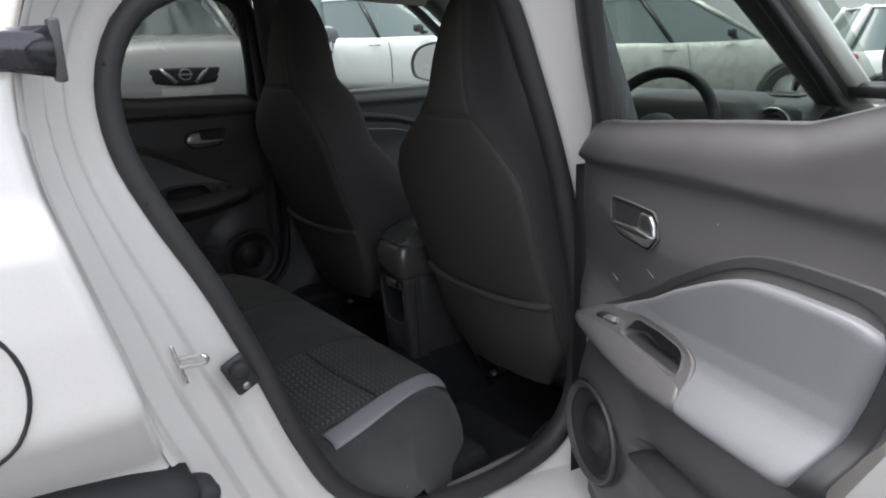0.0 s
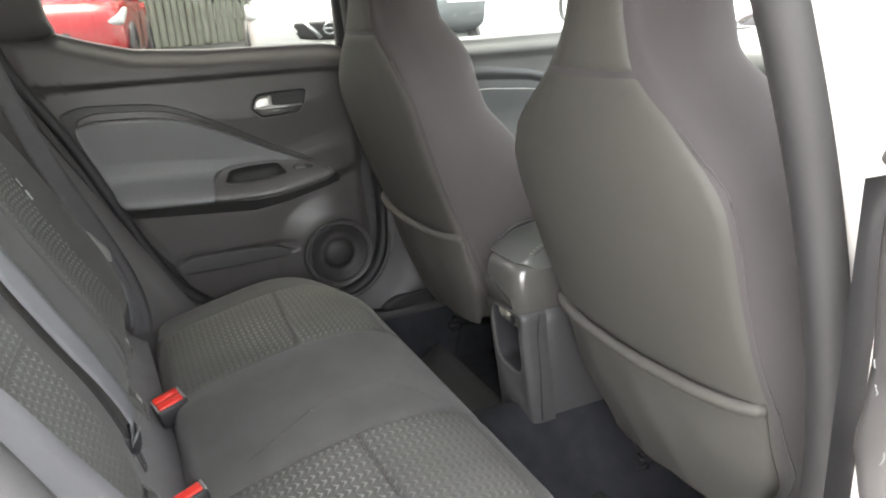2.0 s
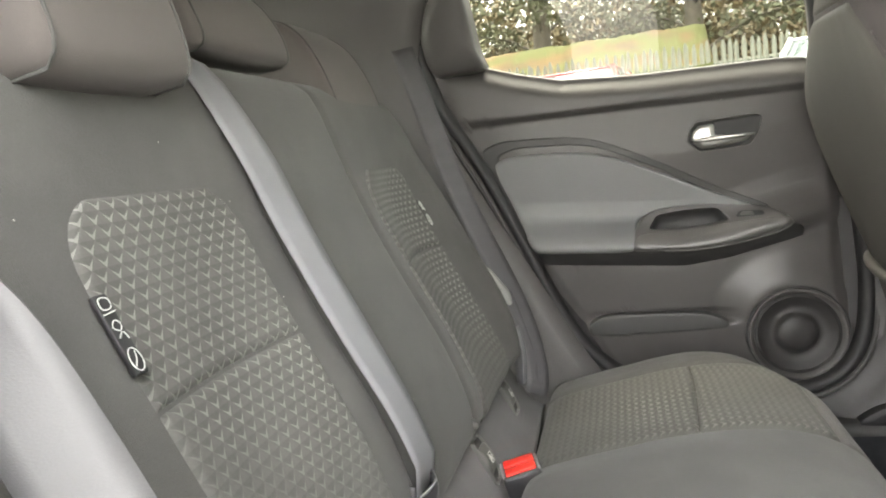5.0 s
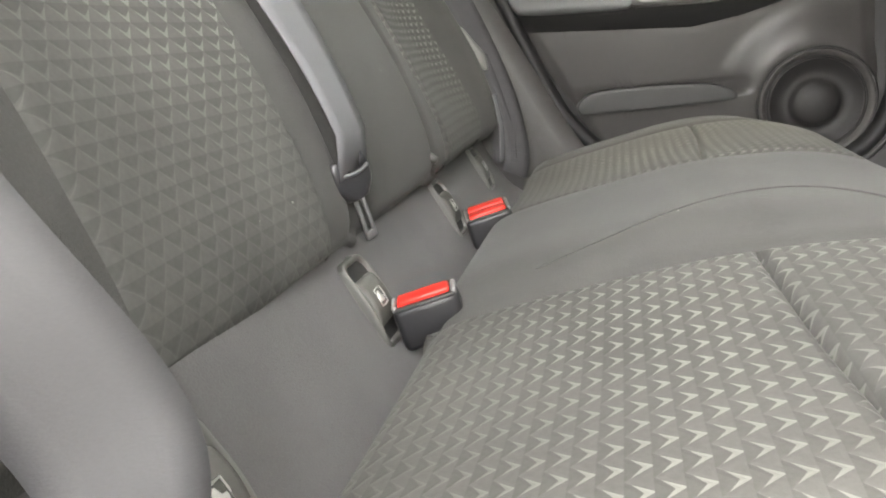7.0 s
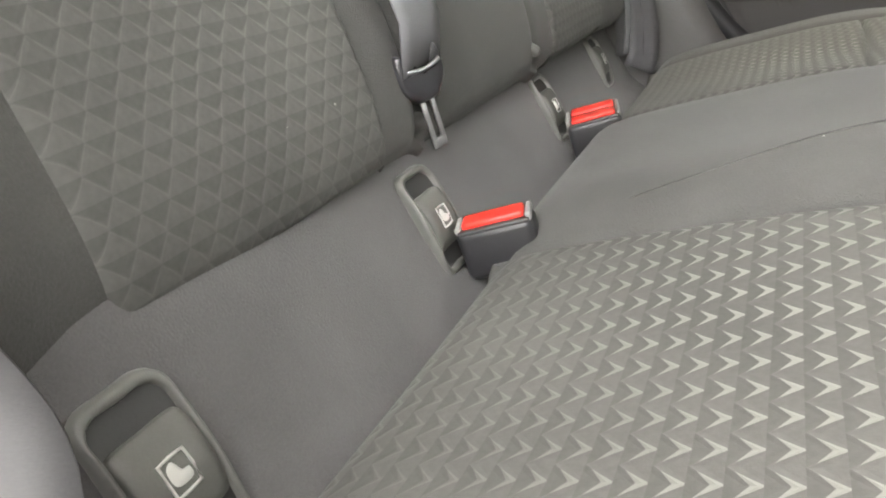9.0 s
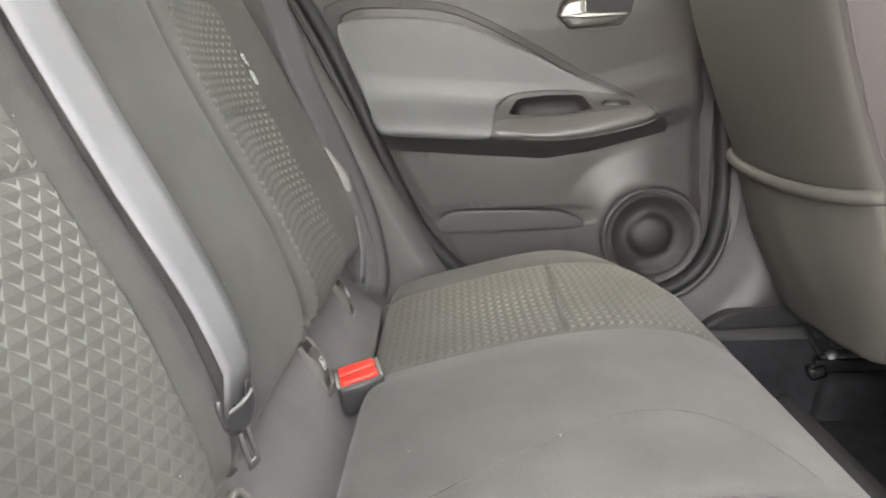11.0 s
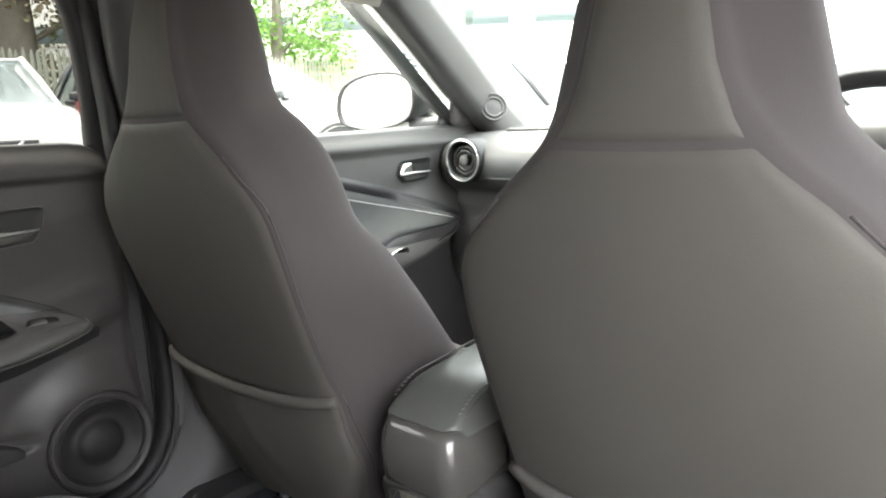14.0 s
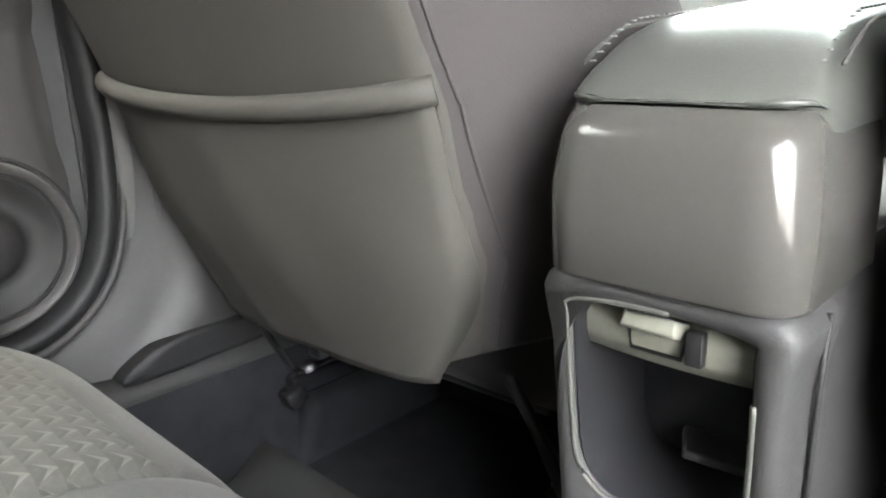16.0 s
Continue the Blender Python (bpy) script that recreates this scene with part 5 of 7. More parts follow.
# buckles
def buckle(y, kind_label, double=False):
    b = thing("seat_belt_buckle", (0.385, y, 0.64), kind_label, "belt buckle", "rear belt buckles")
    t = pose(0, 0, 0, 4, -12, 14)
    c, up = Vector((0.385, y, 0.642)), (t @ Vector((0, 0, 1)))
    side = t @ Vector((0, 1, 0))
    wide = 0.046 if double else 0.027
    fwd = t @ Vector((1, 0, 0))
    part("housing", box(c - up * 0.010, (0.054, wide, 0.038), 0.006, t, 3), PLASTIC_BLACK, b)
    part("rim", box(c + up * 0.0075, (0.050, wide - 0.002, 0.004), 0.0015, t), PLASTIC_DARK, b)
    for e in (-1, 1):
        part("lip", box(c + up * 0.009 + fwd * (0.0245 * e), (0.004, wide - 0.006, 0.006), 0.0015, t), ledge_grey, b, "pale worn lip")
    for k in ((-0.0115, 0.0115) if double else (0.0,)):
        part("release_button", box(c + up * 0.0105 + side * k, (0.043, 0.017, 0.006), 0.0022, t), RED, b, "red push button")
    return b


buckle(-0.150, "black belt buckle with a red button by the cushion")
buckle(0.140, "black twin belt buckle with red buttons", True)

# child-seat anchor covers
ledge_frame = material("satin_grey_plastic", (0.115, 0.115, 0.107), 0.32, var=0.1, bump=0.08)


def anchor_cover(y):
    a = thing("anchor_cover", (0.335, y, 0.66), "dark plastic child-seat anchor cover with a white symbol", "anchor cover", "child seat anchor covers")
    up = Vector((-0.031, 0, 0.0655)).normalized()
    out = Vector((up.z, 0, -up.x))
    dx, dz = flap_shift(y)
    c = Vector((0.3435 + dx, y, 0.653 + dz)) + out * 0.0030
    pl = lambda u, v, h: c + Vector((0, 0.90 * u, 0)) + up * (0.80 * v) + out * (h - 2.0 * v * v)
    o = crisp([(-0.0225, -0.048), (-0.0235, 0.0), (-0.0225, 0.046), (0.0225, 0.046), (0.0235, 0.0), (0.0225, -0.048)], 0.16)
    part("frame", pad(o, pl, [(-0.04, -0.008), (-0.02, 0.0012), (0.01, 0.0044), (0.04, 0.0050), (0.10, 0.0046), (0.13, 0.003), (0.15, -0.002)], 84), ledge_frame, a, "worn grey frame")
    part("well", pad(o, pl, [(0.12, 0.001), (0.5, 0.0), (0.8, 0.0)], 40), PLASTIC_DARK, a)
    fl_ = crisp([(-0.0192, -0.027), (-0.0194, 0.0), (-0.0192, 0.024), (0.0192, 0.024), (0.0194, 0.0), (0.0192, -0.027)], 0.10)
    bow = lambda u, v, h: pl(u, v, h + 0.0035 * (1 - (v / 0.027) ** 2))
    flap = part("flap", pad(fl_, bow, [(0, -0.004), (0.02, 0.001), (0.06, 0.0026), (0.3, 0.0032), (0.6, 0.0034), (0.85, 0.0034)], 84), PLASTIC_GREY, a, "curved dark flap")
    part("symbol_border", tube([pl(u, v - 0.001, 0.0068) for u, v in ((-0.0066, -0.0085), (-0.007, 0.0), (-0.0066, 0.0085), (0.0, 0.009), (0.0066, 0.0085), (0.007, 0.0), (0.0066, -0.0085), (0.0, -0.009))], 0.0008, 5, closed=True), WHITE_MARK, flap)
    part("symbol_mark", pad([(-0.0042, -0.005), (-0.005, 0.003), (-0.001, 0.006), (0.0015, 0.0), (0.005, -0.001), (0.0042, -0.006)], pl, [(0, 0.0068), (0.1, 0.0073), (0.8, 0.0073)], 24), WHITE_MARK, flap)


for yy in (-0.436, -0.163, 0.163, 0.443):
    anchor_cover(yy)

# belts
cb = thing("centre_seat_belt", (0.30, -0.10, 0.70), "grey centre belt webbing with a black tongue over the backrest", "seat belt")
pts, turn_w = [Vector((0.05, -0.152, 1.222)), Vector((0.11, -0.151, 1.226))], [Vector((0.2, 1, 0))] * 2
for z in np.linspace(1.195, 0.78, 20):
    y = curve1([(0.77, -0.136), (0.90, -0.136), (1.0, -0.137), (1.2, -0.150)], z)
    k, m = step(1.19, 1.08, z), step(0.92, 0.80, z)
    pts.append(backrest(b_at(z), y) + Vector((0.006 + 0.013 * k, 0, 0.003)))
    turn_w.append(Vector((0.16 + 0.10 * k - 0.14 * m, 0.95, 0.06 * k)))
pts.append(Vector((0.334, -0.134, 0.748)))
turn_w.append(Vector((0.10, 1.0, 0.0)))
part("webbing", strap(pts, 0.047, turn_w), BELT, cb, "grey woven webbing")
grip = pose(0, 0, 0, 8, -8, -20)
gc = Vector((0.333, -0.135, 0.741))
ears = [(-0.023, 0.022), (-0.018, 0.020), (-0.014, 0.008), (-0.010, 0.004), (0.010, 0.004), (0.014, 0.008), (0.018, 0.020), (0.023, 0.022), (0.027, 0.012), (0.025, -0.004), (0.015, -0.014), (0.009, -0.018), (-0.009, -0.018), (-0.015, -0.014), (-0.025, -0.004), (-0.027, 0.012)]
on_grip = lambda u, v, h: gc + grip @ Vector((h, 0.80 * u, 0.88 * v + 0.003))
part("tongue_grip", pad(ears, on_grip, [(0.1, -0.006), (0.0, -0.003), (0.0, 0.002), (0.05, 0.0045), (0.16, 0.006), (0.4, 0.0065), (0.8, 0.0065)], 96), GRIP_BLACK, cb, "black plastic tongue grip")
part("grip_bar", tube([on_grip(u, 0.006 + 0.003 * (u / 0.02) ** 2, 0.006) for u in np.linspace(-0.02, 0.02, 9)], 0.0020, 8), STEEL, cb, "steel bar above the grip")
for k in (-1, 1):
    part("tongue_blade", box(gc + grip @ Vector((0.0, 0.0046 * k, -0.026)), (0.0024, 0.004, 0.034), 0.0008, grip), STEEL, cb, "steel tongue blade")
part("blade_tip", box(gc + grip @ Vector((0.0, 0, -0.043)), (0.0026, 0.013, 0.007), 0.001, grip), STEEL, cb)
part("belt_guide", box((0.322, 0.125, 0.722), (0.03, 0.02, 0.010), 0.004, pose(0, 0, 0, 0, 30, 20)), PLASTIC_GREY, cb)

rb = thing("right_seat_belt", (0.38, -0.5, 0.70), "grey outer belt webbing hanging beside the seat", "seat belt")
path_r = spline([(0.12, -0.555, 1.30), (0.217, -0.537, 1.10), (0.294, -0.542, 0.965), (0.345, -0.548, 0.875), (0.374, -0.533, 0.805), (0.391, -0.513, 0.745), (0.396, -0.515, 0.715), (0.386, -0.535, 0.672), (0.365, -0.55, 0.62)], 176)
ac = []
for i in range(176):
    k = step(44, 92, i)
    ac.append(Vector((0.62, -0.72, 0.15)) * (1 - k) + Vector((0.64, 0.69, 0.32 * (1 - step(104, 136, i)))) * k)
part("webbing", strap(path_r, 0.048, ac), BELT_SHADED, rb)
part("tongue_grip", box((0.354, -0.545, 0.869), (0.016, 0.056, 0.032), 0.007, pose(0, 0, 0, 25, -25, 45)), PLASTIC_GREY, rb, "grey plastic tongue grip")
part("tongue_blade", box((0.360, -0.551, 0.839), (0.003, 0.020, 0.034), 0.001, pose(0, 0, 0, 25, -25, 45)), STEEL, rb, "steel tongue blade")
part("blade_slot", box((0.3615, -0.5525, 0.835), (0.003, 0.008, 0.014), 0.0008, pose(0, 0, 0, 25, -25, 45)), PLASTIC_BLACK, rb)
lb = thing("left_seat_belt", (0.30, 0.55, 0.70), "grey outer belt webbing by the rear door", "seat belt")
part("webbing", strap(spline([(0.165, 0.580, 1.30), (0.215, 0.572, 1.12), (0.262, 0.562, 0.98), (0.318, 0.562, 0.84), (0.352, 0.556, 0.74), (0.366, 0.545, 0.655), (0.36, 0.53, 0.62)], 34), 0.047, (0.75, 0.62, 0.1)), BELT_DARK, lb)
part("tongue_grip", pad(crisp([(-0.028, 0.030), (-0.012, 0.036), (0.024, -0.014), (0.026, -0.040), (0.012, -0.034)], 0.16), lambda u, v, h: Vector((0.305 + u, 0.538 - h, 0.832 + v)), [(0, -0.008), (0.0, 0.0), (0.06, 0.003), (0.4, 0.004), (0.8, 0.004)], 48), ledge_grey, lb, "pale grey tongue grip")
part("tongue_slot", tube(spline([(0.296, 0.5335, 0.845), (0.312, 0.5335, 0.822)], 6), 0.003, 6), PLASTIC_BLACK, lb)
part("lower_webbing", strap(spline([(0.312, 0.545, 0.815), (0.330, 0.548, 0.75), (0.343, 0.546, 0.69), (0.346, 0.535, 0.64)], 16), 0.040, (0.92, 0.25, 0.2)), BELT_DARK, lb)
# Narrow pale strip, the webbing's lit edge painted as a separate band.
part("lit_webbing_edge", strap(spline([(0.340, 0.520, 0.755), (0.347, 0.520, 0.70), (0.343, 0.520, 0.645)], 12), 0.010, (0.6, 0.75, 0.0)), BELT, lb)

# ---- front seats ----
# the backrest's outline, row by row up it: half width of the rear face and of the wings, depth of the wings' edge and of the front, sweep of the rear face
SEAT_V = (0.02, 0.12, 0.22, 0.32, 0.40, 0.46, 0.51, 0.55, 0.59, 0.63, 0.68, 0.75, 0.81, 0.85, 0.872)
REAR_HALF = (0.155, 0.208, 0.219, 0.219, 0.221, 0.224, 0.220, 0.198, 0.162, 0.112, 0.074, 0.056, 0.044, 0.030, 0.010)
WING_HALF = (0.267, 0.276, 0.280, 0.268, 0.246, 0.228, 0.223, 0.200, 0.164, 0.129, 0.118, 0.102, 0.080, 0.052, 0.014)
WING_DEEP = (0.171, 0.172, 0.170, 0.155, 0.126, 0.100, 0.091, 0.088, 0.082, 0.080, 0.076, 0.075, 0.060, 0.048, 0.043)
FRONT_DEEP = (0.229, 0.229, 0.226, 0.208, 0.195, 0.168, 0.166, 0.174, 0.167, 0.142, 0.135, 0.125, 0.095, 0.066, 0.048)
SWEEP = (0.022, 0.029, 0.031, 0.046, 0.055, 0.060, 0.061, 0.059, 0.052, 0.044, 0.029, 0.007, -0.021, -0.044, -0.056)
vs = np.linspace(0.02, 0.872, 100)


def smooth_table(tab):
    """Softened values of a table along the backrest."""
    at = np.linspace(0.0, 0.892, 400)
    fine = np.interp(at, SEAT_V, tab)
    k = np.hanning(21)
    fine = np.convolve(np.pad(fine, 10, mode="edge"), k / k.sum(), mode="valid")
    return lambda v: float(np.interp(v, at, fine))


wb_, wf_, wd_, fd_, sw_ = (smooth_table(t) for t in (REAR_HALF, WING_HALF, WING_DEEP, FRONT_DEEP, SWEEP))
LEAN_BACK = 0.2256
SX, SY, SZ = 1.032, 0.360, 0.605


def seat_point(v, u, d):
    """Backrest point: v up along it, u to the left, d forward from its rear face."""
    return Vector((SX - v * math.sin(LEAN_BACK) + (d - sw_(v)) * math.cos(LEAN_BACK), SY + u, SZ + v * math.cos(LEAN_BACK) + (d - sw_(v)) * math.sin(LEAN_BACK)))


def seat_ring(v):
    b, f, m, g = wb_(v), wf_(v), wd_(v), fd_(v)
    half = [(0.0, 0.0), (0.30 * b, 0.0007), (0.60 * b, 0.003), (0.80 * b, 0.007), (0.92 * b, 0.0115), (0.985 * b, 0.0165), (b + 0.03 * (f - b), 0.0235), (b + 0.22 * (f - b), 0.02 + 0.2 * (m - 0.02)), (b + 0.62 * (f - b), 0.02 + 0.52 * (m - 0.02)),
            (b + 0.90 * (f - b), 0.02 + 0.82 * (m - 0.02)), (1.005 * f, m), (0.985 * f, m + 0.55 * (g - m)), (0.92 * f, m + 0.90 * (g - m)), (0.80 * f, g), (0.62 * f, g - 0.010), (0.35 * f, g - 0.024), (0.0, g - 0.03)]
    return half + [(-u, d) for u, d in half[-2:0:-1]]


def back_depth(v, u):
    """Depth of the backrest's rear face at a distance from its middle."""
    r = seat_ring(v)[:9]
    return float(np.interp(abs(u), [a for a, _ in r], [d for _, d in r]))


NECK = 0.641


def seam_half(v):
    """Half the width between the seams of the rear face, and above the neck of the head."""
    if v > NECK:
        return curve1([(NECK, 0.087), (0.66, 0.076), (0.70, 0.061), (0.757, 0.050), (0.82, 0.036), (0.858, 0.022)], v)
    return min(wb_(v) * 0.985, curve1([(0.0, 0.150), (0.06, 0.185), (0.12, 0.205), (0.25, 0.218), (0.35, 0.220), (0.43, 0.222), (0.49, 0.221), (0.52, 0.213), (0.55, 0.192), (0.594, 0.146), (0.62, 0.112), (NECK, 0.088)], v))


def flank(v, u):
    """Place across the rear face for u from -1 to 1: the inner seam runs farther round towards the foot."""
    extra = 0.027 * (1 - v / 0.34) ** 2 if u < 0 and v < 0.34 else 0.0
    return u * (seam_half(v) + extra)


def back_cover(v0, v1, n):
    """A fitted cover over the rear face between two heights, its edges drawn into the seams."""
    out = []
    for v in np.linspace(v0, v1, n):
        w = seam_half(v)
        row = []
        for k in range(45):
            u = math.sin(math.pi / 2 * (2 * k / 44 - 1))
            edge_in = min((1 - abs(u)) * w, v1 - v, v - v0 if v0 > 0.1 else 1.0)
            row.append(seat_point(v, flank(v, u), back_depth(v, flank(v, u)) - 0.0030 + 0.0062 * math.exp(-(max(edge_in, 0.0) / 0.0048) ** 1.3)))
        out.append(row)
    return sheet(out)


seat = thing("front_seat", (SX, SY, 0.40), "charcoal fabric front seat with integrated headrest and rear pocket", "car seat", "front seats")
part("backrest", sheet([[seat_point(v, u, d) for u, d in seat_ring(v)] for v in vs], close_v=True, caps=True), FABRIC_SEAT, seat, mods=[("SUBSURF", {"levels": 1})])
part("rear_panel", back_cover(0.03, NECK, 120), BACK_PANEL, seat, "smooth grey-green cover of the seat back")
part("head_panel", back_cover(NECK, 0.858, 50), BACK_PANEL, seat, "smooth cover on the back of the headrest")
for s in (1, -1):
    part("back_seam", tube([seat_point(v, flank(v, s) + 0.003 * s, back_depth(v, flank(v, s) + 0.003 * s) - 0.0005) for v in np.linspace(0.03, 0.590, 100)], 0.0014, 6), FABRIC_SEAT, seat, "sewn welt beside the rear panel")
# rear pocket with a rolled, sagging top edge
rows = []
for v in np.linspace(0.012, 0.236, 30):
    w = 0.975 * (0.84 + 0.16 * step(0.0, 0.10, v) ** 0.5)
    puff = 0.011 * math.sin(math.pi * (v - 0.012) / 0.29)
    row = []
    for u in np.linspace(-1, 1, 34):
        fold = 0.0016 * math.sin(5.2 * u + 9 * v) + 0.0012 * math.sin(11 * u - 26 * v)
        row.append(seat_point(v - 0.010 * math.cos(math.pi * u / 2) * step(0.12, 0.236, v), flank(v, u * w), back_depth(v, flank(v, u * w)) - 0.0045 - (puff + fold) * math.cos(math.pi * u / 2) + 0.003 * abs(u) ** 6))
    rows.append(row)
pocket = part("rear_pocket", sheet(rows), BACK_PANEL, seat, "slack fabric pocket", mods=[("SOLIDIFY", {"thickness": 0.003})])
part("pocket_hem", tube([seat_point(0.240 - 0.010 * math.cos(math.pi * u / 2), flank(0.236, u) * 0.985, back_depth(0.236, flank(0.236, u)) - 0.0105 - 0.005 * math.cos(math.pi * u / 2) + 0.006 * abs(u) ** 8) for u in np.linspace(-1, 1, 48)], 0.0088, 12), BACK_PANEL, pocket, "rolled elastic hem")
# seat cushion, rails and the parts under it
rows = []
for t in np.linspace(0, 1, 30):
    x = SX + 0.09 + 0.49 * t
    top = 0.665 + 0.035 * t - 0.10 * step(0.90, 1.0, t) ** 2
    rows.append([(x, SY + u * 0.255 * (1 - 0.10 * t), zz) for u, zz in ((-0.80, 0.545), (-1.0, 0.565), (-1.04, 0.60), (-1.0, top + 0.02), (-0.85, top + 0.035), (-0.6, top), (0, top - 0.012), (0.6, top), (0.85, top + 0.035), (1.0, top + 0.02), (1.04, 0.60), (1.0, 0.565), (0.80, 0.545))])
part("seat_cushion", sheet(rows, close_v=True, caps=True), FABRIC_SEAT, seat, mods=[("SUBSURF", {"levels": 1})])
for s in (1, -1):
    part("seat_rail", box((SX + 0.305, SY + s * 0.192, 0.466), (0.46, 0.034, 0.026), 0.005), RAIL_BLACK, seat, "black steel seat rail")
    part("rail_foot", box((SX + 0.078, SY + s * 0.192, 0.456), (0.030, 0.046, 0.024), 0.006, pose(0, 0, 0, 0, -18, 0)), RAIL_BLACK, seat)
    part("rail_slot", box((SX + 0.16, SY + s * 0.186, 0.4815), (0.15, 0.012, 0.004), 0.001), PLASTIC_DARK, seat)
    part("rail_bolt", disc((SX + 0.105, SY + s * 0.186, 0.4805), (-0.3, 0, 1), [(0.011, 0), (0.010, 0.007), (0.004, 0.009)], 12), STEEL, seat)
    part("recliner_link", tube(spline([(SX + 0.015, SY + s * 0.195, 0.625), (SX + 0.050, SY + s * 0.200, 0.56), (SX + 0.088, SY + s * 0.200, 0.483)], 10), 0.008, 8, flat=0.5), PLASTIC_BLACK, seat)
part("lever_rod", tube(spline([(SX + 0.11, SY + 0.165, 0.545), (SX + 0.105, SY + 0.10, 0.54), (SX + 0.115, SY - 0.10, 0.54), (SX + 0.11, SY - 0.165, 0.545)], 20), 0.005, 8), PLASTIC_BLACK, seat, "dark steel height rod")
part("lever_clip", box((SX + 0.076, SY + 0.120, 0.533), (0.016, 0.022, 0.016), 0.004), PLASTIC_BLACK, seat)
copy_thing(seat, pose(SX + 0.062, -0.321, 0.358))

# ---- centre console ----
con = thing("centre_console", (1.1, 0.015, 0.40), "glossy dark centre console with padded armrest lid and rear sockets", "console")
YC, HWC = 0.014, 0.067


def con_ring(z0, z1, hw, x0, x1, r=0.024, n=5):
    """Rounded oblong outline in x and y."""
    pts = []
    for cx, cy, a0 in ((x0 + r, YC + hw - r, 90), (x0 + r, YC - hw + r, 180), (x1 - r, YC - hw + r, 270), (x1 - r, YC + hw - r, 0)):
        for k in range(n + 1):
            a = radians(a0 + 90 * k / n)
            pts.append((cx + r * math.cos(a), cy + r * math.sin(a)))
    return pts


def block(levels, n=5):
    """A block built of rounded outlines: (z, half width, rear x, front x, corner)."""
    return sheet([[(x, y, z) for x, y in con_ring(z, z, hw, x0, x1, r, n)] for z, hw, x0, x1, r in levels], close_v=True, caps=True)


upper = part("rear_cover", block([(0.742, HWC - 0.002, 0.968, 1.10, 0.022), (0.745, HWC, 0.966, 1.10, 0.024), (0.79, HWC - 0.001, 0.962, 1.10, 0.026), (0.815, HWC - 0.004, 0.966, 1.10, 0.026), (0.829, HWC - 0.008, 0.974, 1.10, 0.026)], 8), GLOSS_BLACK, con, "glossy dark cover panel")
lid_rows = []
for x in [0.9760, 0.9768, 0.979, 0.983, 0.988, 0.994, 1.000, 1.008, 1.025, 1.05, 1.09, 1.14, 1.19, 1.24, 1.28, 1.305, 1.314]:
    back, front = step(0.9750, 1.05, x) ** 0.6, step(1.318, 1.27, x) ** 0.5
    top = 0.832 + (0.036 + 0.014 * step(1.0, 1.25, x)) * back * front
    w = 0.068 - 0.010 * (1 - step(0.9785, 1.0, x)) - 0.012 * (1 - front)
    w = min(w, 0.0345 + math.sqrt(max(0.0, 0.026 ** 2 - max(0.0, 1.0005 - x) ** 2)))
    zb = 0.793 + 0.036 * (1 - step(0.985, 1.02, x)) * 1.0
    lid_rows.append([(x, YC + u * w, z) for u, z in ((-0.90, zb + 0.002), (-0.985, zb), (-1.03, zb + 0.008), (-1.03, min(top, 0.828)), (-1.0, min(top, 0.836)), (-0.93, top - 0.006 * back), (-0.80, top), (-0.4, top + 0.004 * back), (0, top + 0.005 * back),
                     (0.4, top + 0.004 * back), (0.80, top), (0.93, top - 0.006 * back), (1.0, min(top, 0.836)), (1.03, min(top, 0.828)), (1.03, zb + 0.008), (0.985, zb), (0.90, zb + 0.002))])
lid = part("armrest_lid", sheet(lid_rows, close_v=True, caps=True), LEATHER_DARK, con, "padded dark leatherette lid", mods=[("SUBSURF", {"levels": 1})])
for s in (1, -1):
    part("lid_seam", tube([(x, YC + s * 0.0625, 0.8345 + (0.034 + 0.014 * step(1.0, 1.25, x)) * step(0.9750, 1.05, x) ** 0.6 - 0.004) for x in np.linspace(1.002, 1.28, 40)], 0.0012, 5), FABRIC, lid)
    for i in range(42):
        x = 1.000 + i * 0.0066
        zt = 0.832 + (0.036 + 0.014 * step(1.0, 1.25, x)) * step(0.9750, 1.05, x) ** 0.6 + 0.0014
        part("stitch", box((x, YC + s * 0.0555, zt - 0.0008), (0.0052, 0.0009, 0.0008), 0), ledge_grey, lid)
# lower body as side walls and a rear frame round the open bin
WALL_TRIM = material("console_side_plastic", (0.050, 0.049, 0.049), 0.5, var=0.15, bump=0.3, bump_scale=600)
part("side_wall", sheet([[(x, YC + 0.055 + 0.006 * step(0.4, 0.74, z), z) for z in np.linspace(0.40, 0.741, 12)] for x in np.linspace(1.0, 1.62, 12)]), WALL_TRIM, con, mods=[("SOLIDIFY", {"thickness": 0.012})])
part("side_wall", sheet([[(x, YC - 0.055 - 0.006 * step(0.4, 0.74, z), z) for z in np.linspace(0.40, 0.741, 12)] for x in np.linspace(1.0, 1.62, 12)]), WALL_TRIM, con, mods=[("SOLIDIFY", {"thickness": 0.012})])
part("panel_gap", tube([(1.006, YC - 0.0685, 0.738), (1.003, YC - 0.0685, 0.70), (1.008, YC - 0.0675, 0.62), (1.012, YC - 0.066, 0.52)], 0.0016, 6), RUBBER_BLACK, con)
face_x = lambda z: 0.970 + (0.741 - z) * 0.10
outer = spline([(-0.065, 0.741), (-0.0655, 0.70), (-0.065, 0.60), (-0.063, 0.50), (-0.060, 0.42), (0.0, 0.405), (0.060, 0.42), (0.063, 0.50), (0.065, 0.60), (0.0655, 0.70), (0.065, 0.741), (0.0, 0.742)], 96, closed=True)
inner = spline([(-0.045, 0.727), (-0.048, 0.715), (-0.048, 0.66), (-0.045, 0.628), (-0.031, 0.612), (0.0, 0.609), (0.031, 0.612), (0.045, 0.628), (0.048, 0.66), (0.048, 0.715), (0.045, 0.727), (0.0, 0.731)], 96, closed=True)
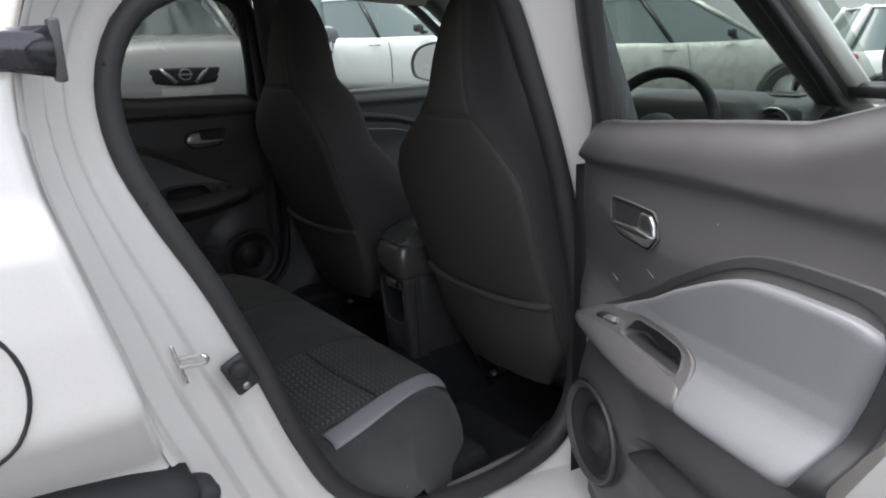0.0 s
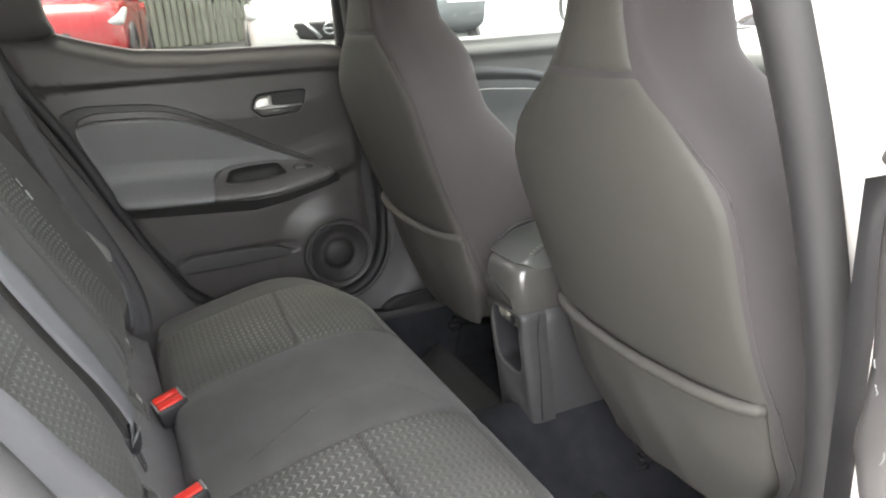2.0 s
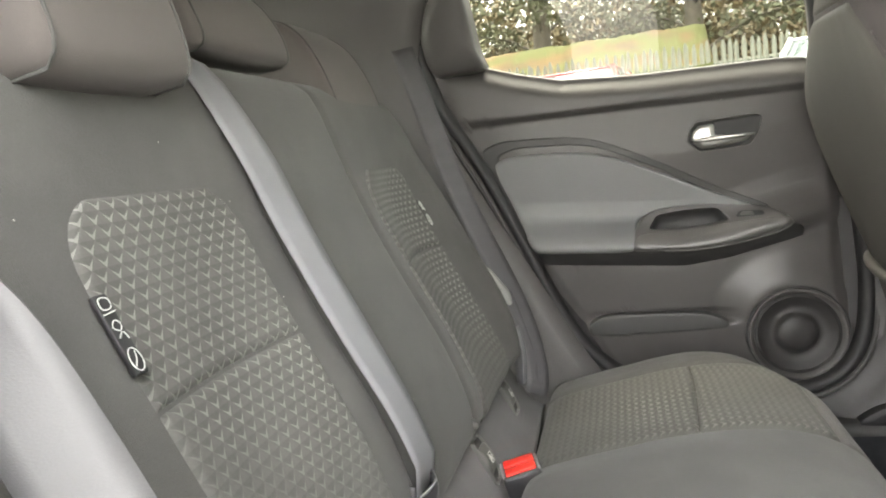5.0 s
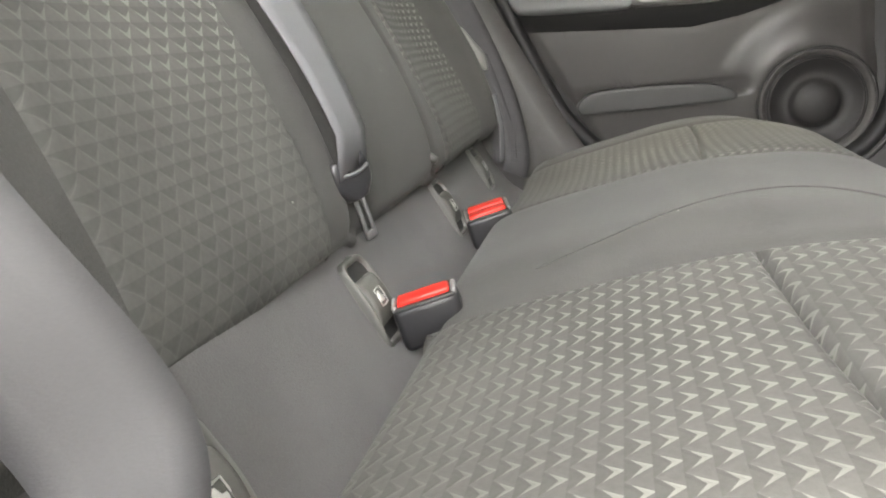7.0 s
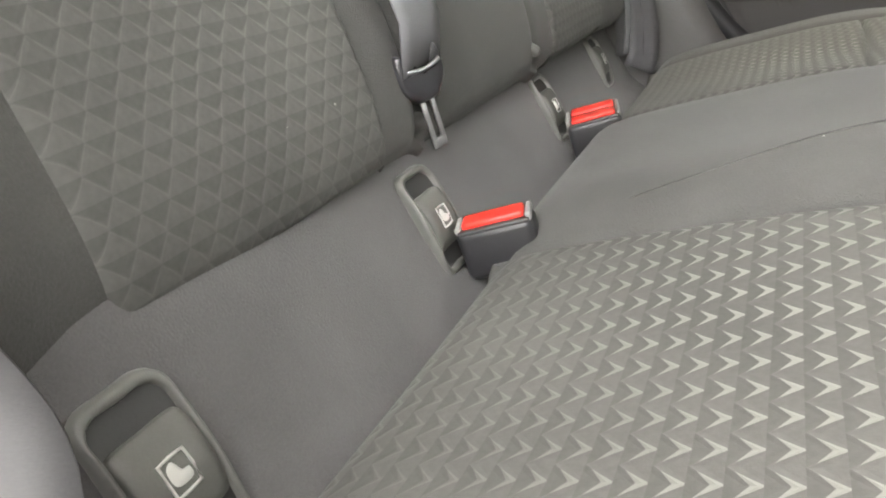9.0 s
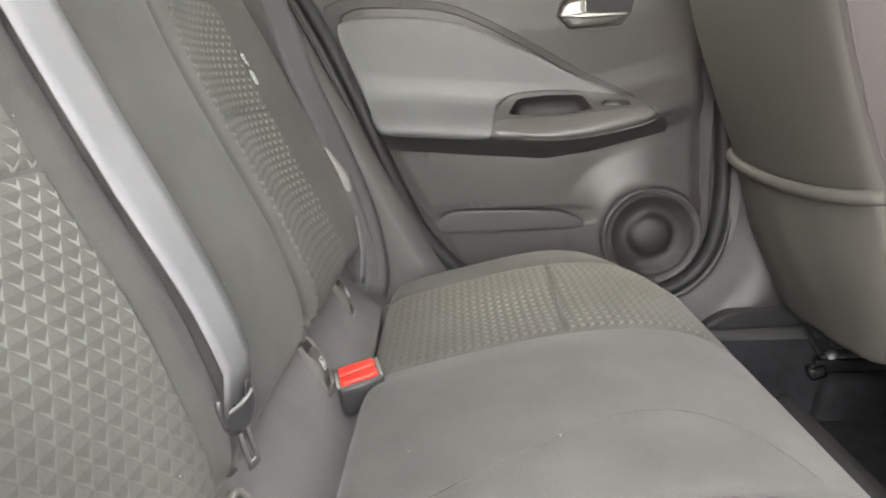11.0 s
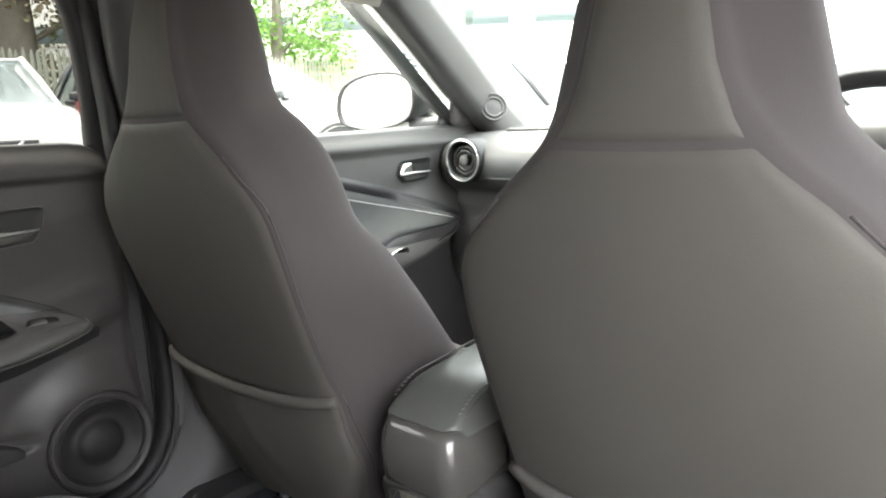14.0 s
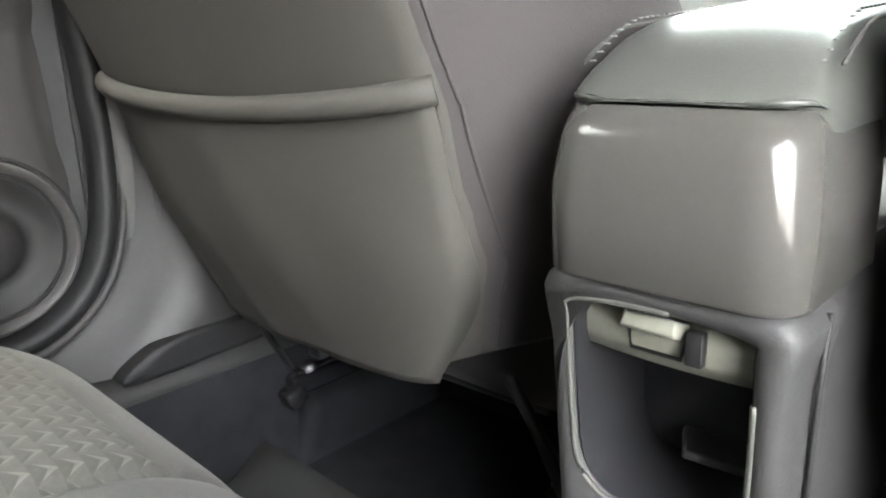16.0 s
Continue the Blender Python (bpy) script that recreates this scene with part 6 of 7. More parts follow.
frame_rows = [[(face_x(z) + 0.05, YC + y, z) for y, z in outer], [(face_x(z) + 0.018, YC + y, z) for y, z in outer], [(face_x(z) + 0.006, YC + y * 0.97, z - 0.001) for y, z in outer], [(face_x(z), YC + y * 0.90, z - 0.003) for y, z in outer],
              [(face_x(z), YC + y * 1.06, 0.668 + (z - 0.668) * 1.05) for y, z in inner], [(face_x(z) + 0.004, YC + y, z) for y, z in inner], [(face_x(z) + 0.035, YC + y * 0.96, 0.668 + (z - 0.668) * 0.96) for y, z in inner], [(face_x(z) + 0.07, YC + y * 0.95, 0.668 + (z - 0.668) * 0.95) for y, z in inner]]
part("bin_liner", sheet([[(p[0] + 0.0005, YC + (p[1] - YC) * 0.985, p[2]) for p in frame_rows[5]], frame_rows[6], frame_rows[7], [(face_x(z) + 0.09, YC + y * 0.94, 0.668 + (z - 0.668) * 0.94) for y, z in inner]], close_v=True), PLASTIC_BLACK, con)
rf = part("bin_frame", sheet(frame_rows[:6], close_v=True), WALL_TRIM, con, "grained plastic frame round an open bin")
# Thin paler line, a painted highlight along the bin's rim.
part("bin_rim_highlight", tube([(face_x(z) + 0.001, YC + y * 1.03, 0.668 + (z - 0.668) * 1.03) for y, z in inner[8:88]], 0.0018, 6), PLASTIC_GREY, rf)
part("bin_back", box((1.06, YC, 0.668), (0.012, 0.11, 0.13), 0.004), PLASTIC_BLACK, con)
part("bin_strap", box((1.03, YC - 0.02, 0.635), (0.03, 0.05, 0.006), 0.002, pose(0, 0, 0, 12, 0, 25)), PLASTIC_BLACK, con)
ledge_mat = material("pale_grey_plastic", (0.20, 0.20, 0.165), 0.4, bump=0.1)
shelf = part("socket_shelf", sheet([[(0.984 + 0.004 * (y / 0.05) ** 2 + dx, YC + y, z) for dx, z in ((0.03, 0.724), (0.006, 0.722), (0.0, 0.716), (0.001, 0.706), (0.004, 0.698), (0.03, 0.696))] for y in np.linspace(-0.047, 0.047, 21)]), ledge_mat, con, "pale shelf with a charging socket")
part("socket_flap", box((0.984, YC + 0.004, 0.7205), (0.022, 0.030, 0.009), 0.002, pose(0, 0, 0, 0, 22, 0)), ledge_mat, shelf, "small hinged socket flap")
part("flap_symbol", tube([(0.9775, YC + 0.004 + 0.003 * math.cos(a), 0.7275 + 0.003 * math.sin(a)) for a in np.linspace(0, 2 * math.pi, 13)[:-1]], 0.0006, 5, closed=True), WHITE_MARK, shelf)
part("flap_gap", tube([(0.9835, YC + 0.019, 0.716), (0.983, YC + 0.017, 0.706), (0.983, YC - 0.010, 0.706), (0.9835, YC - 0.013, 0.716)], 0.0012, 5), RUBBER_BLACK, shelf)
part("socket_gap", box((0.982, YC - 0.018, 0.7145), (0.006, 0.009, 0.018), 0.001), RUBBER_BLACK, shelf)
part("front_tunnel", block([(0.40, 0.10, 1.3, 2.1, 0.03), (0.62, 0.10, 1.3, 2.1, 0.03), (0.72, 0.085, 1.3, 2.1, 0.03)]), PLASTIC_DARK, con)


# ---- dashboard ----
dash = thing("dashboard", (1.9, 0, 0.7), "dark soft-touch dashboard with round air vents", "dashboard")
prof = spline([(2.26, 1.125), (2.12, 1.150), (1.95, 1.158), (1.82, 1.150), (1.745, 1.125), (1.725, 1.085), (1.735, 1.045), (1.775, 1.01), (1.80, 0.95), (1.78, 0.86), (1.82, 0.75), (1.95, 0.66)], 60)
part("panel", sheet([[(x + 0.05 * (abs(y) / 0.66) ** 3 * (1 if z > 1.0 else 0.4), y, z) for x, z in prof] for y in np.linspace(-0.66, 0.66, 60)]), DASH, dash, mods=[("SOLIDIFY", {"thickness": 0.006, "offset": -1})])
part("trim_strip", tube([(1.735 + 0.05 * (abs(y) / 0.66) ** 3, y, 1.052) for y in np.linspace(-0.63, 0.63, 40)], 0.005, 8), LEATHER_DARK, dash)
part("glovebox_line", tube([(1.775, 0.1, 0.93), (1.79, 0.35, 0.93), (1.80, 0.55, 0.93)], 0.002, 5), RUBBER_BLACK, dash)


def air_vent(y, z=1.095, x=1.752):
    a = Vector((-1, 0, 0.05))
    v = part("air_vent", disc((x, y, z), a, [(0.056, -0.04), (0.056, 0.012), (0.053, 0.018), (0.046, 0.018), (0.043, 0.008), (0.042, -0.02)], 44), PLASTIC_BLACK, dash, "round air vent with a silver ring")
    part("vent_ring", tube([(x - 0.018, y + 0.0495 * math.cos(t), z + 0.0495 * math.sin(t)) for t in np.linspace(0, 2 * math.pi, 41)[:-1]], 0.0030, 8, closed=True), SATIN, v)
    for r in (0.034, 0.024):
        part("vent_fin", tube([(x - 0.006, y + r * math.cos(t), z + r * math.sin(t)) for t in np.linspace(0, 2 * math.pi, 33)[:-1]], 0.0025, 6, closed=True), PLASTIC, v)
    part("vent_hub", disc((x, y, z), a, [(0.014, -0.01), (0.014, 0.010), (0.010, 0.014), (0.004, 0.014)], 24), PLASTIC_GREY, v)


for y in (0.552, 0.10, -0.10, -0.575):
    air_vent(y)
for s in (1, -1):
    dv = part("demist_vent", box((1.93, s * 0.48, 1.160), (0.05, 0.13, 0.010), 0.004), PLASTIC, dash)
    for k in range(5):
        part("slat", box((1.93, s * (0.44 + 0.02 * k), 1.166), (0.04, 0.006, 0.004), 0.001), PLASTIC_BLACK, dv)
part("instrument_hood", pad([(1.68, -0.53), (1.665, -0.345), (1.68, -0.16), (1.78, -0.15), (1.90, -0.20), (1.94, -0.345), (1.90, -0.49), (1.78, -0.54)], lambda x, y, h: Vector((x, y, 1.130 + h)), [(0, -0.04), (0.0, 0.0), (0.06, 0.026), (0.2, 0.040), (0.6, 0.046), (0.85, 0.047)], 60), DASH, dash, "hood over the instruments")
part("instrument_glass", box((1.715, -0.34, 1.08), (0.01, 0.34, 0.12), 0.01, pose(0, 0, 0, 0, -20, 0)), SCREEN, dash)
for y in (-0.42, -0.26):
    part("gauge_ring", tube([(1.705 + 0.0105 * math.sin(t), y + 0.05 * math.cos(t), 1.08 + 0.05 * math.sin(t)) for t in np.linspace(0, 2 * math.pi, 33)[:-1]], 0.0025, 6, closed=True), PLASTIC_GREY, dash)
part("centre_screen", box((1.715, 0.0, 1.20), (0.025, 0.23, 0.125), 0.010, pose(0, 0, 0, 0, -12, 0)), SCREEN, dash, "upright dark touch screen")

# steering wheel
sw = thing("steering_wheel", (1.50, -0.34, 1.02), "black leather steering wheel with a silver badge ring", "steering wheel")
ax = Vector((-math.cos(radians(24)), 0, math.sin(radians(24))))
uu, ww = Vector((0, 1, 0)), ax.cross(Vector((0, 1, 0)))
hub = Vector((1.555, -0.345, 1.068))
part("rim", tube([hub + (uu * math.cos(t) + ww * math.sin(t)) * 0.182 for t in np.linspace(0, 2 * math.pi, 65)[:-1]], 0.0155, 12, closed=True), material("wheel_leather", (0.02, 0.02, 0.021), 0.4, bump=0.3, bump_scale=500), sw)
part("hub_pad", disc(hub - ax * 0.02, ax, [(0.075, -0.02), (0.078, 0.0), (0.07, 0.02), (0.05, 0.028), (0.02, 0.03)], 32), PLASTIC, sw)
part("badge", tube([hub + ax * 0.011 + (uu * math.cos(t) + ww * math.sin(t)) * 0.022 for t in np.linspace(0, 2 * math.pi, 25)[:-1]], 0.003, 6, closed=True), CHROME, sw, "plain silver badge ring")
part("badge_bar", box(hub + ax * 0.012, (0.006, 0.060, 0.010), 0.002, pose(0, 0, 0, 0, 24, 0)), CHROME, sw)
for a0 in (0, 180, 270 if ww.z > 0 else 90):
    a = radians(a0)
    d = uu * math.cos(a) + ww * math.sin(a)
    part("spoke", tube([hub + d * 0.06 - ax * 0.012, hub + d * 0.12 - ax * 0.006, hub + d * 0.180], 0.016, 8, flat=0.5), PLASTIC, sw)
part("column", tube([hub - ax * 0.02, hub - ax * 0.30], 0.045, 16), PLASTIC, sw)

MIRROR_SHELL = material("dark_green_gloss_shell", (0.035, 0.045, 0.04), 0.25, var=0.1, coat=0.5)

# inner mirror and door mirrors
im = thing("rear_view_mirror", (1.60, 0.0, 1.42), "black interior rear-view mirror on the windscreen", "mirror")
part("housing", box((1.585, -0.02, 1.40), (0.035, 0.25, 0.07), 0.016, pose(0, 0, 0, 0, 8, -10)), PLASTIC_BLACK, im)
part("stalk", tube([(1.60, 0, 1.43), (1.66, 0, 1.48)], 0.012), PLASTIC_BLACK, im)
part("glass", box((1.5655, -0.017, 1.398), (0.003, 0.225, 0.052), 0.001, pose(0, 0, 0, 0, 8, -10)), MIRROR, im)
for s in (1, -1):
    dm = thing("door_mirror", (1.85, s * 0.88, 1.22), "dark door mirror with a black surround", "mirror", "door mirrors")
    o = [(-0.115, 0.0), (-0.12, 0.05), (-0.09, 0.095), (-0.02, 0.118), (0.07, 0.118), (0.115, 0.09), (0.12, 0.03), (0.09, -0.01), (0.0, -0.028), (-0.08, -0.02)]
    shell = part("shell", pad(o, lambda u, v, h, s=s: Vector((1.80 + h + 0.22 * u, s * (0.905 - u), 1.205 + v)), [(0, -0.012), (-0.05, 0.0), (-0.07, 0.03), (-0.05, 0.075), (0.06, 0.115), (0.3, 0.14), (0.8, 0.15)], 50), MIRROR_SHELL, dm)
    part("surround", pad(o, lambda u, v, h, s=s: Vector((1.80 - h + 0.22 * u, s * (0.905 - u), 1.205 + v)), [(-0.05, 0.0), (-0.04, 0.014), (0.02, 0.014), (0.06, 0.004)], 50), PLASTIC_BLACK, dm)
    mg = bmesh.new()
    mg.faces.new([mg.verts.new((1.792 + 0.22 * u * 0.94, s * (0.905 - u * 0.94), 1.205 + 0.04 + (v - 0.04) * 0.94)) for u, v in spline(o, 50, closed=True)])
    part("glass", mg, MIRROR, dm, smooth=False)
    part("arm", box((1.87, s * 0.76, 1.185), (0.09, 0.12, 0.035), 0.012), PLASTIC_BLACK, dm)


# ---- outside ----
CAR_GLASS = material("tinted_car_glass", (0.10, 0.13, 0.13), 0.05, var=0.03, coat=0.4)
LAMP_CLEAR = material("headlamp", (0.6, 0.62, 0.62), 0.12, var=0.05, coat=0.6)
LAMP_RED = material("tail_lamp", (0.5, 0.02, 0.015), 0.15, coat=0.6)
TYRE = material("tyre_rubber", (0.02, 0.02, 0.02), 0.85, bump=0.4)
ALLOY = material("alloy_rim", (0.45, 0.46, 0.47), 0.3, metal=0.9, var=0.1)
PLATE = material("number_plate", (0.75, 0.75, 0.70), 0.5)
def parked_car(place, turn, paint, label, length=4.15, width=1.77, height=1.57):
    """A compact car, nose towards its +x, built of a body, cabin, wheels and lamps."""
    c = thing("parked_car", place, label, "car", "parked cars")
    L, W = length / 2, width / 2
    def ringc(x):
        t = x / L
        top = curve1([(-1, 0.80), (-0.94, 1.0), (-0.55, 1.04), (0.30, 1.02), (0.42, 1.02), (0.72, 0.985), (0.90, 0.92), (0.975, 0.80), (1, 0.62)], t)
        hw = W * curve1([(-1, 0.80), (-0.93, 0.93), (-0.6, 1.0), (0.6, 1.0), (0.86, 0.95), (0.96, 0.86), (1, 0.76)], t)
        lo = curve1([(-1, 0.40), (-0.9, 0.24), (0.9, 0.22), (1, 0.34)], t)
        return [(x, u * hw, z) for u, z in ((0, top + 0.012), (0.55, top + 0.006), (0.80, top - 0.012), (0.93, top - 0.06), (0.99, top - 0.20), (1.0, (top + lo) / 2), (0.985, lo + 0.12), (0.92, lo), (0, lo),
                                            (-0.92, lo), (-0.985, lo + 0.12), (-1.0, (top + lo) / 2), (-0.99, top - 0.20), (-0.93, top - 0.06), (-0.80, top - 0.012), (-0.55, top + 0.006))]
    m = Matrix.Translation(place) @ pose(0, 0, 0, 0, 0, turn)
    def put(name, bm, mat, parent, lab="", mods=()):
        bmesh.ops.transform(bm, matrix=m, verts=bm.verts)
        return part(name, bm, mat, parent, lab, mods=mods)
    bodyp = put("body", sheet([ringc(x) for x in np.linspace(-L, L, 46)], close_v=True, caps=True), paint, c, mods=[("SUBSURF", {"levels": 1})])
    z0, z1 = 1.0, height
    base = [(0.46 * L, 0.80), (0.36 * L, 0.86), (-0.05 * L, 0.88), (-0.60 * L, 0.87), (-0.88 * L, 0.78)]
    roof = [(0.02 * L, 0.58), (-0.06 * L, 0.62), (-0.25 * L, 0.63), (-0.60 * L, 0.61), (-0.74 * L, 0.54)]
    def cab(k):
        pts = [(b[0] + (r[0] - b[0]) * k, W * (b[1] + (r[1] - b[1]) * k)) for b, r in zip(base, roof)]
        o = [(x, y) for x, y in pts] + [(x, -y) for x, y in pts[::-1]]
        return [(x, y, z0 + (z1 - 0.05 - z0) * k) for x, y in o]
    cabin = put("cabin_glass", sheet([cab(k) for k in np.linspace(-0.05, 1, 7)], close_v=True), CAR_GLASS, c, "dark tinted windows")
    rr = []
    for k, h in ((1.0, 0.0), (1.0, 0.012), (0.94, 0.030), (0.7, 0.045), (0.3, 0.050)):
        ring_ = cab(1.0)
        cx = sum(p[0] for p in ring_) / len(ring_)
        rr.append([(cx + (p[0] - cx) * (k * 1.03), p[1] * (k * 1.03), p[2] - 0.012 + h) for p in ring_])
    put("roof", sheet(rr, close_v=True, caps=True), paint, c)
    for s in (1, -1):
        for b, r, w_ in ((base[0], roof[0], 0.035), (base[2], roof[2], 0.03), (base[3], roof[3], 0.05), (base[4], roof[4], 0.06)):
            put("pillar", tube([(b[0], s * W * b[1], z0 - 0.03), ((b[0] + r[0]) / 2, s * W * ((b[1] + r[1]) / 2 + 0.006), (z0 + z1) / 2 - 0.02), (r[0], s * W * r[1], z1 - 0.045)], w_, 8), paint if b is not base[2] else PLASTIC_BLACK, c)
        put("headlamp", pad([(0.70 * L, 0.88), (0.85 * L, 0.82), (0.95 * L, 0.74), (0.90 * L, 0.70), (0.78 * L, 0.76)], lambda u, v, h, s=s: Vector((u, s * (W * curve1([(0.6 * L, 0.985), (0.86 * L, 0.93), (0.97 * L, 0.80)], u) + h), v)), [(0, -0.02), (0.05, 0.02), (0.5, 0.028), (0.8, 0.028)], 30), LAMP_CLEAR, bodyp)
        put("round_lamp", disc((L * 0.955, s * W * 0.68, 0.56), (1, 0, 0.1), [(0.11, -0.06), (0.11, 0.02), (0.085, 0.035), (0.03, 0.045)], 24), LAMP_CLEAR, bodyp)
        put("tail_lamp", pad([(-0.97 * L, 0.95), (-0.86 * L, 0.98), (-0.80 * L, 0.90), (-0.90 * L, 0.78), (-0.98 * L, 0.80)], lambda u, v, h, s=s: Vector((u, s * (W * 0.90 + h), v)), [(0, -0.06), (0.05, 0.04), (0.5, 0.05), (0.8, 0.05)], 24), LAMP_RED, bodyp)
        mir = put("door_mirror", box((0.28 * L, s * (W + 0.07), 1.08), (0.10, 0.17, 0.11), 0.035, seg=3), PLASTIC_BLACK, c)
        put("mirror_foot", box((0.30 * L, s * (W - 0.02), 1.02), (0.08, 0.10, 0.05), 0.015), PLASTIC_BLACK, mir)
        put("door_handle", box((-0.06 * L, s * (W + 0.004), 0.88), (0.18, 0.025, 0.03), 0.010), paint, bodyp)
        put("door_gap", tube([(0.06 * L, s * W * 1.0, 0.36), (0.06 * L, s * W * 1.006, 0.7), (0.04 * L, s * W * 0.99, 0.95)], 0.005, 5), RUBBER_BLACK, bodyp)
        put("arch", tube([(0.63 * L + 0.37 * math.cos(a), s * (W - 0.015), 0.33 + 0.37 * math.sin(a)) for a in np.linspace(0, math.pi, 20)], 0.035, 8), PLASTIC, bodyp)
        put("arch", tube([(-0.63 * L + 0.37 * math.cos(a), s * (W - 0.015), 0.33 + 0.37 * math.sin(a)) for a in np.linspace(0, math.pi, 20)], 0.035, 8), PLASTIC, bodyp)
        for x in (0.63 * L, -0.63 * L):
            w = put("wheel", disc((x, s * (W - 0.19), 0.33), (0, s, 0), [(0.20, 0.0), (0.33, 0.0), (0.335, 0.10), (0.33, 0.185), (0.29, 0.205), (0.22, 0.195)], 36), TYRE, c)
            put("rim", disc((x, s * (W - 0.19), 0.33), (0, s, 0), [(0.22, 0.19), (0.20, 0.17), (0.12, 0.175), (0.05, 0.18), (0.02, 0.18)], 20), ALLOY, w)
    put("grille", pad([(-0.62 * W, 0.64), (-0.25 * W, 0.66), (0.25 * W, 0.66), (0.62 * W, 0.64), (0.55 * W, 0.54), (0.2 * W, 0.48), (-0.2 * W, 0.48), (-0.55 * W, 0.54)], lambda u, v, h: Vector((L * 1.0 - 0.20 * (u / W) ** 2 + h - 0.16 * max(0, v - 0.62), u, v)), [(0, -0.03), (0.03, 0.012), (0.3, 0.016), (0.8, 0.016)], 44), PLASTIC_BLACK, bodyp, "dark honeycomb grille")
    for s in (1, -1):
        put("grille_bar", tube([(L * 1.0 + 0.015, s * 0.10, 0.50), (L * 1.0 + 0.005, s * 0.17, 0.58), (L * 0.985, s * 0.25, 0.655)], 0.024, 8), ALLOY, bodyp)
    put("badge", tube([(L * 1.006, 0.062 * math.cos(a), 0.59 + 0.055 * math.sin(a)) for a in np.linspace(0, 2 * math.pi, 25)[:-1]], 0.010, 6, closed=True), ALLOY, bodyp, "plain round silver badge")
    put("badge_bar", box((L * 1.006, 0, 0.59), (0.014, 0.15, 0.024), 0.004), ALLOY, bodyp)
    put("number_plate", box((L * 0.995, 0, 0.40), (0.012, 0.52, 0.11), 0.003), PLATE, bodyp)
    put("number_plate", box((-L * 1.0, 0, 0.72), (0.012, 0.52, 0.11), 0.003), PLATE, bodyp)
    return c


P_WHITE = material("white_paint", (0.66, 0.66, 0.64), 0.25, var=0.03, coat=0.7)
P_RED = material("red_paint", (0.42, 0.012, 0.015), 0.25, var=0.05, coat=0.7)
P_SILVER = material("silver_paint", (0.42, 0.42, 0.38), 0.28, var=0.05, metal=0.3, coat=0.7)
P_DARK = material("dark_grey_paint", (0.05, 0.055, 0.06), 0.25, var=0.05, coat=0.7)


def stand(x, y):
    return (x, y, ground_z(x, y))


parked_car(stand(3.1, 8.6), -104, P_WHITE, "white compact crossover parked nose-on by the fence")
parked_car(stand(0.05, 9.2), -97, P_RED, "red hatchback parked nose-on by the fence")
parked_car(stand(5.4, 10.2), 78, P_DARK, "dark grey hatchback parked with its tail showing")
parked_car(stand(6.4, 7.9), -58, P_WHITE, "white crossover parked at an angle across the aisle")
parked_car(stand(9.0, 5.0), -52, P_SILVER, "pale silver crossover parked at an angle across the aisle", 4.3, 1.8, 1.6)
parked_car(stand(11.6, 2.2), -50, P_WHITE, "white hatchback parked at an angle beyond the bonnet")

# palisade fence
PALE = material("weathered_grey_fence", (0.27, 0.28, 0.225), 0.85, var=0.25, scale=3, bump=0.4, bump_scale=60)
fence = thing("palisade_fence", (2, 12, 0), "weathered grey palisade fence with pointed pales", "fence", kind="structure")
FX0, FY0, FDX, FDY = -9.0, 11.2, 0.985, 0.17
pale_bm = sheet([[(u, v, z) for u, v in ((-0.056, 0.0), (-0.02, -0.02), (0.02, -0.02), (0.056, 0.0), (0.02, 0.004), (-0.02, 0.004))] for z in (0.0, 1.72)], close_v=True)
pale_bm.verts.ensure_lookup_table()
tips = [pale_bm.verts[6 + k] for k in range(6)]
for k, (u, h) in enumerate(((-0.040, 0.02), (-0.010, 0.12), (0.010, 0.12), (0.040, 0.02), (0.010, 0.11), (-0.010, 0.11))):
    tips[k].co.z += h
    tips[k].co.x = u
pale_bm.faces.new(tips)
first_pale = part("pale", pale_bm, PALE, fence, smooth=False)
turn_f = math.atan2(FDY, FDX)
for i in range(200):
    x, y = FX0 + FDX * 0.125 * i, FY0 + FDY * 0.125 * i
    p = first_pale if i == 0 else new("pale", first_pale.data)
    p.parent = fence
    p.matrix_basis = Matrix.Translation(Vector((x - 2, y - 12, ground_z(x, y) + 0.03 * math.sin(i * 2.3)))) @ pose(0, 0, 0, 0, 0.6 * math.sin(i * 1.7), math.degrees(turn_f))
for h in (0.4, 1.45):
    part("rail", tube([(FX0, FY0 + 0.04, ground_z(0, FY0) + h), (FX0 + FDX * 24.8, FY0 + FDY * 24.8 + 0.04, ground_z(0, FY0 + FDY * 25) + h)], 0.035, 6), PALE, fence)
for i in range(0, 200, 22):
    x, y = FX0 + FDX * 0.125 * i, FY0 + FDY * 0.125 * i
    part("post", box((x, y + 0.08, ground_z(x, y) + 0.9), (0.08, 0.08, 1.85), 0.01), PALE, fence)

# mossy roof behind the fence
MOSS = material("mossy_roof_tiles", (0.095, 0.060, 0.022), 0.95, var=0.6, scale=2.5, bump=1.0, bump_scale=14)
nt = MOSS.node_tree
mixm = nt.nodes.new("ShaderNodeMix")
mixm.data_type = "RGBA"
nz = nt.nodes.new("ShaderNodeTexNoise")
nz.inputs["Scale"].default_value, nz.inputs["Detail"].default_value = 1.8, 8
rg = nt.nodes.new("ShaderNodeMapRange")
rg.inputs[1].default_value, rg.inputs[2].default_value = 0.42, 0.55
tcm = nt.nodes.new("ShaderNodeTexCoord")
nt.links.new(tcm.outputs["Object"], nz.inputs["Vector"]), nt.links.new(nz.outputs[0], rg.inputs[0]), nt.links.new(rg.outputs[0], mixm.inputs[0])
prin = nt.nodes["Principled BSDF"]
nt.links.new(prin.inputs["Base Color"].links[0].from_socket, mixm.inputs[6])
mixm.inputs[7].default_value = (0.072, 0.080, 0.018, 1)
nt.links.new(mixm.outputs[2], prin.inputs["Base Color"])
SHED = ground_z(0, 14)
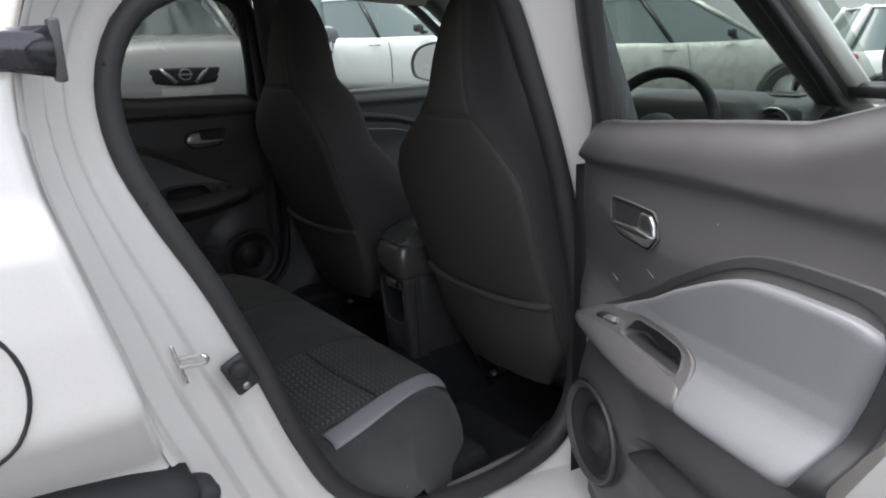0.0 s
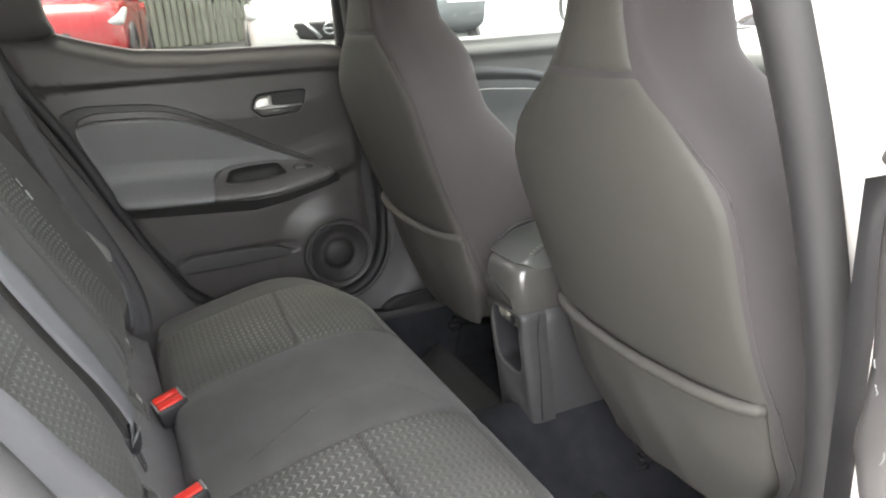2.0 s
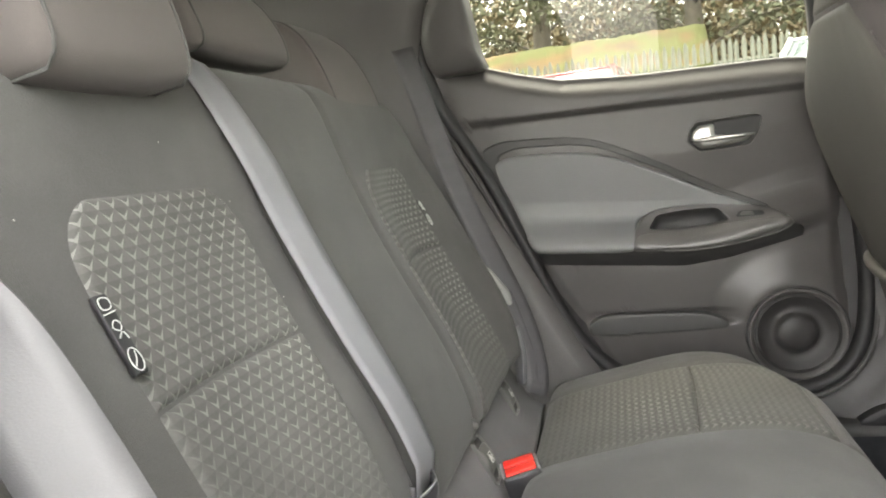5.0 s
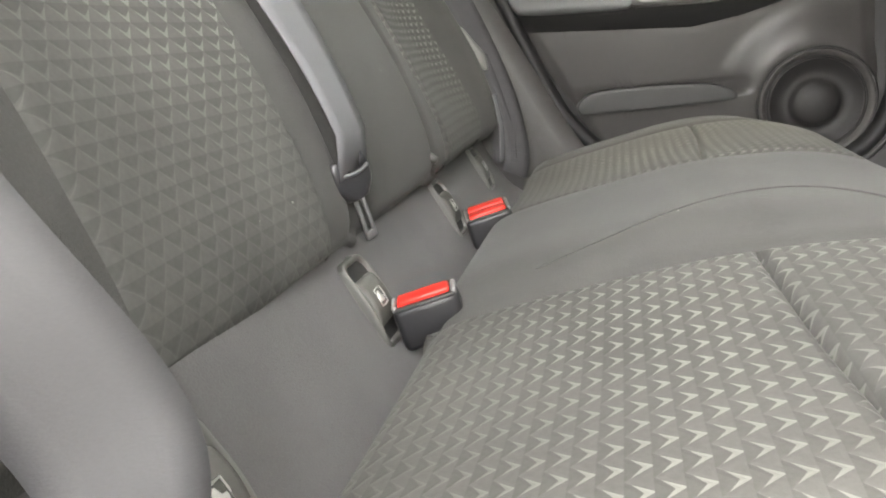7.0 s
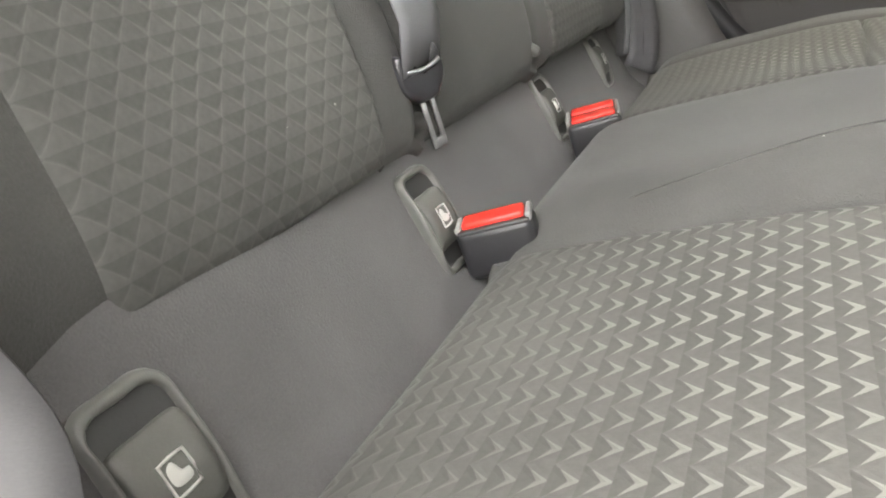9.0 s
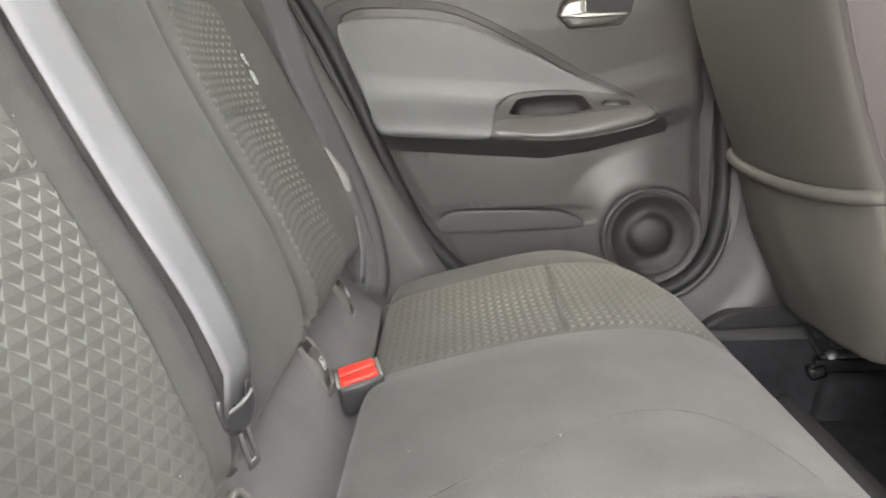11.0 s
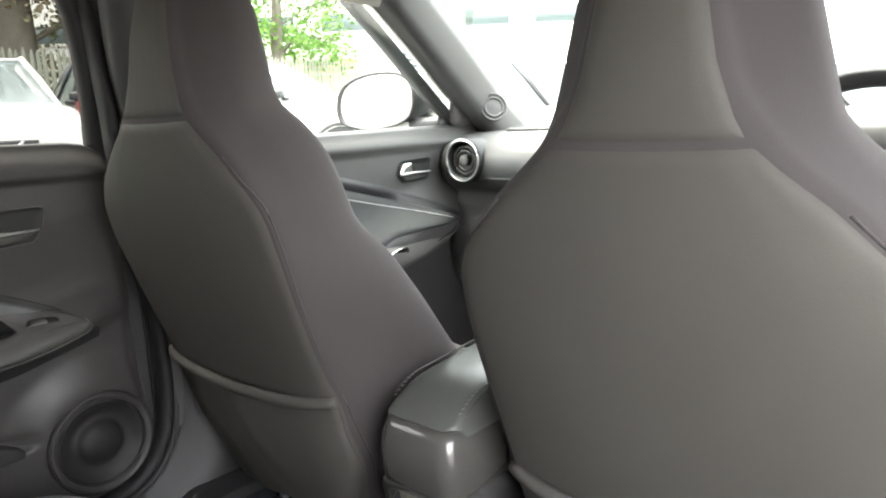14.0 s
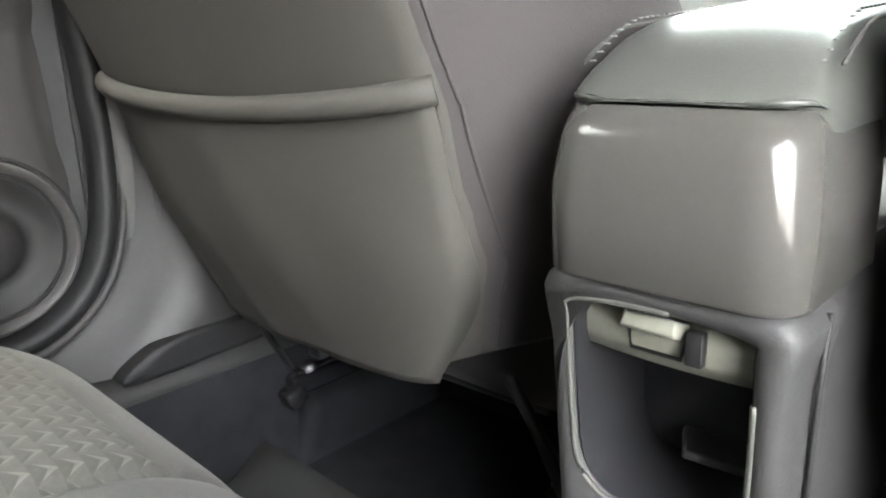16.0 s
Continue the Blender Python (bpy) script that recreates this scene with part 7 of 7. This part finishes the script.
shed = thing("outbuilding", (-3, 14, SHED), "low outbuilding with a mossy tiled roof", "shed")
part("wall", box((-3.2, 15.0, SHED + 0.6), (11.0, 3.6, 1.4), 0.02), material("rendered_wall", (0.35, 0.30, 0.24), 0.9, var=0.2), shed)
rng = random.Random(4)
rows = []
for i in range(60):
    x = -9 + 11.4 * i / 59
    rows.append([(x - 0.15 * abs(t), 15.0 + 2.2 * t, SHED + 2.35 - 1.1 * abs(t) + rng.uniform(-0.03, 0.03)) for t in np.linspace(-1, 1, 25)])
part("roof", sheet(rows), MOSS, shed, "roof covered in moss", mods=[("SOLIDIFY", {"thickness": 0.1})])
part("gable", sheet([[(2.32, 15.0 + 2.0 * t, z) for z in (SHED + 1.1, SHED + 2.3 - 1.05 * abs(t))] for t in np.linspace(-1, 1, 9)]), MOSS, shed)

# trees
BARK = material("bark", (0.16, 0.14, 0.11), 0.95, var=0.3, scale=5, bump=1.0, bump_scale=30)


def leaf_material(name, colour):
    m = material(name, colour, 0.7, var=0.4, scale=1.5)
    m.node_tree.nodes["Principled BSDF"].inputs["Subsurface Weight"].default_value = 0.0
    return m


def tree(x, y, high, trunk_r, leaf, spread, seed, label, low=0.35, count=2600, size=0.16):
    r = random.Random(seed)
    g0 = ground_z(x, y)
    t = thing("tree", (x, y, g0), label, "tree", "trees behind the fence")
    trunk = spline([(x, y, g0), (x + r.uniform(-.15, .15), y, g0 + high * 0.3), (x + r.uniform(-.3, .3), y, g0 + high * 0.6), (x + r.uniform(-.4, .4), y, g0 + high)], 18)
    rows = []
    for i, p in enumerate(trunk):
        rad = trunk_r * (1 - 0.85 * i / 17) * (1.25 if i == 0 else 1)
        rows.append([(p[0] + rad * math.cos(a) * (1 + 0.12 * math.sin(3 * a + i)), p[1] + rad * math.sin(a), p[2]) for a in np.linspace(0, 2 * math.pi, 13)[:-1]])
    part("trunk", sheet(rows, close_v=True, caps=True), BARK, t)
    tips_ = []
    verts, faces = [], []
    for k in range(16):
        h = low + (0.95 - low) * k / 15
        p = trunk[min(17, int(h * 17))]
        a = k * 2.4 + r.uniform(-.4, .4)
        ln = spread * (1.05 - 0.65 * max(0, h - 0.45)) * r.uniform(0.7, 1.1)
        q = [p, (p[0] + ln * 0.4 * math.cos(a), p[1] + ln * 0.4 * math.sin(a), p[2] + ln * 0.22), (p[0] + ln * math.cos(a), p[1] + ln * math.sin(a), p[2] + ln * r.uniform(0.15, 0.5))]
        c = spline(q, 8)
        part("limb", tube(c, trunk_r * 0.16 * (1.2 - h), 6), BARK, t)
        tips_ += [tuple(c[j]) for j in range(2, 8)]
        for _ in range(3):
            s0 = c[r.randint(3, 7)]
            tips_.append((s0[0] + r.gauss(0, ln * 0.16), s0[1] + r.gauss(0, ln * 0.16), s0[2] + r.gauss(0, ln * 0.12)))
    for i in range(count):
        c = tips_[r.randrange(len(tips_))]
        p = Vector((c[0] + r.gauss(0, 0.30), c[1] + r.gauss(0, 0.30), c[2] + r.gauss(0, 0.24)))
        d1 = Vector((r.uniform(-1, 1), r.uniform(-1, 1), r.uniform(-0.6, 0.6))).normalized() * size * r.uniform(0.5, 1.2)
        d2 = d1.cross(Vector((r.uniform(-1, 1), r.uniform(-1, 1), r.uniform(-1, 1)))).normalized() * size * 0.45
        n0 = len(verts)
        verts += [p - d1 * 0.5, p + d2, p + d1 * 0.6, p - d2]
        faces.append((n0, n0 + 1, n0 + 2, n0 + 3))
    me = bpy.data.meshes.new("crown")
    me.from_pydata([tuple(v - Vector((x, y, g0))) for v in verts], [], faces)
    me.materials.append(leaf)
    cr = new("crown", me)
    cr.parent = t


CONIFER = leaf_material("dark_needles", (0.17, 0.18, 0.11))
IVY = leaf_material("ivy_leaves", (0.20, 0.20, 0.10))
FRESH = leaf_material("fresh_leaves", (0.12, 0.26, 0.03))
DRY = leaf_material("brown_leaves", (0.27, 0.22, 0.13))
tree(2.7, 18.5, 10, 0.26, CONIFER, 3.2, 1, "tall dark conifer with open branches", 0.2, 9000, 0.15)
tree(6.7, 17.5, 11, 0.45, IVY, 2.8, 2, "tall ivy-clad tree with a thick trunk", 0.2, 9000, 0.14)
tree(-1.2, 20.5, 10, 0.32, CONIFER, 3.4, 3, "tall dark conifer with open branches", 0.2, 9000, 0.15)
tree(-6.2, 19.5, 10, 0.40, IVY, 3.0, 5, "tall ivy-clad tree with bare limbs", 0.2, 7000, 0.14)
tree(9.8, 18.0, 8, 0.28, DRY, 2.8, 4, "brown-leaved tree behind the fence", 0.12, 9000, 0.14)
tree(12.6, 16.0, 6.5, 0.22, FRESH, 2.3, 6, "bright green leafy tree by the building", 0.2, 9000, 0.13)

# far belt of twiggy woodland
rw = random.Random(11)
verts, faces = [], []
for i in range(110000):
    x = rw.uniform(-26, 14)
    c = 0.5 + 0.5 * math.sin(x * 0.55 + 1.3 * math.sin(x * 0.21))
    p = Vector((x, 27 + rw.uniform(0, 6), 1.6 + abs(rw.gauss(0, 1)) * (2.8 + 2.6 * c)))
    d1 = Vector((rw.uniform(-1, 1), rw.uniform(-1, 1), rw.uniform(-1, 1))).normalized() * rw.uniform(0.08, 0.22)
    d2 = d1.cross(Vector((rw.uniform(-1, 1), rw.uniform(-1, 1), rw.uniform(-1, 1)))).normalized() * 0.075
    n0 = len(verts)
    verts += [p - d1, p + d2, p + d1, p - d2]
    faces.append((n0, n0 + 1, n0 + 2, n0 + 3))
me = bpy.data.meshes.new("far_woods")
me.from_pydata([tuple(v) for v in verts], [], faces)
me.materials.append(DRY)
tagged(new("far_woods", me), "distant belt of brownish twiggy woodland", "woodland", kind="stuff")

# pale building across the car park
RENDER = material("pale_render", (0.78, 0.77, 0.74), 0.9, var=0.06, scale=0.6, bump=0.3)
bld = thing("showroom_building", (20, 19, 0), "long pale rendered showroom building with small windows", "building")
part("wall", box((20.5, 19.6, 3.4), (26, 6, 7.0), 0.05, pose(0, 0, 0, 0, 0, -46)), RENDER, bld)
bm_turn = pose(0, 0, 0, 0, 0, -46)
for i in range(9):
    p = Vector((20.5, 19.6, 4.3)) + bm_turn @ Vector((-11 + 2.4 * i, -3.02, 0))
    w = part("window", box(p, (1.5, 0.08, 0.55), 0.01, bm_turn), CAR_GLASS, bld)
    part("window_frame", box(p + bm_turn @ Vector((0, -0.03, -0.33)), (1.7, 0.10, 0.08), 0.01, bm_turn), RENDER, w)
part("door", box(Vector((20.5, 19.6, 1.6)) + bm_turn @ Vector((-2, -3.04, 0)), (3.2, 0.1, 3.0), 0.02, bm_turn), material("timber_door", (0.45, 0.30, 0.14), 0.7, var=0.2, stretch=(1, 1, 0.1)), bld)
for i in range(5):
    part("louvre", box(Vector((20.5, 19.6, 2.4 + 0.2 * i)) + bm_turn @ Vector((1.0, -3.05, 0)), (1.4, 0.08, 0.09), 0.01, bm_turn), CAR_GLASS, bld)
